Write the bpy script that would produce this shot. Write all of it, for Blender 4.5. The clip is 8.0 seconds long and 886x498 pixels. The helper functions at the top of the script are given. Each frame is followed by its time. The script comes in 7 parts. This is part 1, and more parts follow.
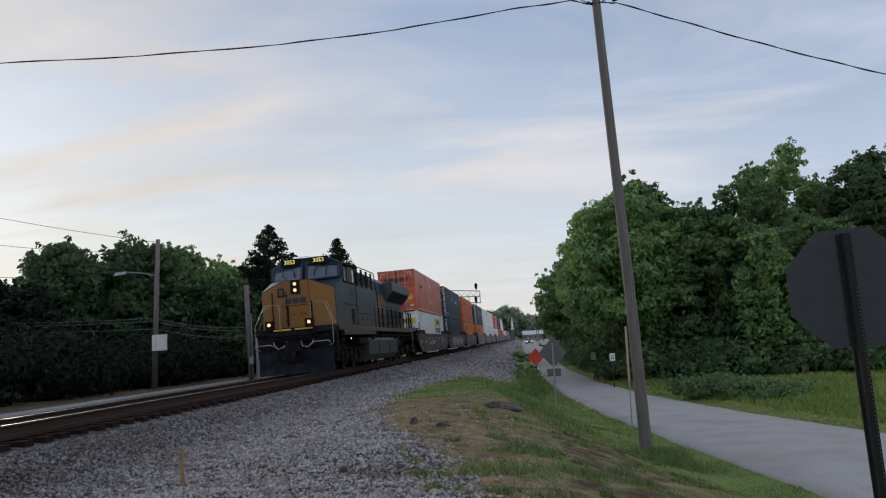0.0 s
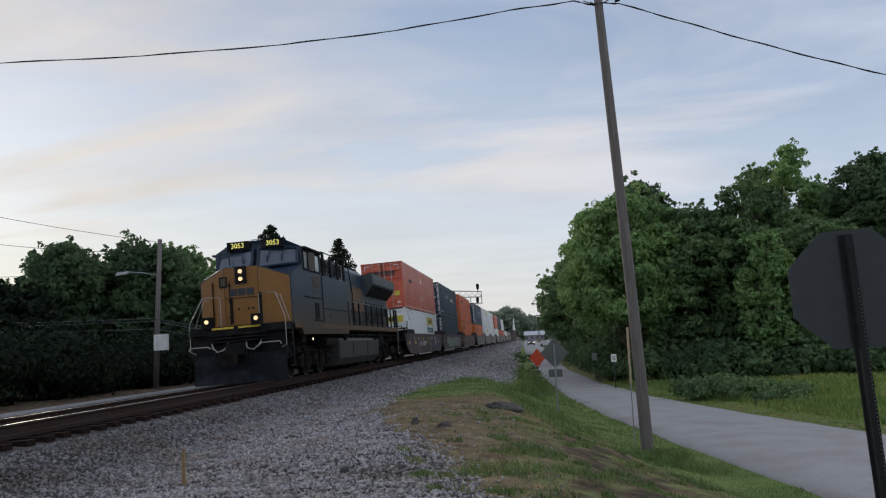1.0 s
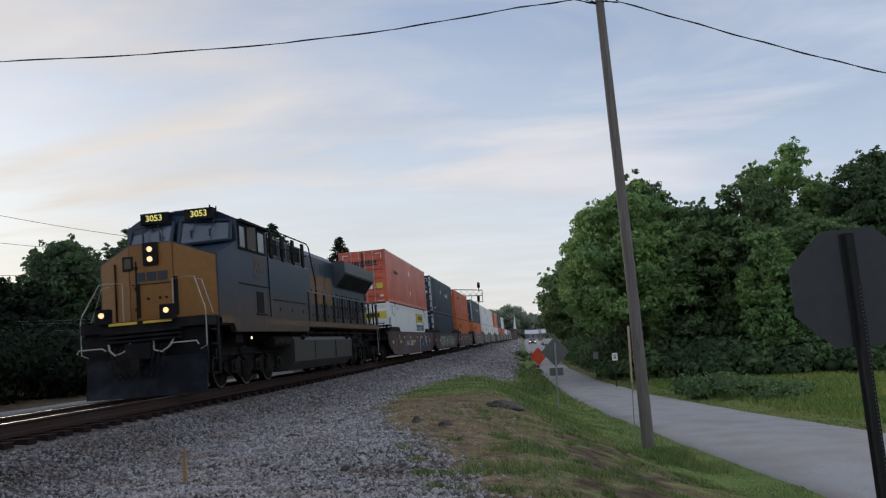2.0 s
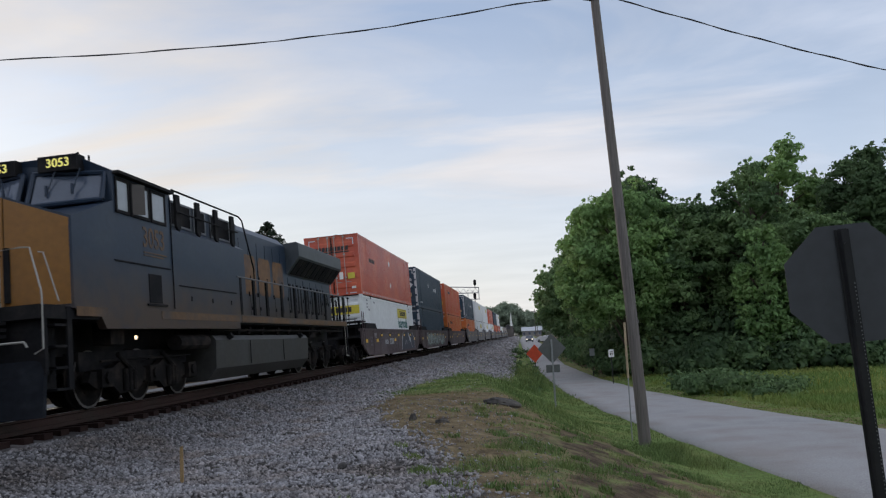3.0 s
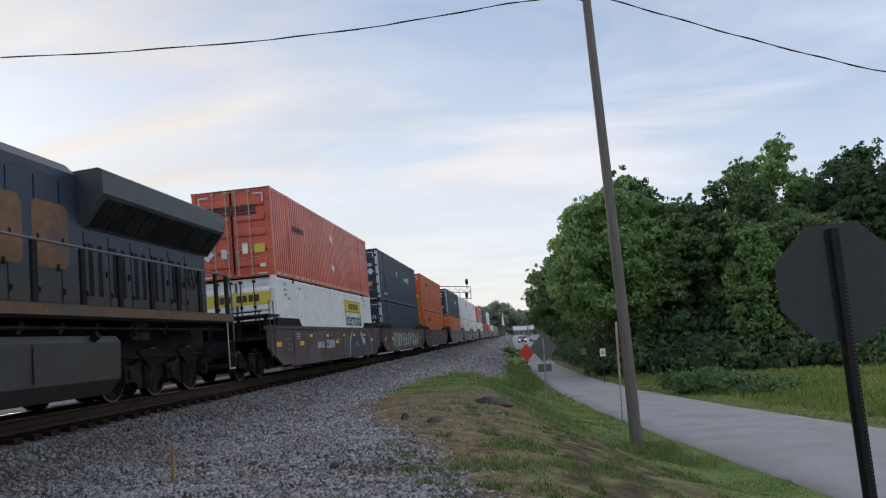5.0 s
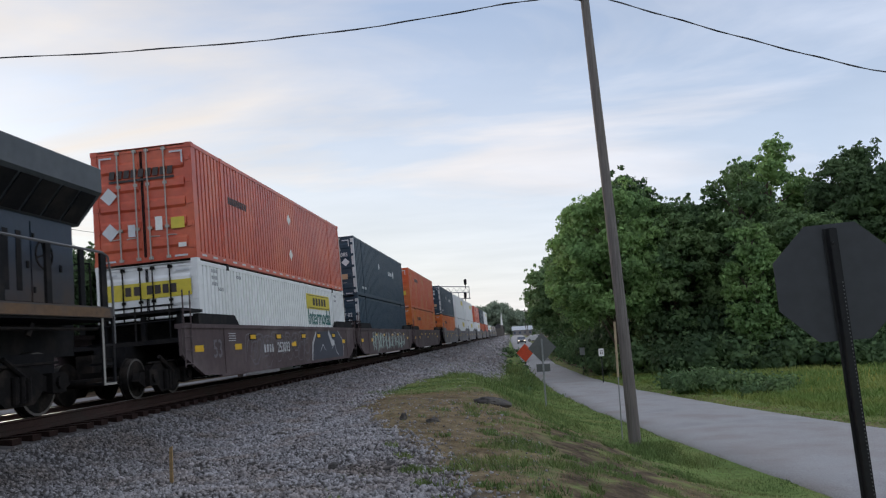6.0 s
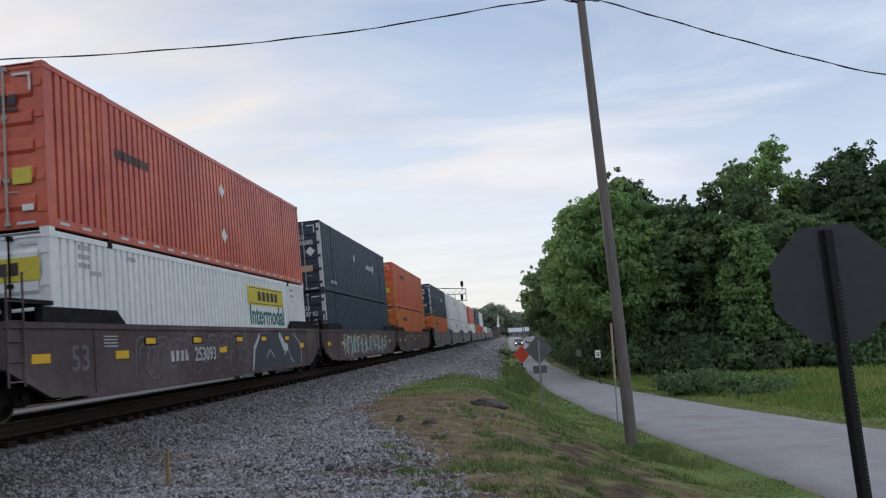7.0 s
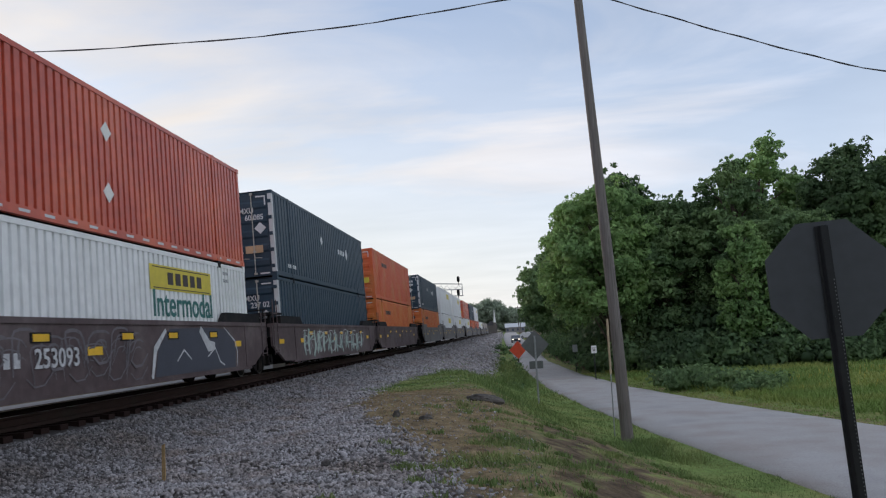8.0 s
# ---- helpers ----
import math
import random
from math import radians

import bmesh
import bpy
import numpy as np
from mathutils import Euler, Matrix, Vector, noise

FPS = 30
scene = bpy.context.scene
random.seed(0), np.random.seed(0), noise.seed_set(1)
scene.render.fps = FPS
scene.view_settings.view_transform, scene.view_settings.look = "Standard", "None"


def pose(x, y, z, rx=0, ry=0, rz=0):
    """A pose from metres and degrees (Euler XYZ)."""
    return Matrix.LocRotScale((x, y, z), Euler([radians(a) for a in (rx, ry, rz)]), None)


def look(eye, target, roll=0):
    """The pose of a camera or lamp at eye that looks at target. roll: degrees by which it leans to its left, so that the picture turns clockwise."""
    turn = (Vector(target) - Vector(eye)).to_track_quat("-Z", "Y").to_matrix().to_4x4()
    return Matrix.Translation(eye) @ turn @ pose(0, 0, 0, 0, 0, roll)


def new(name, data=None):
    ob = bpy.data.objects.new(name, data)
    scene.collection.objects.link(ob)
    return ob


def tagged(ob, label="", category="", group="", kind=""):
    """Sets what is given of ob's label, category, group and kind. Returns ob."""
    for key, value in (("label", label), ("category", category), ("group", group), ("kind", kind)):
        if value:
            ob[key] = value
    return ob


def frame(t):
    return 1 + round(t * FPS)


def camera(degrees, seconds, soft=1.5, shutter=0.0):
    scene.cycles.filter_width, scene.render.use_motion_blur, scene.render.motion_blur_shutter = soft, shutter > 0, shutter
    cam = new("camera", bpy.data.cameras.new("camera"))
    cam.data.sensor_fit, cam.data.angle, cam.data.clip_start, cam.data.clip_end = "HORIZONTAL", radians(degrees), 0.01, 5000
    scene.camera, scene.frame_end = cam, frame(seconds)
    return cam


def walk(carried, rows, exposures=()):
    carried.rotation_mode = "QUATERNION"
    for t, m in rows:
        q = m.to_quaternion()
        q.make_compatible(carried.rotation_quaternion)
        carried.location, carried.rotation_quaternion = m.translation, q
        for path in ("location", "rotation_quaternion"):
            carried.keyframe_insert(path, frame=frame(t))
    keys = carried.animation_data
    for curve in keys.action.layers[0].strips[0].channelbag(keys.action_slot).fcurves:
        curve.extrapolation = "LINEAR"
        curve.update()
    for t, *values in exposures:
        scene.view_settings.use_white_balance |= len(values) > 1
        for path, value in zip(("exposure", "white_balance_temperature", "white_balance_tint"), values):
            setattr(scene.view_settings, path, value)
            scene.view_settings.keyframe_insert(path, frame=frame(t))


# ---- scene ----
cam = camera(57.97, 8.0, soft=1.2, shutter=0.2)
EYE = (8.867, 0.0, 1.039)
PATH = [
    (0, pose(*EYE, 96.585, 2.981, 6.204)),
    (0.5, pose(*EYE, 96.632, 2.879, 6.277)),
    (1, pose(*EYE, 96.618, 2.853, 6.312)),
    (1.5, pose(*EYE, 96.592, 2.764, 6.427)),
    (3, pose(*EYE, 96.330, 3.115, 6.131)),
    (3.5, pose(*EYE, 96.277, 3.142, 5.961)),
    (4, pose(*EYE, 96.273, 3.176, 5.831)),
    (4.5, pose(*EYE, 96.251, 3.161, 5.665)),
    (6, pose(*EYE, 96.254, 3.240, 5.454)),
    (6.5, pose(*EYE, 96.459, 3.292, 5.468)),
    (7, pose(*EYE, 96.370, 3.310, 5.218)),
    (7.5, pose(*EYE, 96.190, 3.314, 4.982)),
    (8, pose(*EYE, 96.026, 3.270, 4.954)),
]
walk(cam, PATH, exposures=[(0.0, 0.02), (1.5, 0.03), (3.5, 0.21), (6.0, 0.28), (8.0, 0.28)])

# ---- train and track numbers ----
LEAN = -2.2          # cross-level of the track, degrees
S0, SPEED = 55.25, 6.082

# ---- world, sun ----
SUN_DIR = Vector((-0.62, 0.76, 0.22)).normalized()   # towards the sun


def make_world():
    w = bpy.data.worlds.new("world")
    scene.world = w
    w.use_nodes = True
    nt = w.node_tree
    nt.nodes.clear()
    N, L = nt.nodes.new, nt.links.new
    out, bg = N("ShaderNodeOutputWorld"), N("ShaderNodeBackground")
    sky = N("ShaderNodeTexSky")
    sky.sky_type, sky.sun_disc = "NISHITA", False
    sky.sun_elevation = math.asin(SUN_DIR.z)
    sky.sun_rotation = math.atan2(SUN_DIR.x, SUN_DIR.y)
    sky.air_density, sky.dust_density, sky.ozone_density = 1.0, 0.20, 3.5
    co = N("ShaderNodeTexCoord")
    sep = N("ShaderNodeSeparateXYZ")
    L(co.outputs["Generated"], sep.inputs[0])
    # clouds lie on a flat layer overhead: direction divided by its height
    zc = N("ShaderNodeMath"); zc.operation = "MAXIMUM"; zc.inputs[1].default_value = 0.0
    L(sep.outputs[2], zc.inputs[0])
    za = N("ShaderNodeMath"); za.operation = "ADD"; za.inputs[1].default_value = 0.13
    L(zc.outputs[0], za.inputs[0])
    dv = N("ShaderNodeVectorMath"); dv.operation = "DIVIDE"
    cb = N("ShaderNodeCombineXYZ")
    for i in range(3):
        L(za.outputs[0], cb.inputs[i])
    L(co.outputs["Generated"], dv.inputs[0]); L(cb.outputs[0], dv.inputs[1])
    mp = N("ShaderNodeMapping")
    mp.inputs["Rotation"].default_value = (0, 0, radians(-35))
    mp.inputs["Scale"].default_value = (0.55, 1.25, 1.0)
    L(dv.outputs[0], mp.inputs[0])
    n1 = N("ShaderNodeTexNoise")
    n1.inputs["Scale"].default_value, n1.inputs["Detail"].default_value = 1.1, 9
    n1.inputs["Roughness"].default_value, n1.inputs["Distortion"].default_value = 0.55, 0.5
    L(mp.outputs[0], n1.inputs["Vector"])
    ramp = N("ShaderNodeValToRGB")
    ramp.color_ramp.elements[0].position, ramp.color_ramp.elements[1].position = 0.20, 0.66
    L(n1.outputs["Fac"], ramp.inputs[0])
    # clouds warm towards the sun, greyer beside it, brightened out of view as fill light
    dt = N("ShaderNodeVectorMath"); dt.operation = "DOT_PRODUCT"
    dt.inputs[1].default_value = SUN_DIR
    L(co.outputs["Generated"], dt.inputs[0])
    cr = N("ShaderNodeValToRGB")
    e = cr.color_ramp.elements
    e[0].position, e[0].color = 0.0, (1.02, 1.04, 1.12, 1)
    e[1].position, e[1].color = 1.0, (0.76, 0.69, 0.62, 1)
    m = e.new(0.52); m.color = (0.655, 0.695, 0.80, 1)
    m = e.new(0.82); m.color = (0.765, 0.73, 0.725, 1)
    L(dt.outputs["Value"], cr.inputs[0])
    # haze near the horizon
    hz = N("ShaderNodeMapRange"); hz.inputs[1].default_value, hz.inputs[2].default_value = 0.0, 0.50
    hz.inputs[3].default_value, hz.inputs[4].default_value = 0.93, 0.14
    L(sep.outputs[2], hz.inputs[0])
    mx = N("ShaderNodeMath"); mx.operation = "MAXIMUM"
    cm = N("ShaderNodeMath"); cm.operation = "MULTIPLY"; cm.inputs[1].default_value = 0.9
    L(ramp.outputs[0], cm.inputs[0])
    L(cm.outputs[0], mx.inputs[0]); L(hz.outputs[0], mx.inputs[1])
    # thin mottling within the clouds
    n2 = N("ShaderNodeTexNoise")
    n2.inputs["Scale"].default_value, n2.inputs["Detail"].default_value, n2.inputs["Distortion"].default_value = 2.6, 7, 0.3
    L(mp.outputs[0], n2.inputs["Vector"])
    mt = N("ShaderNodeMapRange"); mt.inputs[1].default_value, mt.inputs[2].default_value = 0.3, 0.7
    mt.inputs[3].default_value, mt.inputs[4].default_value = 0.92, 1.06
    L(n2.outputs["Fac"], mt.inputs[0])
    tone = N("ShaderNodeVectorMath"); tone.operation = "SCALE"
    L(cr.outputs[0], tone.inputs[0]); L(mt.outputs[0], tone.inputs["Scale"])
    sk = N("ShaderNodeVectorMath"); sk.operation = "SCALE"; sk.inputs["Scale"].default_value = 0.13
    L(sky.outputs[0], sk.inputs[0])
    mix = N("ShaderNodeMix"); mix.data_type = "RGBA"
    L(mx.outputs[0], mix.inputs["Factor"])
    L(sk.outputs[0], mix.inputs["A"]); L(tone.outputs[0], mix.inputs["B"])
    L(mix.outputs["Result"], bg.inputs[0])
    bg.inputs[1].default_value = 1.0
    L(bg.outputs[0], out.inputs[0])


make_world()
sun = new("sun", bpy.data.lights.new("sun", "SUN"))
sun.data.energy, sun.data.angle, sun.data.color = 1.3, radians(12), (1.0, 0.86, 0.68)
sun.matrix_world = look(SUN_DIR * 100, (0, 0, 0))
scene.view_settings.exposure = 0.0

# ---- materials ----
MATS = {}


def mat(name, base, rough=0.7, metal=0.0, var=0.25, fine=30.0, coarse=1.5, bump=0.2, second=None, mixlo=0.45, mixhi=0.65,
        spec=0.5, coord="Object", island=0.0, emit=None, dist=0.02):
    """Principled paint, metal, wood or earth: base colour varied at a coarse and a fine scale, with stains of a second colour."""
    if name in MATS:
        return MATS[name]
    m = bpy.data.materials.new(name)
    MATS[name] = m
    m.use_nodes = True
    nt = m.node_tree
    N, L = nt.nodes.new, nt.links.new
    p = nt.nodes["Principled BSDF"]
    p.inputs["Roughness"].default_value, p.inputs["Metallic"].default_value = rough, metal
    p.inputs["Specular IOR Level"].default_value = spec
    co = N("ShaderNodeTexCoord")
    nf, nc = N("ShaderNodeTexNoise"), N("ShaderNodeTexNoise")
    nf.inputs["Scale"].default_value, nf.inputs["Detail"].default_value = fine, 4
    nc.inputs["Scale"].default_value, nc.inputs["Detail"].default_value = coarse, 6
    for n in (nf, nc):
        L(co.outputs[coord], n.inputs["Vector"])
    colour = N("ShaderNodeRGB")
    colour.outputs[0].default_value = (*base, 1)
    src = colour.outputs[0]
    if second:
        r = N("ShaderNodeMapRange")
        r.inputs[1].default_value, r.inputs[2].default_value = mixlo, mixhi
        L(nc.outputs["Fac"], r.inputs[0])
        mx = N("ShaderNodeMix"); mx.data_type = "RGBA"
        mx.inputs["B"].default_value = (*second, 1)
        L(r.outputs[0], mx.inputs["Factor"]); L(src, mx.inputs["A"])
        src = mx.outputs["Result"]
    ad = N("ShaderNodeMath"); ad.operation = "ADD"
    L(nf.outputs["Fac"], ad.inputs[0]); L(nc.outputs["Fac"], ad.inputs[1])
    val = ad.outputs[0]
    if island:
        g = N("ShaderNodeNewGeometry")
        ml = N("ShaderNodeMath"); ml.operation = "MULTIPLY_ADD"
        ml.inputs[1].default_value = island
        L(g.outputs["Random Per Island"], ml.inputs[0]); L(val, ml.inputs[2])
        val = ml.outputs[0]
    mr = N("ShaderNodeMapRange")
    mr.inputs[1].default_value, mr.inputs[2].default_value = 0.6, 1.4 + island
    mr.inputs[3].default_value, mr.inputs[4].default_value = 1 - var, 1 + var
    L(val, mr.inputs[0])
    sc = N("ShaderNodeVectorMath"); sc.operation = "SCALE"
    L(src, sc.inputs[0]); L(mr.outputs[0], sc.inputs["Scale"])
    L(sc.outputs[0], p.inputs["Base Color"])
    if bump:
        b = N("ShaderNodeBump")
        b.inputs["Strength"].default_value, b.inputs["Distance"].default_value = bump, dist
        L(nf.outputs["Fac"], b.inputs["Height"]); L(b.outputs[0], p.inputs["Normal"])
    if emit:
        p.inputs["Emission Color"].default_value = (*emit[:3], 1)
        p.inputs["Emission Strength"].default_value = emit[3]
    return m


def plain(name, base, rough=0.6, metal=0.0, **k):
    return mat(name, base, rough, metal, var=0.18, fine=60, coarse=3, bump=0.08, **k)


# ---- mesh helpers ----
def box(bm, x0, x1, y0, y1, z0, z1):
    v = [bm.verts.new(c) for c in ((x0, y0, z0), (x1, y0, z0), (x1, y1, z0), (x0, y1, z0),
                                   (x0, y0, z1), (x1, y0, z1), (x1, y1, z1), (x0, y1, z1))]
    for f in ((3, 2, 1, 0), (4, 5, 6, 7), (0, 1, 5, 4), (1, 2, 6, 5), (2, 3, 7, 6), (3, 0, 4, 7)):
        bm.faces.new([v[i] for i in f])
    return v


def hull(bm, low, high):
    """A closed solid between two rings of equally many points."""
    a, b = [bm.verts.new(c) for c in low], [bm.verts.new(c) for c in high]
    n = len(a)
    bm.faces.new(a[::-1]); bm.faces.new(b)
    for i in range(n):
        bm.faces.new((a[i], a[(i + 1) % n], b[(i + 1) % n], b[i]))
    return a + b


def along_x(bm, yz, x0, x1):
    return hull(bm, [(x0, y, z) for y, z in yz], [(x1, y, z) for y, z in yz])


def along_y(bm, xz, y0, y1):
    return hull(bm, [(x, y0, z) for x, z in xz], [(x, y1, z) for x, z in xz])


def along_z(bm, xy, z0, z1):
    return hull(bm, [(x, y, z0) for x, y in xy], [(x, y, z1) for x, y in xy])


def rod(bm, pts, r, seg=6, r2=None):
    """A round bar through the points, tapering from r to r2."""
    pts = [Vector(p) for p in pts]
    rings = []
    n = len(pts)
    for i, p in enumerate(pts):
        d = (pts[min(i + 1, n - 1)] - pts[max(i - 1, 0)]).normalized()
        u = d.orthogonal().normalized() if abs(d.z) > 0.9 or n == 2 else d.cross(Vector((0, 0, 1))).normalized()
        w = d.cross(u)
        k = r if r2 is None else r + (r2 - r) * i / (n - 1)
        rings.append([bm.verts.new(p + (u * math.cos(a) + w * math.sin(a)) * k)
                      for a in (2 * math.pi * j / seg for j in range(seg))])
    for A, B in zip(rings, rings[1:]):
        for j in range(seg):
            bm.faces.new((A[j], A[(j + 1) % seg], B[(j + 1) % seg], B[j]))
    bm.faces.new(rings[0][::-1]); bm.faces.new(rings[-1])


def wheel_round(bm, x0, x1, r, y=0.0, z=0.0, seg=20):
    ring = [(y + r * math.cos(2 * math.pi * i / seg), z + r * math.sin(2 * math.pi * i / seg)) for i in range(seg)]
    along_x(bm, ring, x0, x1)


def bevelled(bm, w=0.02, seg=1):
    bmesh.ops.bevel(bm, geom=[e for e in bm.edges if e.is_manifold and e.calc_face_angle(0) > 0.5],
                    offset=w, segments=seg, affect="EDGES", clamp_overlap=True)


def mesh_of(name, bm, material, smooth=False):
    bmesh.ops.recalc_face_normals(bm, faces=bm.faces)
    me = bpy.data.meshes.new(name)
    bm.to_mesh(me); bm.free()
    me.materials.append(material)
    if smooth:
        me.polygons.foreach_set("use_smooth", [True] * len(me.polygons))
    return me


def part(name, bm, material, parent=None, label="", smooth=False, at=None):
    ob = new(name, mesh_of(name, bm, material, smooth))
    if parent is not None:
        ob.parent = parent
    if at is not None:
        ob.matrix_basis = at
    if label:
        ob["label"] = label
    if name in ("lettering_bar", "graffiti", "seam", "hole", "reflective_strip", "grille", "louvre", "piping"):
        ob["kind"] = "stuff"                                 # many small marks of one make
    return ob


def shared(name, me, parent, at):
    ob = new(name, me)
    ob.parent = parent
    ob.matrix_basis = at
    return ob


def thing(name, label, category, at=None, group="", kind=""):
    ob = new(name)
    ob.empty_display_size = 0.2
    if at is not None:
        ob.matrix_basis = at
    return tagged(ob, label, category, group, kind)


def mesh_arrays(name, verts, faces, material):
    """A mesh from numpy arrays of vertices and equal-sized faces."""
    me = bpy.data.meshes.new(name)
    nv, (nf, k) = len(verts), faces.shape
    me.vertices.add(nv)
    me.vertices.foreach_set("co", np.ascontiguousarray(verts, dtype=np.float32).ravel())
    me.loops.add(nf * k)
    me.loops.foreach_set("vertex_index", np.ascontiguousarray(faces, dtype=np.int32).ravel())
    me.polygons.add(nf)
    me.polygons.foreach_set("loop_start", np.arange(0, nf * k, k, dtype=np.int32))
    me.update(calc_edges=True)
    me.materials.append(material)
    return me

# ---- the lie of the land ----
RY = [-60, -20, 0, 8, 15.2, 23.5, 33, 44.5, 60, 92, 150, 220, 320, 600]          # stations along the track
R_NEAR = [40, 22, 16.4, 14.9, 13.75, 12.75, 11.8, 10.85, 10.2, 9.3, 7.6, 6.2, 5.6, 5.0]   # road edge next to the track
R_FAR = [47, 30, 24.5, 22.0, 20.1, 18.1, 16.5, 14.9, 13.7, 12.6, 11.8, 10.8, 10.4, 10.0]
R_Z = [-1.7, -1.75, -1.8, -1.85, -1.95, -2.08, -2.25, -2.40, -2.55, -2.75, -1.95, -0.9, -0.5, -0.3]


def road_at(y):
    return np.interp(y, RY, R_NEAR), np.interp(y, RY, R_FAR), np.interp(y, RY, R_Z)


def ground_z(x, y):
    """Height of the ground without its small bumps (numpy arrays)."""
    x, y = np.asarray(x, float), np.asarray(y, float)
    rn, rf, rz = road_at(y)
    near = np.clip((45 - y) / 9, 0, 1)                  # the mound beside the camera ends here
    near = near * near * (3 - 2 * near)
    toe_x = 3.2 * near + 7.8 * (1 - near)
    toe_x = np.minimum(toe_x, rn - 1.6)
    hump = near * 0.22 * np.exp(-((x - 6.6) / 1.7) ** 2 - ((y - 19) / 11) ** 2)
    toe_z = -0.62 * near + np.maximum(-1.65, rz + 0.7) * (1 - near)
    crest_x = np.interp(y, [0, 10, 14, 19, 24, 30, 36, 42, 46, 60, 90, 150, 400], [9.6, 9.0, 8.6, 8.2, 7.7, 6.9, 6.3, 7.0, 8.4, 8.5, 8.0, 6.4, 4.0])
    crest_x = np.minimum(crest_x, rn - 1.0)
    crest_z = toe_z - 0.10
    z = np.where(x < 1.6, -0.42, 0.0)
    k = np.clip((x - 1.6) / (toe_x - 1.6), 0, 1)
    z = -0.42 + (toe_z + 0.42) * k
    k2 = np.clip((x - toe_x) / np.maximum(crest_x - toe_x, 0.1), 0, 1)
    z = np.where(x > toe_x, toe_z + (crest_z - toe_z) * k2, z)
    k3 = np.clip((x - crest_x) / np.maximum(rn - 0.4 - crest_x, 0.3), 0, 1)
    k3 = near * (0.5 * k3 * k3 * (3 - 2 * k3) + 0.5 * (1 - (1 - k3) ** 1.9)) + (1 - near) * k3 * k3 * (3 - 2 * k3)
    z = np.where(x > crest_x, crest_z + (rz - 0.05 - crest_z) * k3, z)
    far = np.clip((x - rf) / 12, 0, 1)
    z = np.where(x > rf, rz - 0.04 + 0.35 * far + 0.02 * np.maximum(x - rf - 12, 0) * 0.5, z)
    z = np.where((x > rn - 0.2) & (x < rf + 0.2), rz - 0.05, z)
    left = np.clip((-x - 1.9) / 1.6, 0, 1)
    z = np.where(x < -1.6, -0.42 - 0.12 * left, z + np.where(x < rn - 0.4, hump, 0.0))
    return z


def bumps(x, y):
    out = np.empty(len(x))
    for i in range(len(x)):
        v = Vector((x[i], y[i], 0))
        out[i] = 0.10 * noise.noise(v * 0.45) + 0.045 * noise.noise(v * 1.5) + 0.022 * noise.noise(v * 4.5)
    return out


def make_ground():
    xs = np.unique(np.concatenate([[-900, -400, -150, -80, -50, -35, -25, -18, -12], np.arange(-9, 1.5, 1.0), np.arange(1.5, 24, 0.22),
                                   np.arange(24, 50, 1.5), [55, 65, 80, 110, 160, 300, 900]]))
    ys = np.unique(np.concatenate([[-300, -120, -60, -30, -15, -6], np.arange(-2, 5, 1.0), np.arange(5, 45, 0.25), np.arange(45, 110, 1.5),
                                   np.arange(110, 260, 8), [300, 400, 600, 1000, 2000]]))
    X, Y = np.meshgrid(xs, ys)
    x, y = X.ravel(), Y.ravel()
    z = ground_z(x, y)
    rn, rf, rz = road_at(y)
    soft = np.clip(np.maximum(rn - x, x - rf) / 1.2, 0.0, 1.0) * np.clip((np.abs(x) - 2.2) / 1.5, 0, 1) * np.where((x < -2) & (x > -8.5), 0.05, 1.0)
    z = z + bumps(x, y) * soft
    v = np.stack([x, y, z], 1)
    nx, ny = len(xs), len(ys)
    i = (np.arange(ny - 1)[:, None] * nx + np.arange(nx - 1)[None, :]).ravel()
    f = np.stack([i, i + 1, i + nx + 1, i + nx], 1)
    me = mesh_arrays("ground", v, f, ground_material())
    me.polygons.foreach_set("use_smooth", [True] * len(me.polygons))
    return tagged(new("ground", me), "grassy ground with dry patches sloping from the track to the road", "ground", kind="structure")


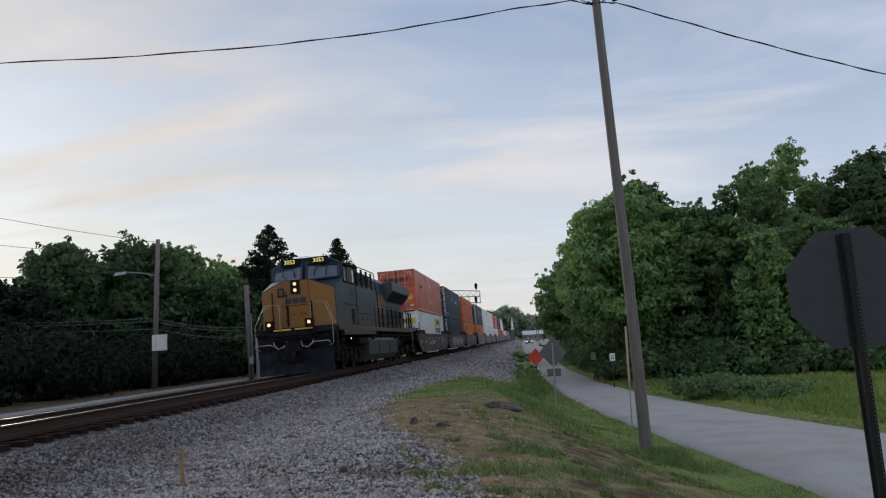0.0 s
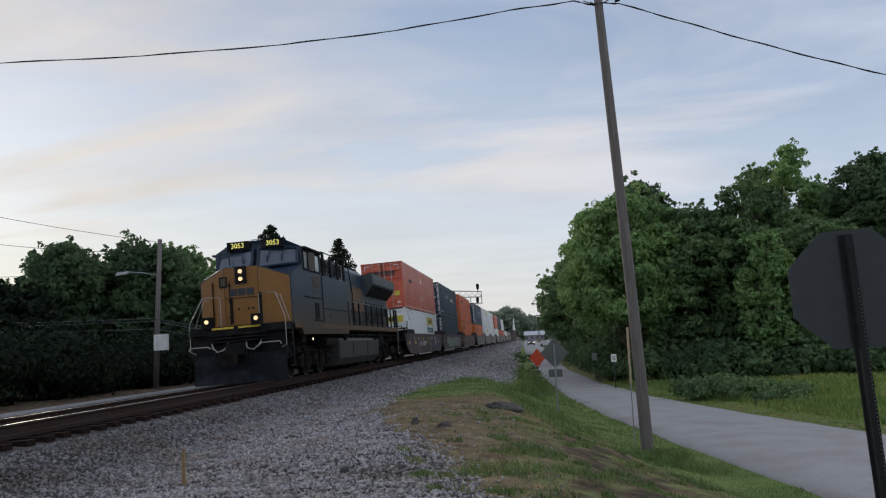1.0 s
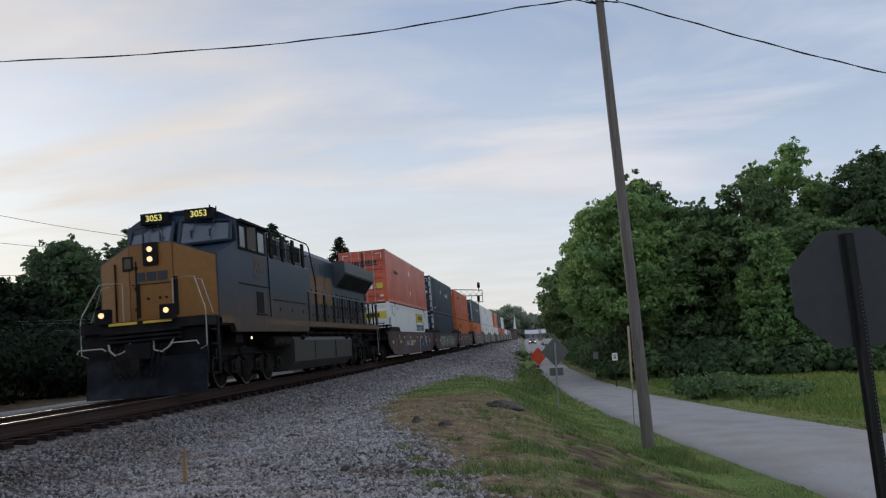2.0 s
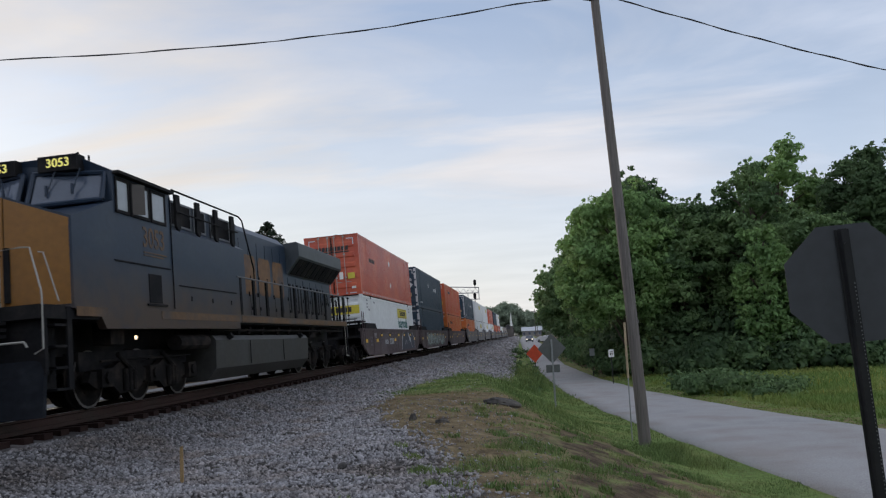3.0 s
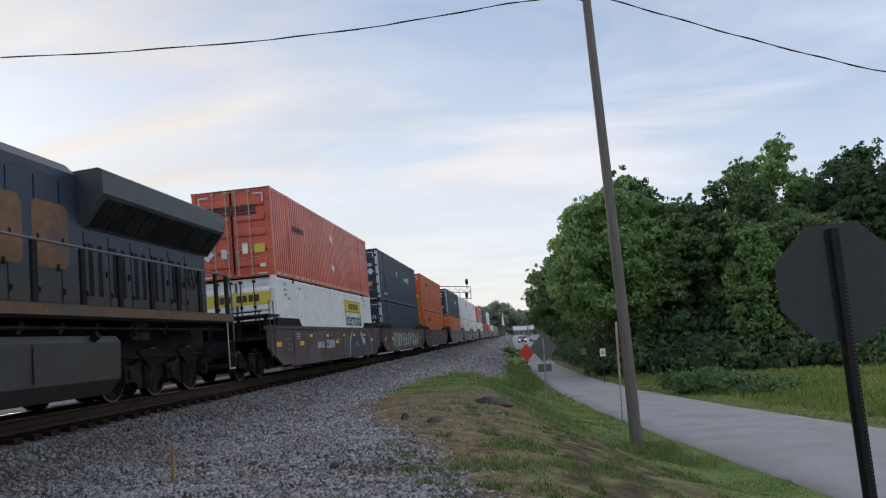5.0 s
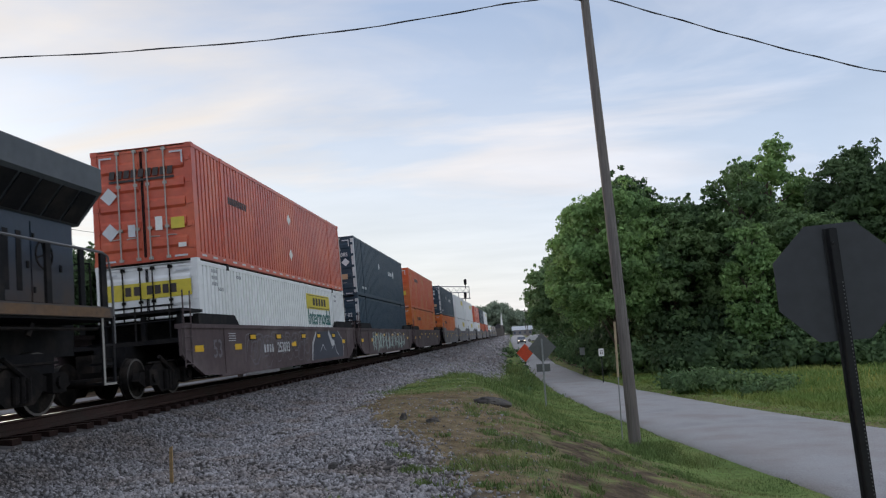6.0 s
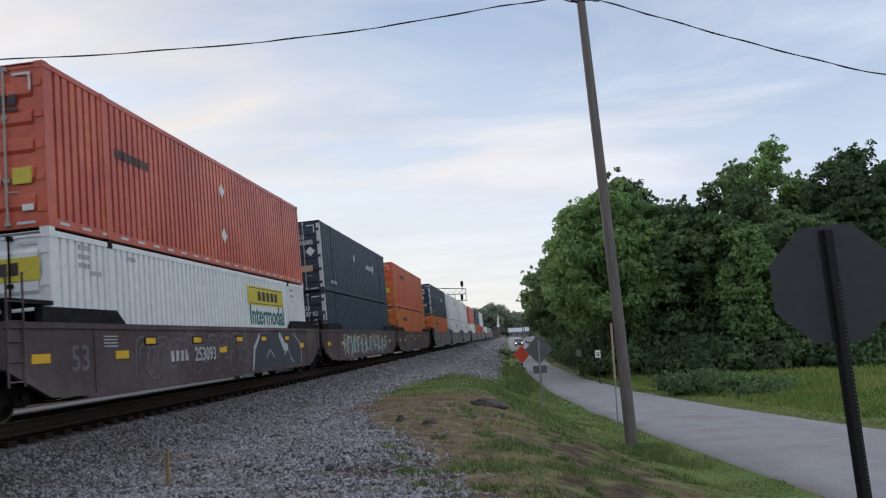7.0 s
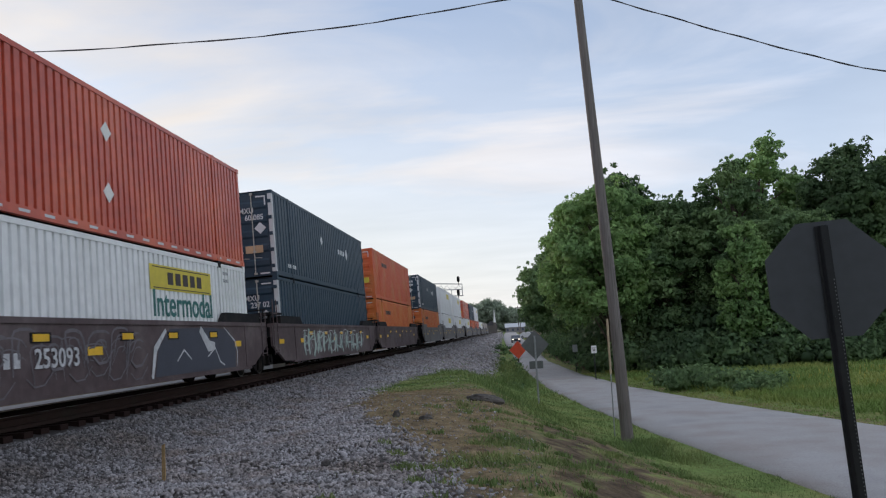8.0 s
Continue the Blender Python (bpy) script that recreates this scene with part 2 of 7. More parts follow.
def ground_material():
    m = mat("ground_cover", (0.165, 0.240, 0.075), 0.95, var=0.45, fine=9, coarse=0.7, bump=0.9, second=(0.185, 0.20, 0.075), spec=0.1, dist=0.05)
    nt = m.node_tree
    N, L = nt.nodes.new, nt.links.new
    p = nt.nodes["Principled BSDF"]
    src = p.inputs["Base Color"].links[0].from_socket
    # gravel tones are dark: the shade between loose stones is painted in
    for attr, lo, hi in (("dry", (0.066, 0.050, 0.033), (0.29, 0.228, 0.135)), ("gravel", (0.030, 0.028, 0.028), (0.13, 0.123, 0.12)), ("brown_ground", (0.034, 0.026, 0.020), (0.16, 0.120, 0.080))):
        a = N("ShaderNodeAttribute"); a.attribute_name = attr
        co = N("ShaderNodeTexCoord")
        n = N("ShaderNodeTexNoise")
        n.inputs["Scale"].default_value, n.inputs["Detail"].default_value = (14 if attr == "gravel" else 3.2), 12
        n.inputs["Roughness"].default_value = 0.72
        L(co.outputs["Object"], n.inputs["Vector"])
        r = N("ShaderNodeValToRGB")
        r.color_ramp.elements[0].position, r.color_ramp.elements[0].color = 0.35, (*lo, 1)
        r.color_ramp.elements[1].position, r.color_ramp.elements[1].color = 0.65, (*hi, 1)
        L(n.outputs["Fac"], r.inputs[0])
        n2 = N("ShaderNodeTexNoise")
        n2.inputs["Scale"].default_value, n2.inputs["Detail"].default_value = 2.2, 8
        L(co.outputs["Object"], n2.inputs["Vector"])
        s = N("ShaderNodeMath"); s.operation = "ADD"
        L(a.outputs["Fac"], s.inputs[0]); L(n2.outputs["Fac"], s.inputs[1])
        k = N("ShaderNodeMapRange"); k.inputs[1].default_value, k.inputs[2].default_value = 0.88, 1.12
        L(s.outputs[0], k.inputs[0])
        mx = N("ShaderNodeMix"); mx.data_type = "RGBA"
        L(k.outputs[0], mx.inputs["Factor"]); L(src, mx.inputs["A"]); L(r.outputs[0], mx.inputs["B"])
        src = mx.outputs["Result"]
    L(src, p.inputs["Base Color"])
    return m


def sweep(name, rows, material, closed=False):
    """A sheet through rows of points."""
    k = len(rows[0])
    v = np.array([c for r in rows for c in r], float)
    i = (np.arange(len(rows) - 1)[:, None] * k + np.arange(k - 1)[None, :]).ravel()
    me = mesh_arrays(name, v, np.stack([i, i + 1, i + k + 1, i + k], 1), material)
    me.polygons.foreach_set("use_smooth", [True] * len(me.polygons))
    return me


ground = make_ground()


def gravel_at(x, y):
    """1 where stones cover the ground, 0 where grass grows, a soft edge between."""
    edge = np.interp(y, [0, 8, 10, 12, 15, 19, 24, 30, 36, 44, 60, 90, 400], [9.0, 8.4, 7.9, 7.3, 6.0, 4.7, 4.4, 4.5, 5.2, 7.2, 7.4, 6.8, 4.2])
    return np.clip((edge - x) / 1.3 + 0.5, 0, 1)


def dry_at(x, y):
    """1 where the grass is straw-coloured."""
    rn, rf, rz = road_at(y)
    brow = np.clip((27.5 - y) / 5, 0, 1) * np.clip((9.6 - x) / 1.2, 0, 1)
    slope = 0.58 * np.clip((25 - y) / 6, 0, 1) * np.clip((rn - 0.9 - x) / 1.6, 0.15, 1)
    return np.maximum(0.74 * brow, slope)


def soil_at(x, y):
    """1 where the slope below the pole is worn to bare soil."""
    right = np.interp(y, [4, 9, 14, 18, 21, 24], [10.2, 10.8, 11.5, 11.7, 11.8, 10.4])
    return np.clip((x - 8.5) / 1.0, 0, 1) * np.clip((right - x) / 0.6, 0, 1) * np.clip((20 - y) / 4, 0, 1) * (y > 4)


def lush_at(x, y):
    """1 in the patches of green weeds."""
    out = np.zeros_like(x)
    for cx, cy, r in ((8.35, 10.6, 0.7), (8.75, 12.7, 0.6), (9.45, 11.1, 0.5), (12.1, 19.4, 1.2), (11.7, 18.0, 0.6), (10.6, 15.0, 0.5), (7.0, 27, 2.6), (9.8, 19.5, 0.6), (10.6, 11.5, 0.6)):
        out = np.maximum(out, np.clip(1.5 - np.hypot(x - cx, (y - cy) * 0.8) / r, 0, 1))
    return out


def zone_masks(ob):
    me = ob.data
    n = len(me.vertices)
    co = np.empty(n * 3, np.float32)
    me.vertices.foreach_get("co", co)
    x, y = co[0::3], co[1::3]
    rn, rf, rz = road_at(y)
    gravel = gravel_at(x, y)
    gravel[x < -2.2] = 0.15
    dry = dry_at(x, y)
    dry = np.maximum(dry, np.where(x > rf, np.where(x < rf + 1.3, 0.50, 0.30), 0.0))
    dry[x < -3] = 0.3
    # browner ground behind the track, under the wood and on bare soil
    brown_ground = np.clip((-x - 3.0) / 0.6, 0, 1) + np.where(y > np.interp(x, [13, 16, 20, 26, 50], [66, 59, 55, 53, 49]) - 0.5, np.clip((x - rf - 0.8) / 0.8, 0, 1), 0.0)
    brown_ground = np.maximum(brown_ground, 0.58 * soil_at(x, y) * (1 - 0.5 * lush_at(x, y)))
    for nm, a in (("dry", dry), ("gravel", gravel), ("brown_ground", brown_ground)):
        at = me.attributes.new(nm, "FLOAT", "POINT")
        at.data.foreach_set("value", a.astype(np.float32))


zone_masks(ground)

ASPHALT = mat("worn_asphalt", (0.375, 0.375, 0.385), 0.85, var=0.38, fine=35, coarse=0.45, bump=0.4, second=(0.27, 0.255, 0.25), spec=0.3)


def make_road():
    rows = []
    for y in np.concatenate([np.arange(-60, 120, 1.0), np.arange(120, 420, 10)]):
        a, b, z = road_at(y)
        wob = 0.12 * noise.noise(Vector((0, y * 0.4, 3))) + 0.05 * noise.noise(Vector((0, y * 1.9, 3)))
        wob2 = 0.12 * noise.noise(Vector((9, y * 0.4, 3))) + 0.05 * noise.noise(Vector((9, y * 1.9, 3)))
        a, b = a + wob, b + wob2
        rows.append([(a - 0.05, y, z - 0.10)] + [(a + (b - a) * k / 6, y, z + 0.03 + 0.05 * math.sin(math.pi * k / 6)) for k in range(7)]
                    + [(b + 0.05, y, z - 0.10)])
    return tagged(new("road", sweep("road", rows, ASPHALT)), "narrow grey worn asphalt lane bending away", "road", kind="structure")


make_road()

# unseen wall added behind the camera to close the place and block skylight
rows = []
for k in range(0, 61):
    a = math.radians(200 + 140 * k / 60)
    r = 30 + 2.0 * noise.noise(Vector((k * 0.5, 0, 0)))
    top = 9.0 + 2.5 * noise.noise(Vector((k * 0.7, 5, 0)))
    rows.append([(9 + (r + 0.8 * noise.noise(Vector((k * 0.9, z, 2)))) * math.cos(a), 2 + r * math.sin(a), -2.2 + (top + 2.2) * z) for z in (0, 0.2, 0.4, 0.6, 0.8, 1.0)])
tagged(new("backdrop", sweep("backdrop", rows, mat("backdrop_green", (0.045, 0.065, 0.025), 0.95, var=0.5, fine=3, coarse=0.5, bump=0.8, spec=0.1))),
       "unseen dark green wall behind the camera, added to block skylight", "woods", kind="structure")

# pale lane on the far side of the track
CONCRETE = mat("pale_lane", (0.21, 0.213, 0.22), 0.85, var=0.2, fine=20, coarse=0.4, bump=0.2)
rows = [[(-7.4, y, -0.52), (-7.35, y, -0.47), (-7.0, y, -0.46), (-6.65, y, -0.47), (-6.6, y, -0.52)] for y in np.arange(-60, 300, 10)]
tagged(new("pavement", sweep("pavement", rows, CONCRETE)), "pale concrete lane behind the railway track", "lane", kind="structure")

# ---- track ----
TRACK_Y0, TRACK_Y1 = -40.0, 320.0
RAIL_TOP = 0.075
TILT = pose(0, 0, RAIL_TOP, 0, LEAN, 0)


def make_track():
    track = thing("railway_track", "single railway track with wooden ties on grey ballast", "railway track", TILT, kind="structure")
    steel = mat("rail_rust", (0.045, 0.027, 0.023), 0.8, 0.0, var=0.3, fine=40, coarse=2, bump=0.1, second=(0.035, 0.026, 0.022), spec=0.15)
    shine = mat("rail_head", (0.45, 0.45, 0.46), 0.4, 1.0, var=0.1, fine=40, coarse=2, bump=0.02)
    prof = [(-0.07, -0.224), (0.07, -0.224), (0.07, -0.165), (0.014, -0.145), (0.011, -0.05), (0.036, -0.035), (0.036, -0.004), (0.025, 0.0),
            (-0.025, 0.0), (-0.036, -0.004), (-0.036, -0.035), (-0.011, -0.05), (-0.014, -0.145), (-0.07, -0.165)]
    for sx in (-1, 1):
        bm = bmesh.new()
        along_y(bm, [(sx * 0.754 + a, b) for a, b in prof], TRACK_Y0, TRACK_Y1)
        r = part("rail", bm, steel, track, "rusty steel rail with a bright running surface")
        bm = bmesh.new()
        box(bm, sx * 0.754 - 0.026, sx * 0.754 + 0.026, TRACK_Y0, TRACK_Y1, 0.0005, 0.003)
        part("running_surface", bm, shine, r, "polished rail head")
    wood = mat("tie_wood", (0.028, 0.016, 0.014), 0.9, var=0.5, fine=25, coarse=3, bump=0.5, second=(0.044, 0.029, 0.025), spec=0.1, island=0.5)
    bm = bmesh.new()
    box(bm, -1.3, 1.3, -0.115, 0.115, -0.40, -0.223)
    bevelled(bm, 0.012)
    me = mesh_of("tie", bm, wood)
    bm2 = bmesh.new()
    for i, y in enumerate(np.arange(TRACK_Y0, TRACK_Y1, 0.52)):
        j = noise.noise(Vector((0, y * 3, 0)))
        if 2 <= y <= 100:
            shared("tie", me, track, pose(0.13 * j, y + 0.05 * noise.noise(Vector((4, y * 5, 0))), 0.015 * noise.noise(Vector((8, y * 4, 0))) - 0.012, 0, 0, 2.5 * j))
        else:
            box(bm2, -1.3 + 0.05 * j, 1.3 + 0.05 * j, y - 0.115, y + 0.115, -0.40, -0.223)
    tagged(part("far_ties", bm2, wood, track), kind="stuff")
    return track


make_track()


def ballast_z(x, y):
    """Top of the stone bed, before the cross-level of the track."""
    x = np.asarray(x, float)
    a = np.abs(x)
    return np.where(a < 1.15, -0.23, np.where(a < 1.85, -0.23 - (a - 1.15) * 0.14, -0.33 - (a - 1.85) * 0.42))


def make_ballast():
    stone = mat("ballast_stone", (0.41, 0.40, 0.415), 0.9, var=0.72, fine=40, coarse=1.2, bump=0.4, second=(0.30, 0.265, 0.25), island=1.6, spec=0.3)
    rows = []
    c, s = math.cos(radians(-LEAN)), math.sin(radians(-LEAN))
    for y in np.concatenate([np.arange(-40, 60, 0.5), np.arange(60, 325, 5)]):
        row = []
        for x in (-3.2, -2.4, -1.85, -1.15, 0, 1.15, 1.5, 1.85, 2.1, 2.5, 3.0, 3.6, 4.4, 5.4):
            z = float(ballast_z(x, y)) + 0.02 * noise.noise(Vector((x * 2, y * 2, 0)))
            row.append((x, y, z + x * s))
        rows.append(row)
    # stones are darker next to the rails, lighter further out
    nt = stone.node_tree
    p = nt.nodes["Principled BSDF"]
    src = p.inputs["Base Color"].links[0].from_socket
    co, sep, mr, sc = (nt.nodes.new(k) for k in ("ShaderNodeTexCoord", "ShaderNodeSeparateXYZ", "ShaderNodeMapRange", "ShaderNodeVectorMath"))
    sc.operation = "SCALE"
    mr.inputs[1].default_value, mr.inputs[2].default_value, mr.inputs[3].default_value, mr.inputs[4].default_value = 1.4, 4.2, 0.36, 0.78
    nt.links.new(co.outputs["Object"], sep.inputs[0]); nt.links.new(sep.outputs[0], mr.inputs[0])
    nt.links.new(src, sc.inputs[0]); nt.links.new(mr.outputs[0], sc.inputs["Scale"])
    nt.links.new(sc.outputs[0], p.inputs["Base Color"])
    # dark sheet under the stones paints the shade in their gaps
    gaps = mat("ballast_gap_shade", (0.060, 0.056, 0.056), 0.95, var=0.6, fine=30, coarse=2, bump=0.9, second=(0.10, 0.095, 0.094), spec=0.1)
    bed = tagged(new("ballast", sweep("ballast", rows, gaps)), "ballast bed with the shade between its stones in the colour", "ballast", kind="stuff")
    return bed, stone


BALLAST, STONE = make_ballast()
DARK_BED = mat("dark_bed", (0.026, 0.018, 0.017), 0.9, var=0.45, fine=22, coarse=2, bump=0.6, second=(0.042, 0.032, 0.030), spec=0.1)
rows = [[(x, y, RAIL_TOP - 0.258 + x * math.sin(radians(-LEAN))) for x in (-1.25, -0.7, 0, 0.7, 1.12)] for y in np.arange(-40, 321, 2.0)]
tagged(new("track_bed", sweep("track_bed", rows, DARK_BED)), "dark ballast between and beside the rails", "ballast", kind="stuff")

# ---- train ----
RIDERS = []        # things that roll with the train and how far behind the first box's front they are
SPINNERS = []      # wheelsets that turn under them


def rolling(ob, off):
    RIDERS.append((ob, off))
    ob.matrix_basis = pose(0, S0 + off, 0, 0, LEAN, 0)
    return ob


def lettering(name, text, size, material, parent, at, depth=0.004, stretch=1.0):
    """Words in the built-in font, cut out of thin sheet."""
    cu = bpy.data.curves.new(name, "FONT")
    cu.body, cu.size, cu.extrude, cu.resolution_u = text, size, depth, 3
    cu.offset = 0.012 * size                                 # a little bolder
    cu.align_x, cu.align_y = "CENTER", "CENTER"
    tmp = new("tmp_text", cu)
    me = bpy.data.meshes.new_from_object(tmp.evaluated_get(bpy.context.evaluated_depsgraph_get()))
    bpy.data.objects.remove(tmp)
    me.name = name
    me.transform(Matrix.Diagonal((stretch, 1, 1, 1)))
    me.materials.clear(); me.materials.append(material)
    ob = new(name, me)
    ob.parent, ob.matrix_basis = parent, at
    return ob


SIDE = lambda x, y, z: pose(x, y, z, 90, 0, 90)      # faces the side of the track where the camera stands
FRONT = lambda x, y, z: pose(x, y, z, 90, 0, 0)      # faces along the way the train goes

NAVY = mat("loco_blue_grey", (0.0165, 0.0310, 0.057), 0.42, spec=0.38, var=0.22, fine=8, coarse=0.9, bump=0.03, second=(0.026, 0.038, 0.056), mixlo=0.5, mixhi=0.75)
GOLD = mat("loco_gold", (0.25, 0.108, 0.014), 0.4, var=0.2, fine=9, coarse=1.0, bump=0.03, second=(0.20, 0.086, 0.016))
# road dust on the lower flanks
_nt = NAVY.node_tree
_p = _nt.nodes["Principled BSDF"]
_src = _p.inputs["Base Color"].links[0].from_socket
_co, _sep, _mr, _nz, _ml, _mx = (_nt.nodes.new(k) for k in ("ShaderNodeTexCoord", "ShaderNodeSeparateXYZ", "ShaderNodeMapRange", "ShaderNodeTexNoise", "ShaderNodeMath", "ShaderNodeMix"))
_nt.links.new(_co.outputs["Object"], _sep.inputs[0]); _nt.links.new(_co.outputs["Object"], _nz.inputs["Vector"])
_nz.inputs["Scale"].default_value, _nz.inputs["Detail"].default_value = 2.5, 6
_mr.inputs[1].default_value, _mr.inputs[2].default_value, _mr.inputs[3].default_value, _mr.inputs[4].default_value = 2.9, 1.7, 0.0, 1.9
_nt.links.new(_sep.outputs[2], _mr.inputs[0])
_ml.operation = "MULTIPLY"; _nt.links.new(_mr.outputs[0], _ml.inputs[0]); _nt.links.new(_nz.outputs["Fac"], _ml.inputs[1])
_mx.data_type = "RGBA"; _mx.inputs["B"].default_value = (0.075, 0.052, 0.040, 1)
_nt.links.new(_ml.outputs[0], _mx.inputs["Factor"]); _nt.links.new(_src, _mx.inputs["A"])
_nt.links.new(_mx.outputs["Result"], _p.inputs["Base Color"])
STRIPE = mat("worn_stripe", (0.13, 0.070, 0.030), 0.6, var=0.4, fine=12, coarse=1.1, bump=0.03, second=(0.062, 0.048, 0.040))
BLACK = mat("underframe_black", (0.010, 0.010, 0.012), 0.75, spec=0.15, var=0.4, fine=14, coarse=2, bump=0.15, second=(0.020, 0.018, 0.017))
TRUCK = mat("truck_grime", (0.011, 0.010, 0.010), 0.85, spec=0.12, var=0.45, fine=18, coarse=3, bump=0.3, second=(0.026, 0.021, 0.018))
TANK = mat("tank_grey", (0.052, 0.050, 0.046), 0.55, spec=0.3, var=0.3, fine=8, coarse=0.9, bump=0.05, second=(0.05, 0.05, 0.05))
STEEL = mat("bare_steel", (0.42, 0.42, 0.42), 0.4, 0.8, var=0.2, fine=30, coarse=3, bump=0.05)
RAILING = plain("railing_light", (0.34, 0.33, 0.30), 0.5)
TREAD = mat("wheel_tread", (0.16, 0.15, 0.145), 0.45, 0.8, var=0.2, fine=30, coarse=3, bump=0.05)
GLASS = plain("cab_glass", (0.08, 0.10, 0.14), 0.08, spec=0.8)
LAMP = mat("lit_lens", (0.5, 0.4, 0.3), 0.3, var=0.02, bump=0, emit=(1.0, 0.62, 0.30, 1.25))
MARKER = mat("lit_marker", (1.0, 0.9, 0.7), 0.3, var=0.02, bump=0, emit=(1.0, 0.75, 0.45, 1.6))
DIGIT = mat("number_yellow", (0.9, 0.8, 0.12), 0.5, var=0.05, bump=0, emit=(0.95, 0.85, 0.30, 0.42))
WHITE = plain("white_paint", (0.72, 0.72, 0.70), 0.55)


def wheelset(parent, y, r, name="wheelset"):
    bm = bmesh.new()
    for s in (-1, 1):
        a, b = sorted((s * 0.70, s * 0.84))
        wheel_round(bm, a, b, r, seg=24)
        a, b = sorted((s * 0.68, s * 0.71))
        wheel_round(bm, a, b, r + 0.028, seg=24)
        a, b = sorted((s * 0.83, s * 0.855))                 # dished plate and an off-centre balance mark
        wheel_round(bm, a, b, r * 0.55, seg=16)
        wheel_round(bm, a, b + (0.01 if s > 0 else 0), 0.05, r * 0.62, 0, 8)
        a, b = sorted((s * 0.83, s * 0.95))
        wheel_round(bm, a, b, 0.12, seg=12)
    wheel_round(bm, -0.7, 0.7, 0.09, seg=10)
    ob = part(name, bm, TRUCK, parent, "steel wheels on an axle", at=pose(0, y, r + RAIL_TOP))
    for s in (-1, 1):
        bm = bmesh.new()
        seg = 24
        for i in range(seg):
            a0, a1 = 2 * math.pi * i / seg, 2 * math.pi * (i + 1) / seg
            x = s * 0.8425
            q = [(x, (r - d) * math.cos(a), (r - d) * math.sin(a)) for d, a in ((0.0, a0), (0.0, a1), (0.045, a1), (0.045, a0))]
            bm.faces.new([bm.verts.new(c) for c in q])
        part("rim", bm, TREAD, ob, "bright worn rim")
    SPINNERS.append((ob, y, r))
    return ob


def side_frame(parent, y0, axles, r, name="truck_frame"):
    """Cast side frames of a truck: an arched beam with axle boxes and springs on each side."""
    r = r + RAIL_TOP
    for s in (-1, 1):
        bm = bmesh.new()
        x0, x1 = sorted((s * 0.98, s * 1.12))
        a, b = axles[0] - 0.5, axles[-1] + 0.5
        top = r + 0.28
        pts = [(a, r - 0.05), (a + 0.3, r - 0.20)]
        for p, q in zip(axles, axles[1:]):
            m = (p + q) / 2
            pts += [(p + 0.30, r - 0.12), (m - 0.35, r - 0.32), (m + 0.35, r - 0.32), (q - 0.30, r - 0.12)]
        pts += [(b - 0.3, r - 0.20), (b, r - 0.05), (b - 0.1, r + 0.12)]
        for p, q in reversed(list(zip(axles, axles[1:]))):
            m = (p + q) / 2
            pts += [(q - 0.25, r + 0.12), (m + 0.3, top), (m - 0.3, top), (p + 0.25, r + 0.12)]
        pts += [(a + 0.1, r + 0.12)]
        along_x(bm, pts, x0, x1)
        for q in axles:                                     # axle boxes and their caps
            x2, x3 = sorted((s * 1.0, s * 1.22))
            box(bm, x2, x3, q - 0.2, q + 0.2, r - 0.17, r + 0.16)
            x2, x3 = sorted((s * 1.21, s * 1.27))
            wheel_round(bm, x2, x3, 0.11, q, r, 10)
        for p, q in zip(axles, axles[1:]):                  # coil springs
            m = (p + q) / 2
            for d in (-0.16, 0.0, 0.16):
                rod(bm, [(s * 1.15, m + d, r - 0.28), (s * 1.15, m + d, r + 0.14)], 0.06, 8)
            rod(bm, [(s * 1.16, m - 0.45, r + 0.42), (s * 1.16, m + 0.2, r + 0.05)], 0.045, 6)   # damper
            rod(bm, [(s * 1.14, p - 0.1, r + 0.3), (s * 1.14, q + 0.1, r + 0.33)], 0.025, 5)     # brake pipe
        part(name, bm, TRUCK, parent, "grimy cast steel truck frame")


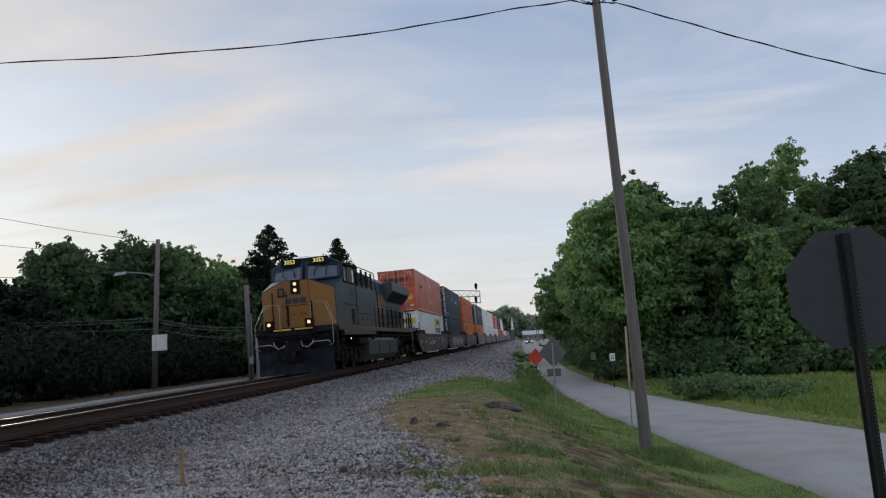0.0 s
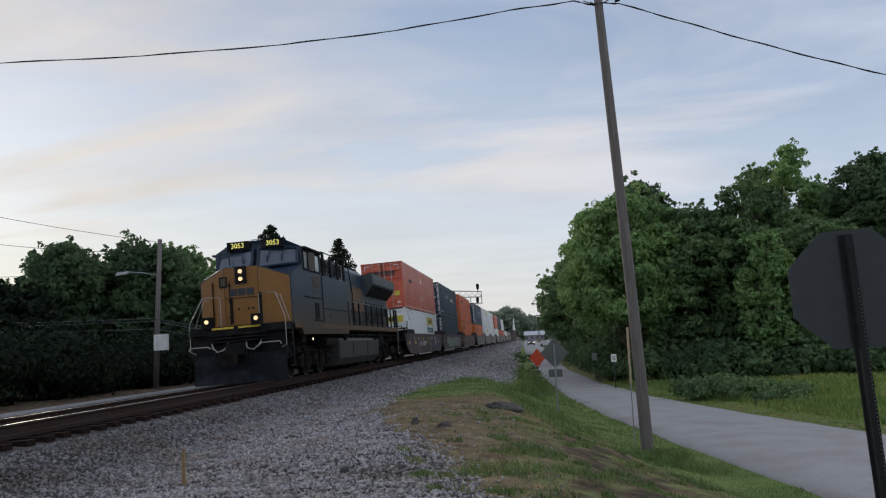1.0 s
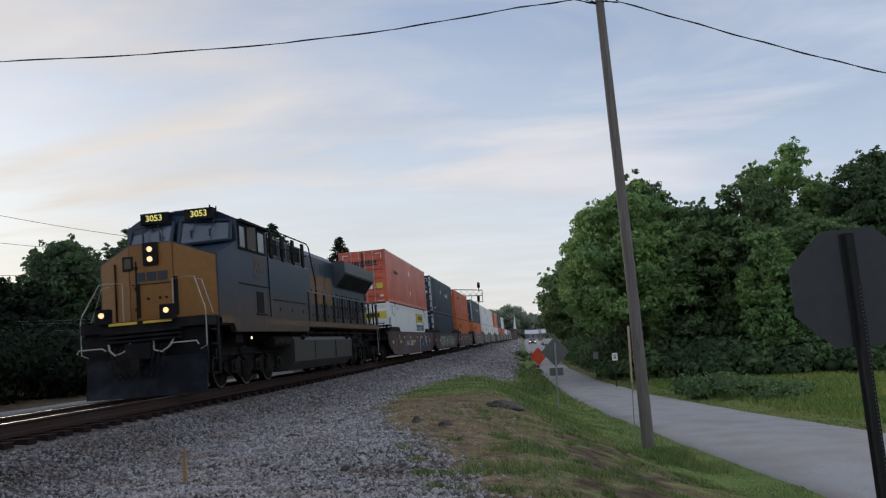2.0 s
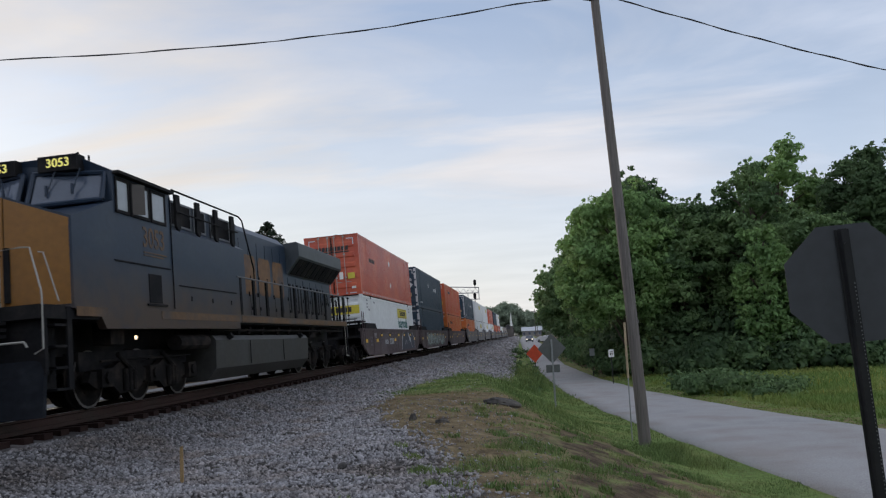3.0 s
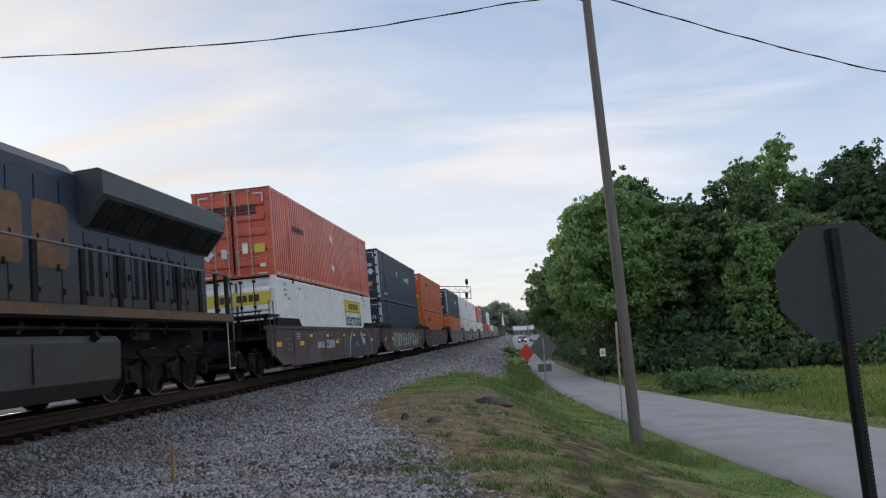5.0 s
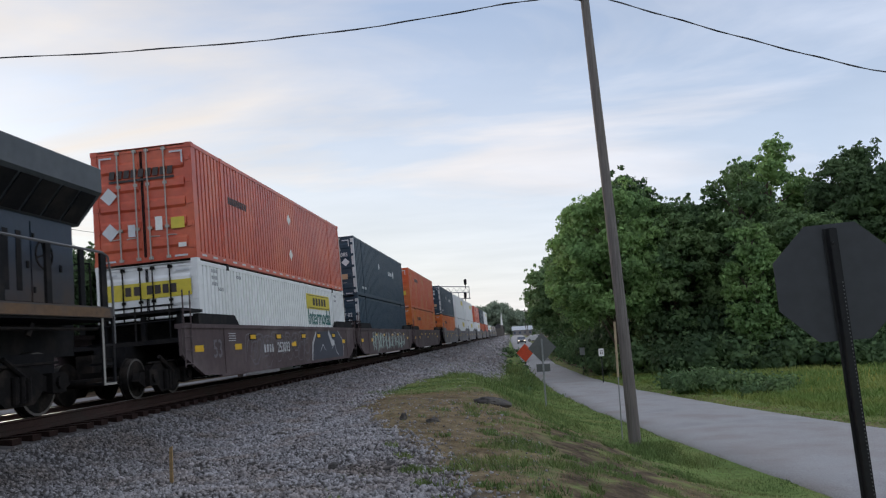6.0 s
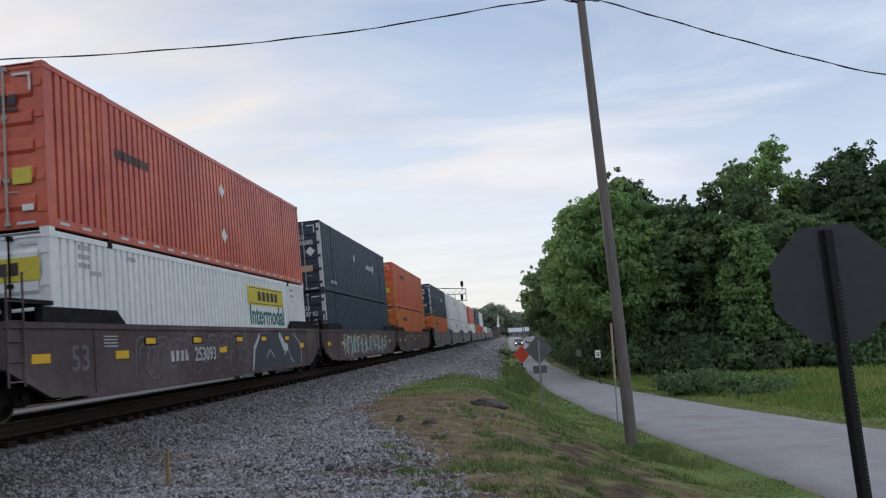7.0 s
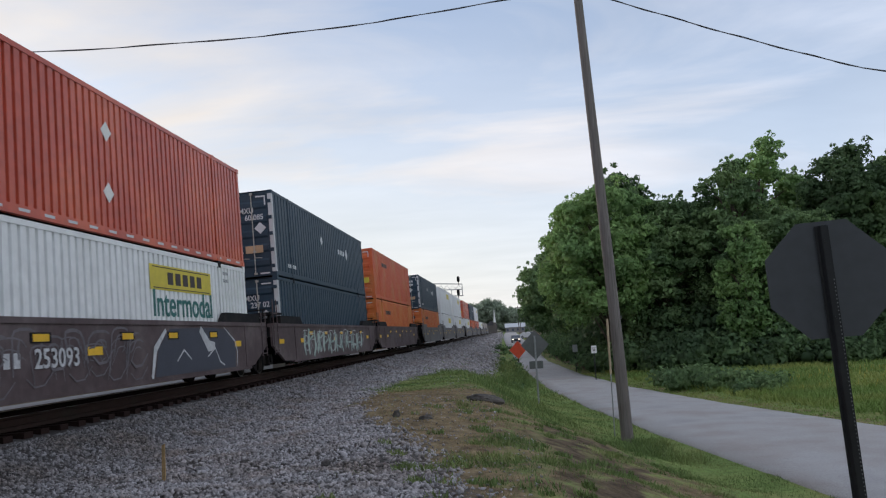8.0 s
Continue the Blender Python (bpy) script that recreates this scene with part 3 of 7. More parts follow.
def make_loco():
    lo = rolling(thing("diesel_locomotive", "dark blue diesel locomotive with a yellow nose and lit headlights", "locomotive"), -26.0)
    # deck, side sills and pilot
    bm = bmesh.new()
    box(bm, -1.5, 1.5, 1.25, 21.3, 1.62, 1.78)
    box(bm, -0.6, 0.6, 0.6, 21.6, 1.05, 1.62)
    bevelled(bm, 0.02)
    part("frame", bm, BLACK, lo)
    for s in (-1, 1):
        bm = bmesh.new()
        x0, x1 = sorted((s * 1.40, s * 1.545))
        along_x(bm, [(2.45, 1.46), (9.05, 1.50), (9.05, 1.66), (21.3, 1.66), (21.3, 1.86), (1.45, 1.86), (1.45, 1.80), (2.2, 1.78)], x0, x1)
        part("side_sill", bm, NAVY, lo)
        bm = bmesh.new()
        x0, x1 = sorted((s * 1.546, s * 1.552))
        for a, b in ((1.5, 2.5), (4.6, 9.0), (9.2, 21.2)):
            box(bm, x0, x1, a, b, 1.67, 1.83)
        part("stripe", bm, STRIPE, lo, "worn yellow stripe along the sill")
        bm = bmesh.new()                                     # front steps
        x0, x1 = sorted((s * 1.20, s * 1.50))
        for z in (0.48, 0.82, 1.16, 1.5):
            box(bm, x0, x1, 0.95, 1.40, z, z + 0.04)
        box(bm, *sorted((s * 1.47, s * 1.51)), 1.28, 1.42, 0.48, 1.82)
        box(bm, *sorted((s * 1.16, s * 1.20)), 0.9, 1.42, 0.48, 1.82)
        part("step_ladder", bm, BLACK, lo)
        bm = bmesh.new()                                     # rear steps
        for z in (0.48, 0.82, 1.16):
            box(bm, *sorted((s * 1.2, s * 1.5)), 21.0, 21.4, z, z + 0.04)
        box(bm, *sorted((s * 1.48, s * 1.51)), 20.95, 21.03, 0.46, 1.7)
        box(bm, *sorted((s * 1.48, s * 1.51)), 21.33, 21.41, 0.46, 1.7)
        part("step_ladder", bm, BLACK, lo)
        bm = bmesh.new()
        box(bm, *sorted((s * 1.5, s * 1.515)), 20.96, 21.02, 0.46, 1.7)
        box(bm, *sorted((s * 1.5, s * 1.515)), 20.96, 21.4, 0.46, 0.50)
        part("step_edge", bm, RAILING, lo, "pale edge of the rear steps")
    bm = bmesh.new()
    box(bm, -1.5, 1.5, 0.55, 1.25, 1.62, 1.84)               # front platform and anticlimber
    for k in range(3):
        box(bm, -0.95, 0.95, 0.42, 0.56, 1.36 + 0.1 * k, 1.41 + 0.1 * k)
    box(bm, -1.48, 1.48, 0.70, 0.78, 0.75, 1.62)
    box(bm, -0.30, 0.30, 0.30, 0.72, 0.95, 1.32)
    bevelled(bm, 0.015)
    part("pilot", bm, BLACK, lo)
    bm = bmesh.new()                                         # plow, a folded blade
    hull(bm, [(-1.45, 0.62, 0.10), (0, 0.22, 0.10), (1.45, 0.62, 0.10), (1.45, 0.72, 0.10), (0, 0.34, 0.10), (-1.45, 0.72, 0.10)],
         [(-1.45, 0.72, 0.98), (0, 0.52, 0.98), (1.45, 0.72, 0.98), (1.45, 0.80, 0.98), (0, 0.62, 0.98), (-1.45, 0.80, 0.98)])
    part("snow_plow", bm, mat("plow_grey", (0.009, 0.011, 0.016), 0.65, spec=0.12, var=0.35, fine=10, coarse=1.5, bump=0.1, second=(0.022, 0.025, 0.031)), lo, "scuffed dark steel plow blade")
    bm = bmesh.new()                                         # coupler
    box(bm, -0.09, 0.09, -0.12, 0.5, 0.78, 0.98)
    box(bm, -0.17, 0.17, -0.3, 0.0, 0.70, 1.04)
    rod(bm, [(-0.14, -0.3, 0.70), (-0.14, -0.3, 1.04)], 0.07, 8)
    bevelled(bm, 0.02)
    part("coupler", bm, TRUCK, lo, "rusty knuckle coupler")
    bm = bmesh.new()                                         # hoses
    for s in (-1, 1):
        for k in range(3):
            x = s * (0.35 + 0.13 * k)
            rod(bm, [(x, 0.5, 1.25), (x + s * 0.02, 0.30, 1.05), (x - s * 0.04, 0.26, 0.72), (x - s * 0.16, 0.30, 0.52), (x - s * 0.28, 0.3, 0.62)], 0.024, 6)
    part("air_hose", bm, BLACK, lo)
    for s in (-1, 1):                                        # bright jumper cables and uncoupling lever
        bm = bmesh.new()
        rod(bm, [(s * 0.28, 0.52, 1.34), (s * 0.36, 0.36, 1.14), (s * 0.56, 0.34, 1.08), (s * 0.72, 0.40, 1.2), (s * 0.8, 0.5, 1.4)], 0.022, 6)
        part("jumper_cable", bm, RAILING, lo, "pale sagging jumper cable")
        bm = bmesh.new()
        rod(bm, [(s * 0.75, 0.30, 1.20), (s * 0.85, 0.30, 1.26), (s * 1.4, 0.30, 1.26), (s * 1.45, 0.30, 1.18)], 0.018, 6)
        part("lift_bar", bm, RAILING, lo, "pale uncoupling bar")
    # nose: full width, slightly pointed front, roof sloping up to the windscreen
    bm = bmesh.new()
    low = [(-1.5, 1.52, 1.84), (-0.55, 1.16, 1.84), (0.55, 1.16, 1.84), (1.5, 1.52, 1.84), (1.5, 2.95, 1.84), (-1.5, 2.95, 1.84)]
    high = [(-1.5, 1.52, 3.36), (-0.55, 1.16, 3.72), (0.55, 1.16, 3.72), (1.5, 1.52, 3.36), (1.5, 2.95, 3.86), (-1.5, 2.95, 3.86)]
    hull(bm, low, high)
    bevelled(bm, 0.03)
    part("nose", bm, NAVY, lo)
    for p in ([(-1.46, 1.502), (-0.56, 1.152)], [(-0.54, 1.145), (0.54, 1.145)], [(0.56, 1.152), (1.46, 1.502)]):
        bm = bmesh.new()                                     # gold front panels, just inside the edges
        (xa, ya), (xb, yb) = p
        za, zb = (3.33, 3.68) if xa < -0.6 else ((3.70, 3.70) if xb < 0.6 else (3.68, 3.33))
        hull(bm, [(xa, ya - 0.012, 1.88), (xb, yb - 0.012, 1.88), (xb, yb + 0.03, 1.88), (xa, ya + 0.03, 1.88)],
             [(xa, ya - 0.012, za), (xb, yb - 0.012, zb), (xb, yb + 0.03, zb), (xa, ya + 0.03, za)])
        part("nose_panel", bm, GOLD, lo, "weathered yellow-gold nose panel")
    bm = bmesh.new()                                         # nose door with its seams and hinges
    for x in (-1.0, -0.38):
        box(bm, x - 0.012, x + 0.012, 1.11 if x > -0.5 else 1.27, 1.15 if x > -0.5 else 1.34, 1.9, 3.3)
    box(bm, -0.36, -0.30, 1.10, 1.14, 1.95, 2.75)
    box(bm, 0.56, 0.64, 1.09, 1.16, 1.95, 2.85)
    box(bm, -0.50, 0.50, 1.115, 1.135, 2.72, 2.74)
    for z in (2.1, 2.6, 3.1):
        box(bm, -0.42, -0.34, 1.10, 1.14, z, z + 0.08)
    for x, z in ((0.2, 2.38), (0.36, 2.38), (-0.1, 2.38)):
        rod(bm, [(x, 1.13, z), (x, 1.10, z)], 0.03, 8)
    part("nose_door", bm, BLACK, lo, "dark door seams and hinges")
    for x in (-0.28, 0.0, 0.28):
        bm = bmesh.new()
        box(bm, x - 0.12, x + 0.12, 1.118, 1.134, 2.80, 3.02)
        part("emblem", bm, mat("emblem_blue", (0.022, 0.027, 0.040), 0.5, var=0.2), lo, "dark blue block of an emblem")
    bm = bmesh.new()
    box(bm, -0.71, -0.45, 1.115, 1.20, 3.09, 3.43)
    bevelled(bm, 0.04, 2)
    nw = part("nose_window", bm, BLACK, lo, "small window in the nose with a dark rim")
    bm = bmesh.new()
    box(bm, -0.66, -0.50, 1.108, 1.118, 3.14, 3.38)
    part("pane", bm, plain("nose_glass", (0.10, 0.085, 0.06), 0.1, spec=0.8), nw)
    # headlights
    bm = bmesh.new()
    box(bm, -0.17, 0.19, 1.07, 1.16, 3.18, 3.72)
    bevelled(bm, 0.03)
    hl = part("headlight", bm, BLACK, lo, "stacked pair of lit round headlights")
    for z in (3.32, 3.56):
        bm = bmesh.new()
        ring = [(0.01 + 0.064 * math.cos(a), z + 0.064 * math.sin(a)) for a in (2 * math.pi * i / 16 for i in range(16))]
        along_y(bm, ring, 1.045, 1.075)
        part("lens", bm, LAMP, hl)
    for s in (-1, 1):
        bm = bmesh.new()
        dx = -0.90 if s < 0 else 0.66
        box(bm, dx - 0.16, dx + 0.16, 0.42, 0.62, 1.82, 2.16)
        bevelled(bm, 0.03)
        dl = part("ditch_light", bm, BLACK, lo, "lit ditch light in a dark housing")
        bm = bmesh.new()
        ring = [(dx + 0.062 * math.cos(a), 2.02 + 0.062 * math.sin(a)) for a in (2 * math.pi * i / 16 for i in range(16))]
        along_y(bm, ring, 0.395, 0.425)
        part("lens", bm, LAMP, dl)
        bm = bmesh.new()
        box(bm, s * 0.42 - 0.34, s * 0.42 + 0.34, 0.46, 0.5, 1.76, 1.82)
        part("step_edge", bm, plain("yellow_paint", (0.62, 0.44, 0.05), 0.55), lo, "yellow platform edge")
        bm = bmesh.new()                                     # front hand rails
        rod(bm, [(s * 0.62, 0.9, 1.84), (s * 0.62, 0.9, 2.78), (s * 1.0, 0.9, 2.80), (s * 1.18, 0.85, 2.78),
                 (s * 1.5, 0.62, 2.05), (s * 1.52, 0.60, 1.95), (s * 1.52, 0.60, 1.15), (s * 1.36, 0.62, 1.08)], 0.014, 6)
        rod(bm, [(s * 1.1, 1.2, 2.75), (s * 1.25, 1.1, 2.72), (s * 1.52, 1.05, 1.9)], 0.012, 6)
        part("hand_rail", bm, RAILING, lo, "pale bent hand rail")
        bm = bmesh.new()
        rod(bm, [(s * 1.545, 3.45, 1.30), (s * 1.565, 3.45, 1.30)], 0.038, 10)
        part("step_light", bm, MARKER, lo, "small lit step light")
    # cab
    bm = bmesh.new()
    prof = [(-1.5, 1.84), (1.5, 1.84), (1.5, 4.42), (0.85, 4.76), (-0.85, 4.76), (-1.5, 4.42)]
    v = along_y(bm, prof, 2.62, 5.35)
    for q in v:
        if q.co.y < 3 and q.co.z > 4:
            q.co.y += 0.22 + (0.10 if abs(q.co.x) > 1 else 0)
        elif q.co.y < 3:
            q.co.y += 0.2
    bevelled(bm, 0.03)
    cab = part("cab", bm, NAVY, lo)
    for s in (-1, 1):                                        # windscreens, a shallow vee
        bm = bmesh.new()
        hull(bm, [(s * 0.16, 2.50, 3.84), (s * 1.33, 2.76, 3.90), (s * 1.33, 2.86, 3.90), (s * 0.16, 2.60, 3.84)],
             [(s * 0.16, 2.72, 4.40), (s * 1.30, 2.94, 4.34), (s * 1.30, 3.04, 4.34), (s * 0.16, 2.82, 4.40)])
        bevelled(bm, 0.03)
        part("windscreen", bm, GLASS, cab, "dark sloping windscreen")
        bm = bmesh.new()
        for a, b in (((0.08, 2.47, 3.80), (1.40, 2.75, 3.86)), ((0.08, 2.72, 4.46), (1.36, 2.95, 4.40))):
            rod(bm, [(s * a[0], a[1], a[2]), (s * b[0], b[1], b[2])], 0.045, 6)
        rod(bm, [(s * 0.10, 2.47, 3.80), (s * 0.10, 2.72, 4.46)], 0.045, 6)
        rod(bm, [(s * 1.39, 2.75, 3.86), (s * 1.35, 2.95, 4.40)], 0.045, 6)
        for x in (0.42, 0.9):
            rod(bm, [(s * (x + 0.12), 2.70, 4.47), (s * x, 2.58 + 0.08 * x, 4.08)], 0.014, 5)
            box(bm, s * x - 0.02, s * x + 0.02, 2.52 + 0.08 * x, 2.56 + 0.08 * x, 3.98, 4.18)
        part("windscreen_frame", bm, NAVY, cab)
        bm = bmesh.new()                                     # number boards
        x0, x1 = sorted((s * 0.22, s * 0.98))
        box(bm, x0, x1, 2.66, 2.95, 4.46, 4.75)
        bevelled(bm, 0.03)
        nb = part("number_board", bm, BLACK, cab, "black number board with yellow digits")
        lettering("digits", "3053", 0.235, DIGIT, nb, FRONT(s * 0.61, 2.657, 4.605))
        bm = bmesh.new()                                     # side windows
        xx = s * 1.5
        for a, b in ((3.05, 3.47), (3.62, 4.30), (4.46, 5.02)):
            box(bm, *sorted((xx, xx + s * 0.012)), a, b, 3.70, 4.26)
        # pale base colour stands for the sky mirrored in the panes
        part("side_window", bm, plain("pale_glass", (0.28, 0.30, 0.32), 0.1, spec=0.8), cab, "side windows with a pale sky reflection in their colour")
        bm = bmesh.new()
        for a, b in ((3.05, 3.47), (3.62, 4.30), (4.46, 5.02)):
            for p, q, z0, z1 in ((a - 0.05, a, 3.64, 4.32), (b, b + 0.05, 3.64, 4.32), (a, b, 3.64, 3.70), (a, b, 4.26, 4.32)):
                box(bm, *sorted((xx, xx + s * 0.03)), p, q, z0, z1)
        box(bm, *sorted((xx, xx + s * 0.13)), 2.95, 5.3, 4.36, 4.42)
        part("window_frame", bm, BLACK, cab)
        bm = bmesh.new()                                     # wind deflector hinged out beside the open sash
        hull(bm, [(xx + s * 0.01, 3.62, 3.68), (xx + s * 0.20, 3.80, 3.68), (xx + s * 0.19, 3.82, 3.68), (xx + s * 0.01, 3.65, 3.68)],
             [(xx + s * 0.01, 3.62, 4.28), (xx + s * 0.20, 3.80, 4.28), (xx + s * 0.19, 3.82, 4.28), (xx + s * 0.01, 3.65, 4.28)])
        part("wind_deflector", bm, plain("smoked_plastic", (0.05, 0.04, 0.033), 0.4), cab, "smoked plastic wind deflector")
        bm = bmesh.new()
        box(bm, *sorted((xx + s * 0.012, xx + s * 0.02)), 3.66, 3.86, 3.71, 4.25)
        part("open_sash", bm, BLACK, cab, "dark open part of the side window")
        bm = bmesh.new()
        box(bm, *sorted((xx, xx + s * 0.012)), 4.2, 4.75, 1.99, 2.57)
        part("louvre", bm, BLACK, cab, "dark louvred opening")
        bm = bmesh.new()
        box(bm, *sorted((xx, xx + s * 0.02)), 2.9, 5.2, 2.72, 2.745)
        box(bm, *sorted((xx, xx + s * 0.02)), 5.30, 5.32, 1.9, 4.3)
        box(bm, *sorted((xx, xx + s * 0.03)), 4.1, 4.95, 1.93, 1.97)
        part("seam", bm, BLACK, cab)
        bm = bmesh.new()
        for k in range(2):
            box(bm, *sorted((xx, xx + s * 0.01)), 4.05, 5.05 - 0.15 * k, 2.98 - 0.06 * k, 3.01 - 0.06 * k)
        part("lettering_bar", bm, STRIPE, cab, "faded orange line of small writing")
        lettering("digits", "3053", 0.58, STRIPE, cab, SIDE(xx + 0.003, 4.5, 3.28) if s > 0 else pose(xx - 0.003, 4.5, 3.28, 90, 0, -90), stretch=0.85)
    bm = bmesh.new()                                         # roof fittings
    rod(bm, [(-0.35, 3.3, 4.76), (-0.35, 3.3, 4.86), (0.05, 3.3, 4.86), (0.05, 3.3, 4.76)], 0.015, 5)
    part("roof_grab", bm, RAILING, cab)
    for x, y in ((0.7, 3.2), (0.75, 3.5), (0.2, 4.2)):
        bm = bmesh.new(); rod(bm, [(x, y, 4.72), (x, y, 4.92)], 0.02, 6); part("antenna", bm, BLACK, cab)
    bm = bmesh.new(); along_y(bm, [(-0.25, 4.76), (0.25, 4.76), (0.18, 4.86), (-0.18, 4.86)], 4.3, 5.0)
    part("air_conditioner", bm, NAVY, cab)
    # equipment body behind the cab, flush with the sides below and stepped in above
    bm = bmesh.new()
    along_y(bm, [(-1.5, 1.84), (1.5, 1.84), (1.5, 3.62), (1.32, 3.74), (1.32, 4.34), (1.1, 4.46), (-1.1, 4.46), (-1.32, 4.34), (-1.32, 3.74), (-1.5, 3.62)], 5.35, 9.75)
    bevelled(bm, 0.025)
    body = part("equipment_body", bm, NAVY, lo)
    bm = bmesh.new()                                         # long engine hood
    along_y(bm, [(-1.0, 1.78), (1.0, 1.78), (1.0, 4.22), (0.75, 4.46), (-0.75, 4.46), (-1.0, 4.22)], 9.75, 21.0)
    bevelled(bm, 0.03)
    hood = part("hood", bm, NAVY, lo)
    bm = bmesh.new()                                         # raised roof over the engine
    along_y(bm, [(-1.004, 4.18), (1.004, 4.18), (1.004, 4.35), (0.78, 4.58), (-0.78, 4.58), (-1.004, 4.35)], 9.76, 15.1)
    bevelled(bm, 0.02)
    part("hood_roof", bm, NAVY, hood)
    for s in (-1, 1):
        bm = bmesh.new()
        box(bm, *sorted((s * 1.5, s * 1.515)), 5.6, 9.0, 2.40, 2.425)
        for y in (6.2, 7.4, 8.6):
            box(bm, *sorted((s * 1.5, s * 1.51)), y, y + 0.05, 2.1, 2.2)
        for a, b in ((5.75, 6.75), (7.0, 7.6), (8.0, 9.2)):
            box(bm, *sorted((s * 1.32, s * 1.33)), a, b, 3.82, 4.30)
        part("grille", bm, BLACK, body, "dark air grilles")
        for a, b in ((5.75, 6.75), (7.0, 7.6), (8.0, 9.2)):  # pale trim round each grille
            bm = bmesh.new()
            for y0, y1, z0, z1 in ((a - 0.06, a, 3.78, 4.34), (b, b + 0.06, 3.78, 4.34), (a, b, 3.78, 3.82), (a, b, 4.30, 4.34)):
                box(bm, *sorted((s * 1.321, s * 1.335)), y0, y1, z0, z1)
            part("grille_trim", bm, plain("grille_trim", (0.17, 0.18, 0.20), 0.6), body)
        for y in (5.65, 6.75, 7.85, 8.95):                   # dark hanging flaps along the catwalk
            bm = bmesh.new()
            along_x(bm, [(y, 3.72), (y + 0.14, 3.62), (y + 0.22, 3.72), (y + 0.22, 4.44), (y, 4.44)], *sorted((s * 1.44, s * 1.50)))
            part("flap", bm, BLACK, body)
        bm = bmesh.new()
        rod(bm, [(s * 1.5, 5.45, 4.50), (s * 1.5, 9.5, 4.50), (s * 1.5, 9.75, 4.42), (s * 1.42, 10.7, 3.2), (s * 1.4, 10.75, 2.85)], 0.022, 6)
        rod(bm, [(s * 1.53, 5.6, 4.04), (s * 1.53, 9.3, 4.04)], 0.02, 6)
        part("grab_rail", bm, BLACK, body)
        # hood doors: proud panels with gaps between
        y = 10.0
        for k, w in enumerate((0.7, 0.75, 0.75, 0.75, 0.75, 0.75, 0.75, 0.9, 0.9, 0.9, 0.9, 0.9, 0.95)):
            bm = bmesh.new()
            top = 4.12 if y < 15.0 else 3.3
            box(bm, *sorted((s * 1.0, s * 1.022)), y + 0.02, y + w - 0.02, 1.95, top)
            bevelled(bm, 0.008)
            d = part("hood_door", bm, NAVY, hood)
            bm = bmesh.new()
            box(bm, *sorted((s * 1.022, s * 1.045)), y + w - 0.14, y + w - 0.08, 2.5, 2.62)
            part("latch", bm, BLACK, d)
            for z in (2.1, 3.0):
                bm = bmesh.new()
                box(bm, *sorted((s * 1.022, s * 1.04)), y + 0.04, y + 0.09, z, z + 0.1)
                part("hinge", bm, BLACK, d)
            if 7 <= k <= 11:
                bm = bmesh.new()
                for a, b in ((0.16, 0.30), (0.50, 0.64)):
                    box(bm, *sorted((s * 1.022, s * 1.030)), y + a, y + b, 2.12, 3.10)
                part("louvre", bm, BLACK, d)
            y += w
        for y0, y1 in ((10.9, 12.0), (12.25, 13.35), (13.6, 14.7)):
            bm = bmesh.new()
            along_x(bm, [(y0 + 0.12, 2.55), (y1 - 0.12, 2.55), (y1, 2.67), (y1, 3.58), (y1 - 0.12, 3.70), (y0 + 0.12, 3.70), (y0, 3.58), (y0, 2.67)], *sorted((s * 1.0235, s * 1.027)))
            part("emblem", bm, mat("faded_emblem", (0.17, 0.085, 0.033), 0.6, var=0.4, fine=6, coarse=1.2, bump=0, second=(0.018, 0.030, 0.050), mixlo=0.50, mixhi=0.72), hood, "faded yellow emblem blocks on the hood")
        # radiator wing, overhanging the hood
        bm = bmesh.new()
        along_y(bm, [(s * 0.9, 4.44), (s * 0.9, 3.40), (s * 1.02, 3.40), (s * 1.5, 3.98), (s * 1.5, 4.42), (s * 1.42, 4.47)], 15.1, 21.2)
        bevelled(bm, 0.02)
        part("radiator_wing", bm, mat("sun_faded_blue", (0.040, 0.050, 0.060), 0.45, var=0.35, fine=6, coarse=0.8, bump=0.03, second=(0.060, 0.068, 0.074)), lo, "overhanging radiator housing in faded paint")
        bm = bmesh.new()
        for j in range(10):
            y = 15.35 + 0.58 * j
            hull(bm, [(s * 1.06, y, 3.43), (s * 1.46, y, 3.91), (s * 1.47, y, 3.90), (s * 1.07, y, 3.42)],
                 [(s * 1.06, y + 0.5, 3.43), (s * 1.46, y + 0.5, 3.91), (s * 1.47, y + 0.5, 3.90), (s * 1.07, y + 0.5, 3.42)])
        part("radiator_grille", bm, BLACK, lo)
        # walkway railing
        for y in (9.35, 10.4, 11.5, 12.9, 14.3, 15.6, 16.9, 18.2, 19.4, 20.4, 21.15):
            bm = bmesh.new()
            box(bm, *sorted((s * 1.46, s * 1.51)), y - (0.07 if y < 21 else 0.12), y + 0.07, 1.70, 2.84)
            part("railing_post", bm, BLACK, lo)
        bm = bmesh.new()
        rod(bm, [(s * 1.5, 9.1, 2.86), (s * 1.5, 21.1, 2.86), (s * 1.5, 21.3, 2.8), (s * 1.5, 21.42, 2.3), (s * 1.5, 21.42, 1.2)], 0.024, 6)
        part("hand_rail", bm, plain("dull_rail", (0.13, 0.13, 0.135), 0.55), lo, "dull grey walkway hand rail")
        bm = bmesh.new()                                     # rear end rails and hand brake wheel
        rod(bm, [(s * 1.2, 21.2, 1.8), (s * 1.2, 21.2, 2.7), (s * 0.5, 21.2, 2.7), (s * 0.5, 21.2, 1.8)], 0.02, 6)
        part("end_rail", bm, BLACK, lo)
    bm = bmesh.new()
    seg = 14
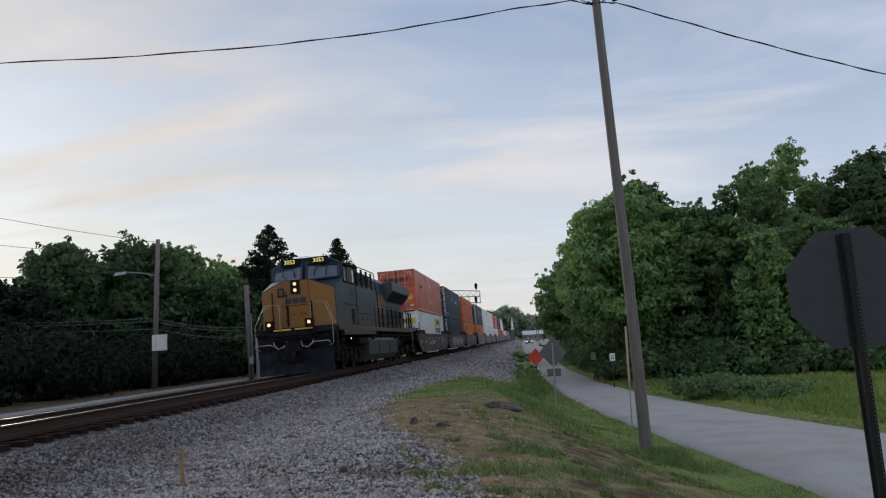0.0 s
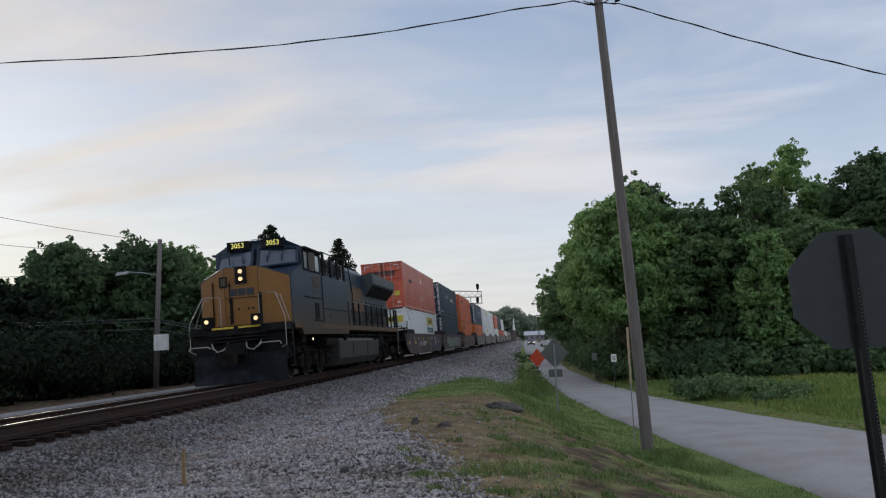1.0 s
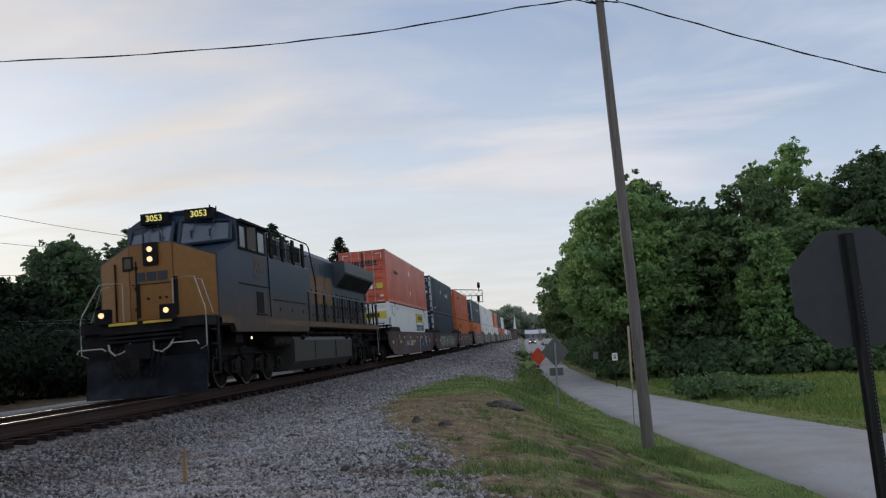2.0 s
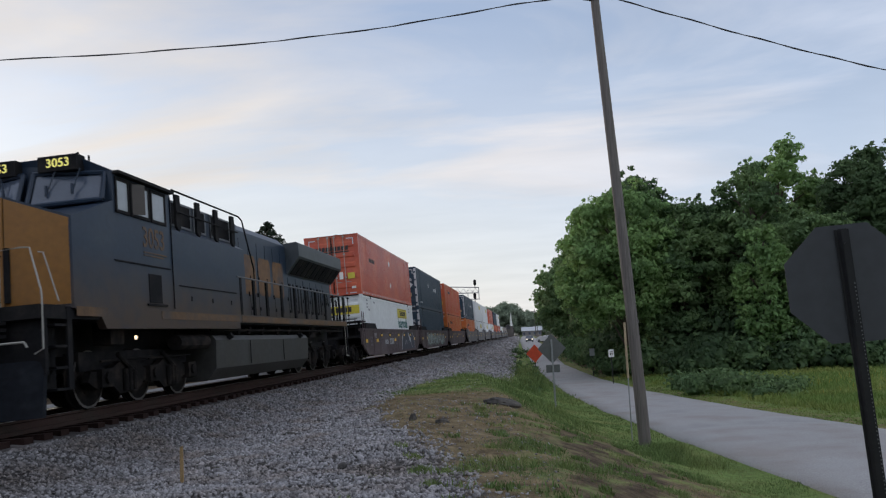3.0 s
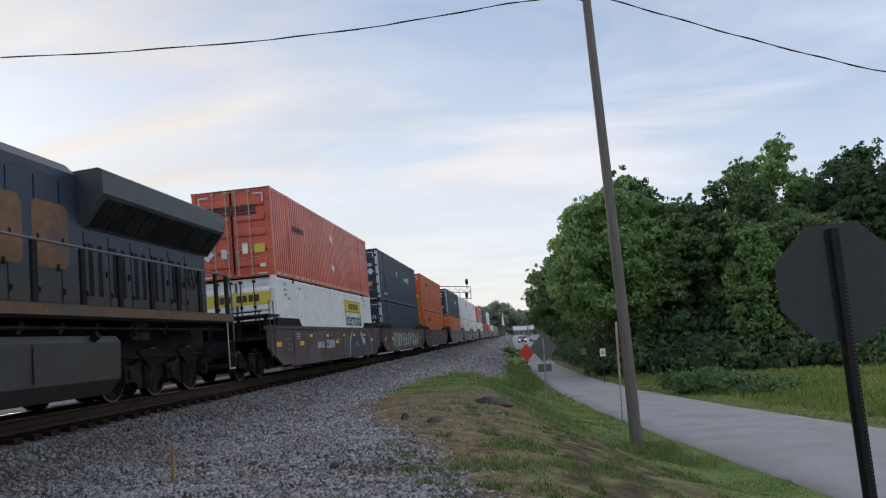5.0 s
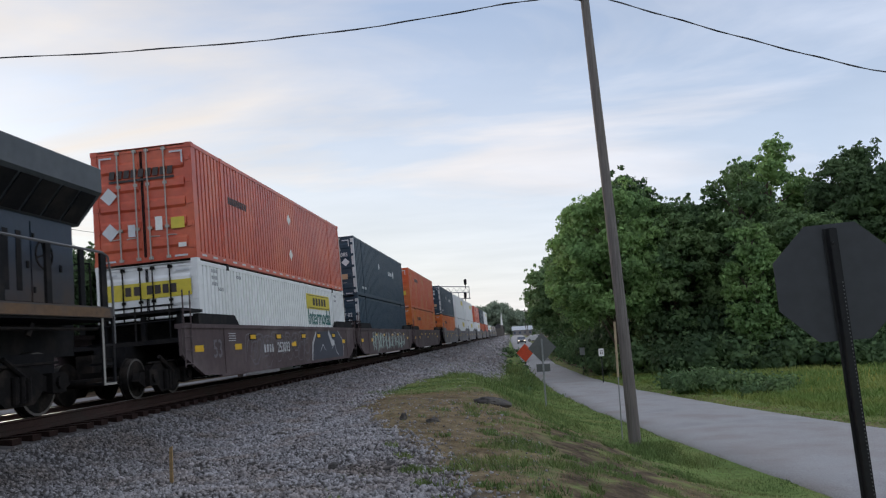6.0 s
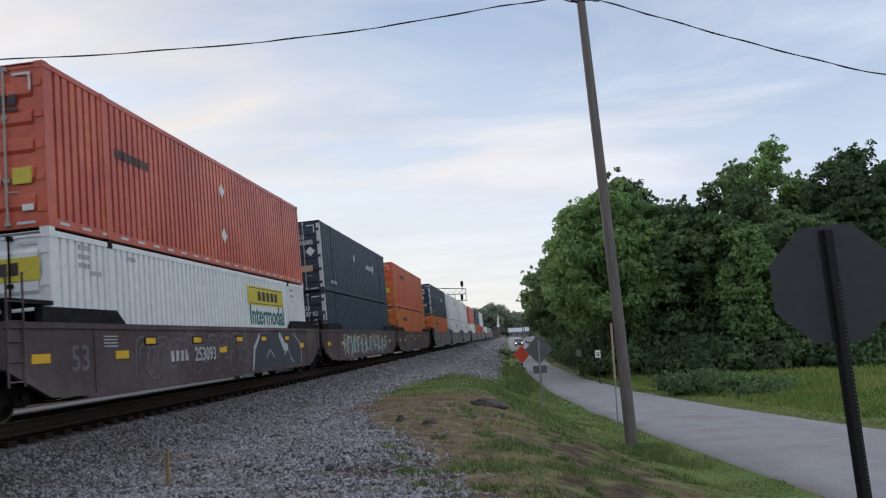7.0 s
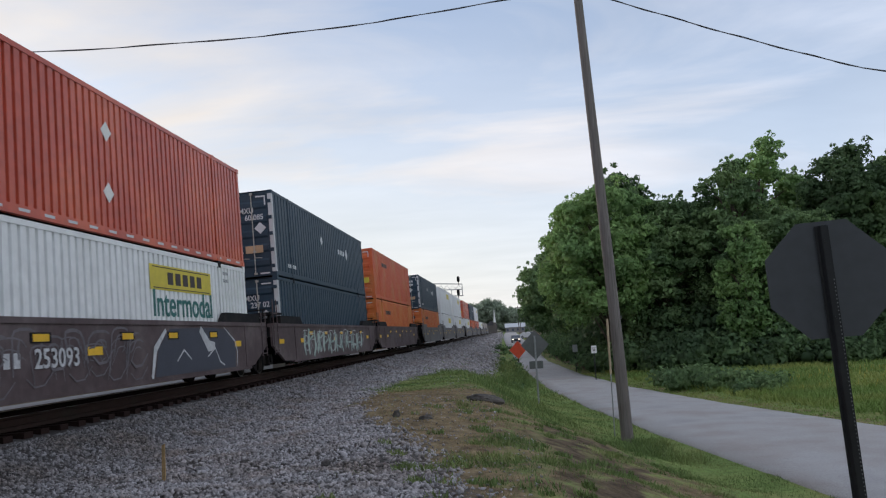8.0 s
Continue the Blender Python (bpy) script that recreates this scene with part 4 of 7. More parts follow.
    for i in range(seg):
        a0, a1 = 2 * math.pi * i / seg, 2 * math.pi * (i + 1) / seg
        rod(bm, [(1.07, 20.0 + 0.24 * math.cos(a0), 2.75 + 0.24 * math.sin(a0)), (1.07, 20.0 + 0.24 * math.cos(a1), 2.75 + 0.24 * math.sin(a1))], 0.016, 5)
    for a in (0.3, 1.87, 3.44, 5.0):
        rod(bm, [(1.07, 20.0, 2.75), (1.07, 20.0 + 0.24 * math.cos(a), 2.75 + 0.24 * math.sin(a))], 0.012, 5)
    part("brake_wheel", bm, TRUCK, lo, "spoked hand brake wheel")
    bm = bmesh.new()                                         # roof: exhaust, hatches, fans
    along_y(bm, [(-0.5, 4.57), (0.5, 4.57), (0.4, 4.68), (-0.4, 4.68)], 12.2, 13.8)
    box(bm, -0.7, 0.7, 15.2, 21.0, 4.44, 4.52)
    for y in (10.4, 11.4, 14.3):
        box(bm, -0.3, 0.3, y, y + 0.5, 4.57, 4.64)
    bevelled(bm, 0.02)
    part("roof_hatch", bm, NAVY, lo)
    bm = bmesh.new()                                         # fuel tank
    along_y(bm, [(-1.2, 0.28), (1.2, 0.28), (1.44, 0.55), (1.47, 1.22), (1.38, 1.34), (-1.38, 1.34), (-1.47, 1.22), (-1.44, 0.55)], 7.55, 15.55)
    bevelled(bm, 0.03)
    tank = part("fuel_tank", bm, TANK, lo, "long grey fuel tank slung between the trucks")
    for y in (9.9, 12.8):
        bm = bmesh.new(); box(bm, 1.465, 1.48, y, y + 0.03, 0.6, 1.2); part("tank_strap", bm, BLACK, tank)
    for y in (8.4, 14.6):
        bm = bmesh.new(); rod(bm, [(1.45, y, 1.28), (1.56, y, 1.34)], 0.07, 8); part("filler_cap", bm, BLACK, tank)
    bm = bmesh.new()                                         # air reservoirs, pipes and blower boxes above the trucks
    for s in (-1, 1):
        rod(bm, [(s * 1.28, 5.7, 1.20), (s * 1.28, 7.3, 1.20)], 0.17, 10)
        for y in (9.3, 10.1, 11.2, 12.6, 13.7, 14.8, 16.3, 17.6, 19.0):
            rod(bm, [(s * 1.36, y, 1.36), (s * 1.38, y + 0.1, 1.55)], 0.05, 6)
        rod(bm, [(s * 1.40, 7.4, 1.47), (s * 1.40, 21.0, 1.47)], 0.03, 6)
        box(bm, *sorted((s * 0.95, s * 1.35)), 16.2, 17.0, 1.25, 1.62)
        box(bm, *sorted((s * 0.95, s * 1.3)), 3.0, 3.5, 1.2, 1.62)
    part("piping", bm, TRUCK, lo)
    for axles in ((3.0, 4.85, 6.7), (16.35, 18.2, 20.05)):
        side_frame(lo, 0, axles, 0.53)
        bm = bmesh.new()
        box(bm, -0.9, 0.9, axles[0] - 0.4, axles[2] + 0.4, 0.75, 1.1)
        part("truck_bolster", bm, BLACK, lo)
        for y in axles:
            wheelset(lo, y, 0.53)
    return lo


make_loco()

# ---- well cars and boxes ----
PITCH, GAP, BOX_L = 19.45, 3.3, 16.15
CAR_BROWN = mat("car_brown", (0.072, 0.047, 0.050), 0.7, var=0.35, fine=7, coarse=0.8, bump=0.08, second=(0.100, 0.076, 0.078))
CAR_GREY = mat("car_grey", (0.17, 0.165, 0.17), 0.7, var=0.3, fine=7, coarse=0.8, bump=0.08, second=(0.11, 0.10, 0.10))
REFLECT = plain("yellow_reflector", (0.75, 0.45, 0.03), 0.4)
CHALK = mat("spray_white", (0.48, 0.49, 0.51), 0.7, var=0.3, fine=10, coarse=2, bump=0)
CHALK2 = mat("spray_dim", (0.130, 0.118, 0.132), 0.7, var=0.3, fine=10, coarse=2, bump=0)
SPRAY_DARK = mat("spray_dark", (0.045, 0.05, 0.07), 0.7, var=0.2, bump=0)


def ribbon(bm, pts, w, x):
    """A flat painted stroke on the side of a car, in y and z, as one mitred strip."""
    pts = [Vector(p) for p in pts]
    n = len(pts)
    rows = []
    for k, p in enumerate(pts):
        d = (pts[min(k + 1, n - 1)] - pts[max(k - 1, 0)])
        if d.length < 1e-4:
            d = Vector((1, 0))
        d.normalize()
        e = Vector((-d.y, d.x)) * w / 2 * (0.6 if k in (0, n - 1) else 1.0)
        rows.append((bm.verts.new((x, *(p + e))), bm.verts.new((x, *(p - e)))))
    for (a, b), (c, d) in zip(rows, rows[1:]):
        bm.faces.new((a, c, d, b))


def arches(car, seed, y0, y1, z0, z1, n, w, material, x=1.512):
    """Pale sprayed outlines: rounded blocks, one inside the other, with loose tails; no letters."""
    rg = random.Random(seed)
    bm = bmesh.new()
    step = (y1 - y0) / n
    for k in range(n):
        a = y0 + k * step + rg.uniform(-0.1, 0.1) * step
        b = a + step * rg.uniform(0.75, 1.05)
        lo, hi = z0 + (z1 - z0) * rg.uniform(0.0, 0.35), z1 - (z1 - z0) * rg.uniform(0.0, 0.18)
        slant = rg.uniform(-0.12, 0.12)
        for m in range(2):
            f = 0.22 * m * (b - a)
            half, mid = (b - a) / 2 - f, (a + b) / 2
            pts = [(a + f - slant, lo + 0.25 * m), (a + f, (lo + hi) / 2), (a + f + slant * 0.6, hi - f - 0.12)]
            pts += [(mid + slant - half * c, hi - f - 0.12 * (1 - u)) for c, u in ((0.8, 0.75), (0.4, 1.0), (0.0, 1.05), (-0.4, 1.0), (-0.8, 0.7))]
            pts += [(b - f + slant * 0.6, hi - f - 0.14), (b - f, (lo + hi) / 2), (b - f - slant, lo + rg.uniform(0, 0.2) + 0.2 * m)]
            if rg.random() < 0.5:
                pts = pts[: rg.randint(4, 9)]
            ribbon(bm, pts, w * rg.uniform(0.6, 1.2), x + 0.0006 * (2 * k + m))
        if rg.random() < 0.6:                                # a sagging tail below
            c = rg.uniform(a, b)
            ribbon(bm, [(c - 0.35, lo + 0.12), (c - 0.15, lo - 0.02), (c + 0.12, lo), (c + 0.4, lo + 0.22)], w, x + 0.0006 * (2 * n + k))
    part("graffiti", bm, material, car, "pale sprayed outlines of graffiti")


def spikes(car, seed, y0, y1, z0, z1, n, material, edge, x=1.512):
    """Broad slanted sprayed bars with dark gaps between; no letters."""
    rg = random.Random(seed)
    bm, be = bmesh.new(), bmesh.new()
    step = (y1 - y0) / n
    for k in range(n):
        a = y0 + k * step
        lean = rg.choice((-0.5, -0.25, 0.3, 0.55)) * step
        lo, hi = z0 + (z1 - z0) * rg.uniform(0, 0.25), z1 - (z1 - z0) * rg.uniform(0, 0.25)
        mid = (lo + hi) / 2 + rg.uniform(-0.15, 0.15)
        ribbon(bm, [(a, lo), (a + lean, mid), (a + lean * 0.4 + 0.1, hi)], step * rg.uniform(0.35, 0.75), x + 0.001 * (k % 3))
        if rg.random() < 0.7:
            ribbon(bm, [(a + lean, mid), (a + step * 1.1, mid + rg.uniform(-0.3, 0.3))], 0.14, x + 0.001 * (k % 3))
        ribbon(be, [(a + 0.1, lo - 0.03), (a + lean + 0.22, mid), (a + lean * 0.4 + 0.30, hi)], 0.05, x + 0.005)
        ribbon(be, [(a - 0.20, lo + 0.1), (a + lean - 0.22, mid)], 0.04, x + 0.005)
    part("graffiti", bm, material, car, "broad pale green strokes of graffiti")
    part("graffiti", be, edge, car, "dark edges round the sprayed strokes")


def make_well(i, front_truck, rear_truck, material, marks):
    y0 = i * PITCH + GAP * (i // 3)
    label = ("brown" if material is CAR_BROWN else "grey") + " steel well car with graffiti and yellow reflectors"
    car = rolling(thing("well_car", label, "railway car", group="well cars"), y0)
    E0, E1 = -1.62, 17.10                                    # ends of the body
    for s in (-1, 1):
        bm = bmesh.new()                                     # deep side with cut-up ends
        prof = [(E0, 0.90), (E0 + 1.2, 0.40), (1.5, 0.33), (14.6, 0.33), (E1 - 1.2, 0.40), (E1, 0.90), (E1, 1.52), (E0, 1.52)]
        along_x(bm, prof, *sorted((s * 1.42, s * 1.50)))
        part("side_sill", bm, material, car)
        bm = bmesh.new()                                     # top chord
        box(bm, *sorted((s * 1.34, s * 1.53)), E0, E1, 1.50, 1.60)
        box(bm, *sorted((s * 1.36, s * 1.52)), 0.6, 15.6, 0.31, 0.38)
        bevelled(bm, 0.012)
        part("chord", bm, material, car)
        for a, b, f in ((-0.55, 2.2, 1), (13.6, 16.7, -1)):  # raised guides at the ends
            bm = bmesh.new()
            sl = 0.35
            along_x(bm, [(a, 1.60), (b, 1.60), (b - (sl if f > 0 else 0), 1.86), (a + (0 if f > 0 else sl), 1.86)], *sorted((s * 1.33, s * 1.47)))
            part("guide", bm, BLACK if material is CAR_BROWN else material, car)
        for y in (0.9, 15.2):                                # ribs on the side
            bm = bmesh.new()
            box(bm, *sorted((s * 1.50, s * 1.515)), y, y + 0.06, 0.30, 1.50)
            part("rib", bm, material, car)
        for k, y in enumerate((3.1, 5.5, 8.37, 10.46, 12.84)):
            bm = bmesh.new()
            box(bm, *sorted((s * 1.50, s * 1.512)), y - 0.28, y + 0.28, 1.19, 1.36)
            p = part("reflector_plate", bm, BLACK, car)
            bm = bmesh.new()
            box(bm, *sorted((s * 1.512, s * 1.518)), y - 0.22, y + 0.22, 1.215, 1.335)
            part("reflector", bm, REFLECT, p, "yellow reflector")
        for y in (-0.7, 1.9, 7.15, 14.6):
            bm = bmesh.new()
            box(bm, *sorted((s * 1.50, s * 1.51)), y - 0.25, y + 0.25, 0.95, 1.10)
            part("reflector", bm, REFLECT, car, "yellow reflector")
    bm = bmesh.new()                                         # floor of the well, end decks, bulkheads
    box(bm, -1.42, 1.42, 0.3, 15.9, 0.31, 0.35)
    for a, b in ((E0, -0.12), (16.3, E1)):
        box(bm, -1.42, 1.42, a, b, 1.20, 1.30)
        box(bm, -0.35, 0.35, a - 0.35, b + 0.35, 0.75, 1.2)
    box(bm, -1.42, 1.42, -0.10, -0.04, 0.36, 1.84)
    box(bm, -1.40, 1.40, E0 + 0.25, -0.12, 1.90, 1.97)
    for x in (-1.3, -0.45, 0.45, 1.3):
        box(bm, x - 0.05, x + 0.05, E0 + 0.35, E0 + 0.45, 1.30, 1.90)
    box(bm, -1.42, 1.42, 16.2, 16.26, 0.36, 1.55)
    part("floor", bm, BLACK, car)
    for a in (E0 + 0.05, E1 - 0.45):                         # ladders and end platform rails
        bm = bmesh.new()
        for y in (a, a + 0.4):
            rod(bm, [(1.535, y, 0.62), (1.535, y, 2.35 if a < 0 else 1.9)], 0.018, 5)
        for z in (0.7, 1.0, 1.3, 1.6, 1.9):
            if z < 1.8 or a < 0:
                rod(bm, [(1.535, a, z), (1.535, a + 0.4, z)], 0.014, 5)
        part("ladder", bm, material, car)
    bm = bmesh.new()
    for x in (-1.2, -0.4, 0.4, 1.2):
        rod(bm, [(x, E0 + 0.1, 1.3), (x, E0 + 0.1, 2.05)], 0.02, 5)
    rod(bm, [(-1.3, E0 + 0.1, 2.05), (1.3, E0 + 0.1, 2.05)], 0.022, 5)
    rod(bm, [(-1.3, E0 + 0.1, 1.7), (1.3, E0 + 0.1, 1.7)], 0.018, 5)
    part("end_rail", bm, BLACK, car)
    centres = ([-1.62] if front_truck else [-2.0]) + ([17.2] if rear_truck else [])
    for c in centres:
        ax = (c - 0.86, c + 0.86)
        side_frame(car, 0, ax, 0.42)
        bm = bmesh.new()
        box(bm, -1.0, 1.0, c - 0.2, c + 0.2, 0.45, 0.75)
        part("truck_bolster", bm, TRUCK, car)
        for y in ax:
            if i < 3:
                wheelset(car, y, 0.42)
            else:
                bm = bmesh.new()
                for s in (-1, 1):
                    wheel_round(bm, *sorted((s * 0.70, s * 0.84)), 0.42, y, 0.42 + RAIL_TOP, 18)
                wheel_round(bm, -0.75, 0.75, 0.08, y, 0.42 + RAIL_TOP, 8)
                part("wheelset", bm, TRUCK, car)
    if front_truck:
        bm = bmesh.new()
        box(bm, -0.1, 0.1, E0 - 1.2, E0, 0.78, 0.98)
        box(bm, -0.17, 0.17, E0 - 1.4, E0 - 1.05, 0.70, 1.06)
        part("coupler", bm, TRUCK, car, "rusty knuckle coupler")
    if marks == "first":
        lettering("digits", "53", 0.62, CHALK2, car, SIDE(1.504, 0.45, 0.98))
        lettering("digits", "253093", 0.44, CHALK, car, SIDE(1.520, 5.95, 0.93))
        bm = bmesh.new()
        for k in range(4):
            box(bm, 1.501, 1.506, 4.05 + 0.25 * k, 4.2 + 0.25 * k, 0.82, 1.05)
        for k in range(4):
            box(bm, 1.501, 1.506, 1.25, 1.75, 1.18 + 0.06 * k, 1.20 + 0.06 * k)
        part("lettering_bar", bm, CHALK, car, "white bars of stencilled writing")
        arches(car, 3, 2.5, 9.1, 0.48, 1.46, 9, 0.055, CHALK2, 1.503)
        arches(car, 5, 2.9, 9.2, 0.40, 1.30, 8, 0.03, CHALK2, 1.5033)
        bm = bmesh.new()                                     # dark panel with a white outline
        pts = [(9.5, 0.42), (9.7, 1.0), (10.3, 1.42), (12.6, 1.45), (13.9, 1.40), (14.4, 1.0), (14.3, 0.42)]
        f = bm.faces.new([bm.verts.new((1.509, a, b)) for a, b in pts])
        part("graffiti", bm, SPRAY_DARK, car, "dark sprayed panel of graffiti")
        bm = bmesh.new()
        ribbon(bm, [(9.35, 0.40), (9.55, 1.0), (10.1, 1.40)], 0.16, 1.513)
        ribbon(bm, [(13.6, 1.45), (14.35, 1.1), (14.5, 0.8), (14.4, 0.45)], 0.05, 1.513)
        ribbon(bm, [(12.0, 1.42), (12.5, 1.0), (12.9, 1.0)], 0.30, 1.513)
        ribbon(bm, [(10.6, 0.7), (11.0, 0.95), (11.4, 0.72)], 0.05, 1.513)
        ribbon(bm, [(12.4, 0.75), (12.9, 0.95), (13.2, 0.6), (13.5, 0.5)], 0.05, 1.513)
        part("graffiti", bm, CHALK, car, "white strokes of graffiti")
    elif marks == "second":
        spikes(car, 8, 2.2, 13.2, 0.40, 1.44, 19, mat("spray_mint", (0.40, 0.50, 0.45), 0.7, var=0.4, fine=4, coarse=1.2, bump=0, second=(0.22, 0.30, 0.28)), SPRAY_DARK)
        arches(car, 12, 2.0, 13.6, 0.45, 1.40, 12, 0.03, CHALK, 1.520)
    else:
        arches(car, 20 + i, 2, 13.5, 0.45, 1.40, 11, 0.05, CHALK2)
    return car


PAINT = {
    "red": mat("box_red", (0.50, 0.080, 0.042), 0.36, spec=0.5, var=0.24, fine=5, coarse=0.6, bump=0.02, second=(0.53, 0.11, 0.05)),
    "white": mat("box_white", (0.78, 0.795, 0.80), 0.5, var=0.12, fine=5, coarse=0.6, bump=0.02, second=(0.68, 0.69, 0.69)),
    "navy": mat("box_navy", (0.019, 0.044, 0.072), 0.5, spec=0.3, var=0.2, fine=5, coarse=0.6, bump=0.02, second=(0.026, 0.046, 0.068)),
    "orange": mat("box_orange", (0.58, 0.088, 0.020), 0.5, var=0.2, fine=5, coarse=0.6, bump=0.02, second=(0.50, 0.14, 0.04)),
    "amber": mat("box_amber", (0.56, 0.118, 0.020), 0.5, var=0.2, fine=5, coarse=0.6, bump=0.02, second=(0.52, 0.18, 0.04)),
    "dull": mat("box_dull", (0.34, 0.30, 0.27), 0.6, var=0.2, fine=5, coarse=0.6, bump=0.02),
}
WORD = {"red": "red-orange", "white": "white", "navy": "dark navy", "orange": "bright orange", "amber": "amber orange", "dull": "dull grey-brown"}
DIAMOND = plain("placard_silver", (0.55, 0.57, 0.60), 0.35)
YPANEL = mat("panel_yellow", (0.60, 0.49, 0.05), 0.5, var=0.12, fine=8, coarse=1, bump=0.01)
INK = plain("dark_ink", (0.04, 0.03, 0.03), 0.6)
TEAL = plain("teal_ink", (0.02, 0.13, 0.12), 0.6)


def diamond(bm, x, y, z, ry, rz):
    """A thin upright placard on a side wall."""
    hull(bm, [(x, y, z - rz), (x, y + ry, z), (x, y, z + rz), (x, y - ry, z)],
         [(x + 0.006, y, z - rz), (x + 0.006, y + ry, z), (x + 0.006, y, z + rz), (x + 0.006, y - ry, z)])


def corrugated(x, y0, y1, z0, z1, depth, pitch):
    """A side wall of upright ribs, as one bent sheet with thickness."""
    n = int((y1 - y0) / pitch)
    p = (y1 - y0) / n
    line = []
    for k in range(n):
        a = y0 + k * p
        line += [(a, 0), (a + 0.64 * p, 0), (a + 0.71 * p, -depth), (a + 0.93 * p, -depth)]
    line.append((y1, 0))
    s = 1 if x > 0 else -1
    bm = bmesh.new()
    rows = [[bm.verts.new((x + s * (d - t), y, z)) for y, d in line] for z, t in ((z0, 0), (z1, 0), (z1, 0.06), (z0, 0.06))]
    for A, B in zip(rows, rows[1:] + rows[:1]):
        for k in range(len(line) - 1):
            bm.faces.new((A[k], A[k + 1], B[k + 1], B[k]))
    bm.faces.new([r[0] for r in rows]); bm.faces.new([r[-1] for r in rows][::-1])
    return bm


def make_box(i, level, colour, marks=""):
    off = i * PITCH + GAP * (i // 3)
    m = PAINT[colour]
    where = "stacked on another" if level else "low in a well car"
    c = rolling(thing("shipping_container", f"{WORD[colour]} corrugated steel shipping container {where}", "container", group="stacked containers"), off)
    z0 = 3.262 if level else 0.355
    z1 = z0 + (2.885 if level else 2.84)
    W = 1.295
    smooth_side = colour in ("navy", "amber") and i < 4
    depth, pitch = (0.028, 0.36) if smooth_side else (0.066, 0.24)
    for s in (-1, 1):
        part("side_panel", corrugated(s * (W - 0.012), 0.14, BOX_L - 0.14, z0 + 0.16, z1 - 0.10, depth, pitch), m, c)
        bm = bmesh.new()
        box(bm, *sorted((s * (W - 0.07), s * W)), 0.14, BOX_L - 0.14, z1 - 0.10, z1)
        part("top_rail", bm, m, c)
        bm = bmesh.new()
        box(bm, *sorted((s * (W - 0.10), s * W)), 0.14, BOX_L - 0.14, z0, z0 + 0.16)
        part("bottom_rail", bm, m, c)
        for y in (0.0, BOX_L - 0.14, 1.95, BOX_L - 2.09):
            bm = bmesh.new()
            box(bm, *sorted((s * (W - 0.14), s * (W + (0.0 if y in (0.0, BOX_L - 0.14) else 0.006)))), y, y + (0.14 if y in (0.0, BOX_L - 0.14) else 0.10), z0 + 0.001, z1 - 0.001)
            bevelled(bm, 0.012)
            part("corner_post", bm, plain("worn_white_edge", (0.5, 0.51, 0.53), 0.6) if (smooth_side and y == 0.0 and colour == "navy") else m, c)
            for z in (z0 - 0.005, z1 - 0.115):
                bm = bmesh.new()
                box(bm, *sorted((s * (W - 0.16), s * (W + 0.012))), y - 0.01, y + 0.16, z, z + (0.12 if level or z < 1 else 0.178))
                part("casting", bm, BLACK if y in (1.95, BOX_L - 2.09) and not level else m, c)
    bm = bmesh.new()
    box(bm, -W + 0.07, W - 0.07, 0.0, BOX_L, z1 - 0.05, z1 - 0.012)
    part("roof_panel", bm, m, c)
    bm = bmesh.new()
    box(bm, -W + 0.1, W - 0.1, 0.1, BOX_L - 0.1, z0 + 0.03, z0 + 0.12)
    part("floor", bm, BLACK, c)
    bm = bmesh.new()
    box(bm, -W + 0.14, W - 0.14, BOX_L - 0.06, BOX_L, z0, z1)
    part("end_wall", bm, m, c)
    # doors
    for s in (-1, 1):
        bm = bmesh.new()
        xa, xb = sorted((s * 0.012, s * (W - 0.14)))
        box(bm, xa, xb, 0.02, 0.07, z0 + 0.12, z1 - 0.10)
        bevelled(bm, 0.01)
        d = part("door", bm, m, c)
        bm = bmesh.new()
        for k in range(5):
            z = z0 + 0.30 + 0.49 * k
            along_x(bm, [(0.021, z), (-0.018, z + 0.07), (-0.018, z + 0.22), (0.021, z + 0.29)], xa + 0.07, xb - 0.07)
        part("door_panel", bm, m, d)
        for x in (s * 0.16, s * 0.60):
            bm = bmesh.new()
            rod(bm, [(x, -0.045, z0 + 0.05), (x, -0.045, z1 - 0.05)], 0.019, 6)
            for z in (z0 + 0.05, z0 + 0.8, z0 + 1.9, z1 - 0.13):
                box(bm, x - 0.05, x + 0.05, -0.05, 0.02, z, z + 0.07)
            lr = part("lock_rod", bm, RAILING if colour != "white" else TRUCK, d, "long door locking rod")
            bm = bmesh.new()
            rod(bm, [(x, -0.06, z0 + 0.62), (x + s * 0.26, -0.075, z0 + 0.60)], 0.014, 5)
            part("handle", bm, RAILING, lr)
        for k in range(5):
            bm = bmesh.new()
            z = z0 + 0.25 + 0.55 * k
            box(bm, *sorted((s * (W - 0.17), s * (W - 0.03))), -0.02, 0.03, z, z + 0.12)
            part("hinge", bm, m, d)
        bm = bmesh.new()
        rod(bm, [(s * 0.02, 0.005, z0 + 0.12), (s * 0.02, 0.005, z1 - 0.1)], 0.014, 4)
        part("gasket", bm, BLACK, d)
    for za, zb, nm in ((z1 - 0.10, z1, "door_header"), (z0, z0 + 0.12, "door_sill")):
        bm = bmesh.new()
        box(bm, -W + 0.14, W - 0.14, 0.0, 0.10, za, zb)
        part(nm, bm, m, c)
    bm = bmesh.new()                                         # bright strips at the door corners
    for s in (-1, 1):
        for z in (z0 + 0.06, z1 - 0.22):
            box(bm, *sorted((s * 0.75, s * 1.08)), -0.024, -0.020, z, z + 0.045)
        if level:
            box(bm, *sorted((s * 1.04, s * 1.08)), -0.024, -0.020, z1 - 0.5, z1 - 0.22)
    part("reflective_strip", bm, DIAMOND, c)
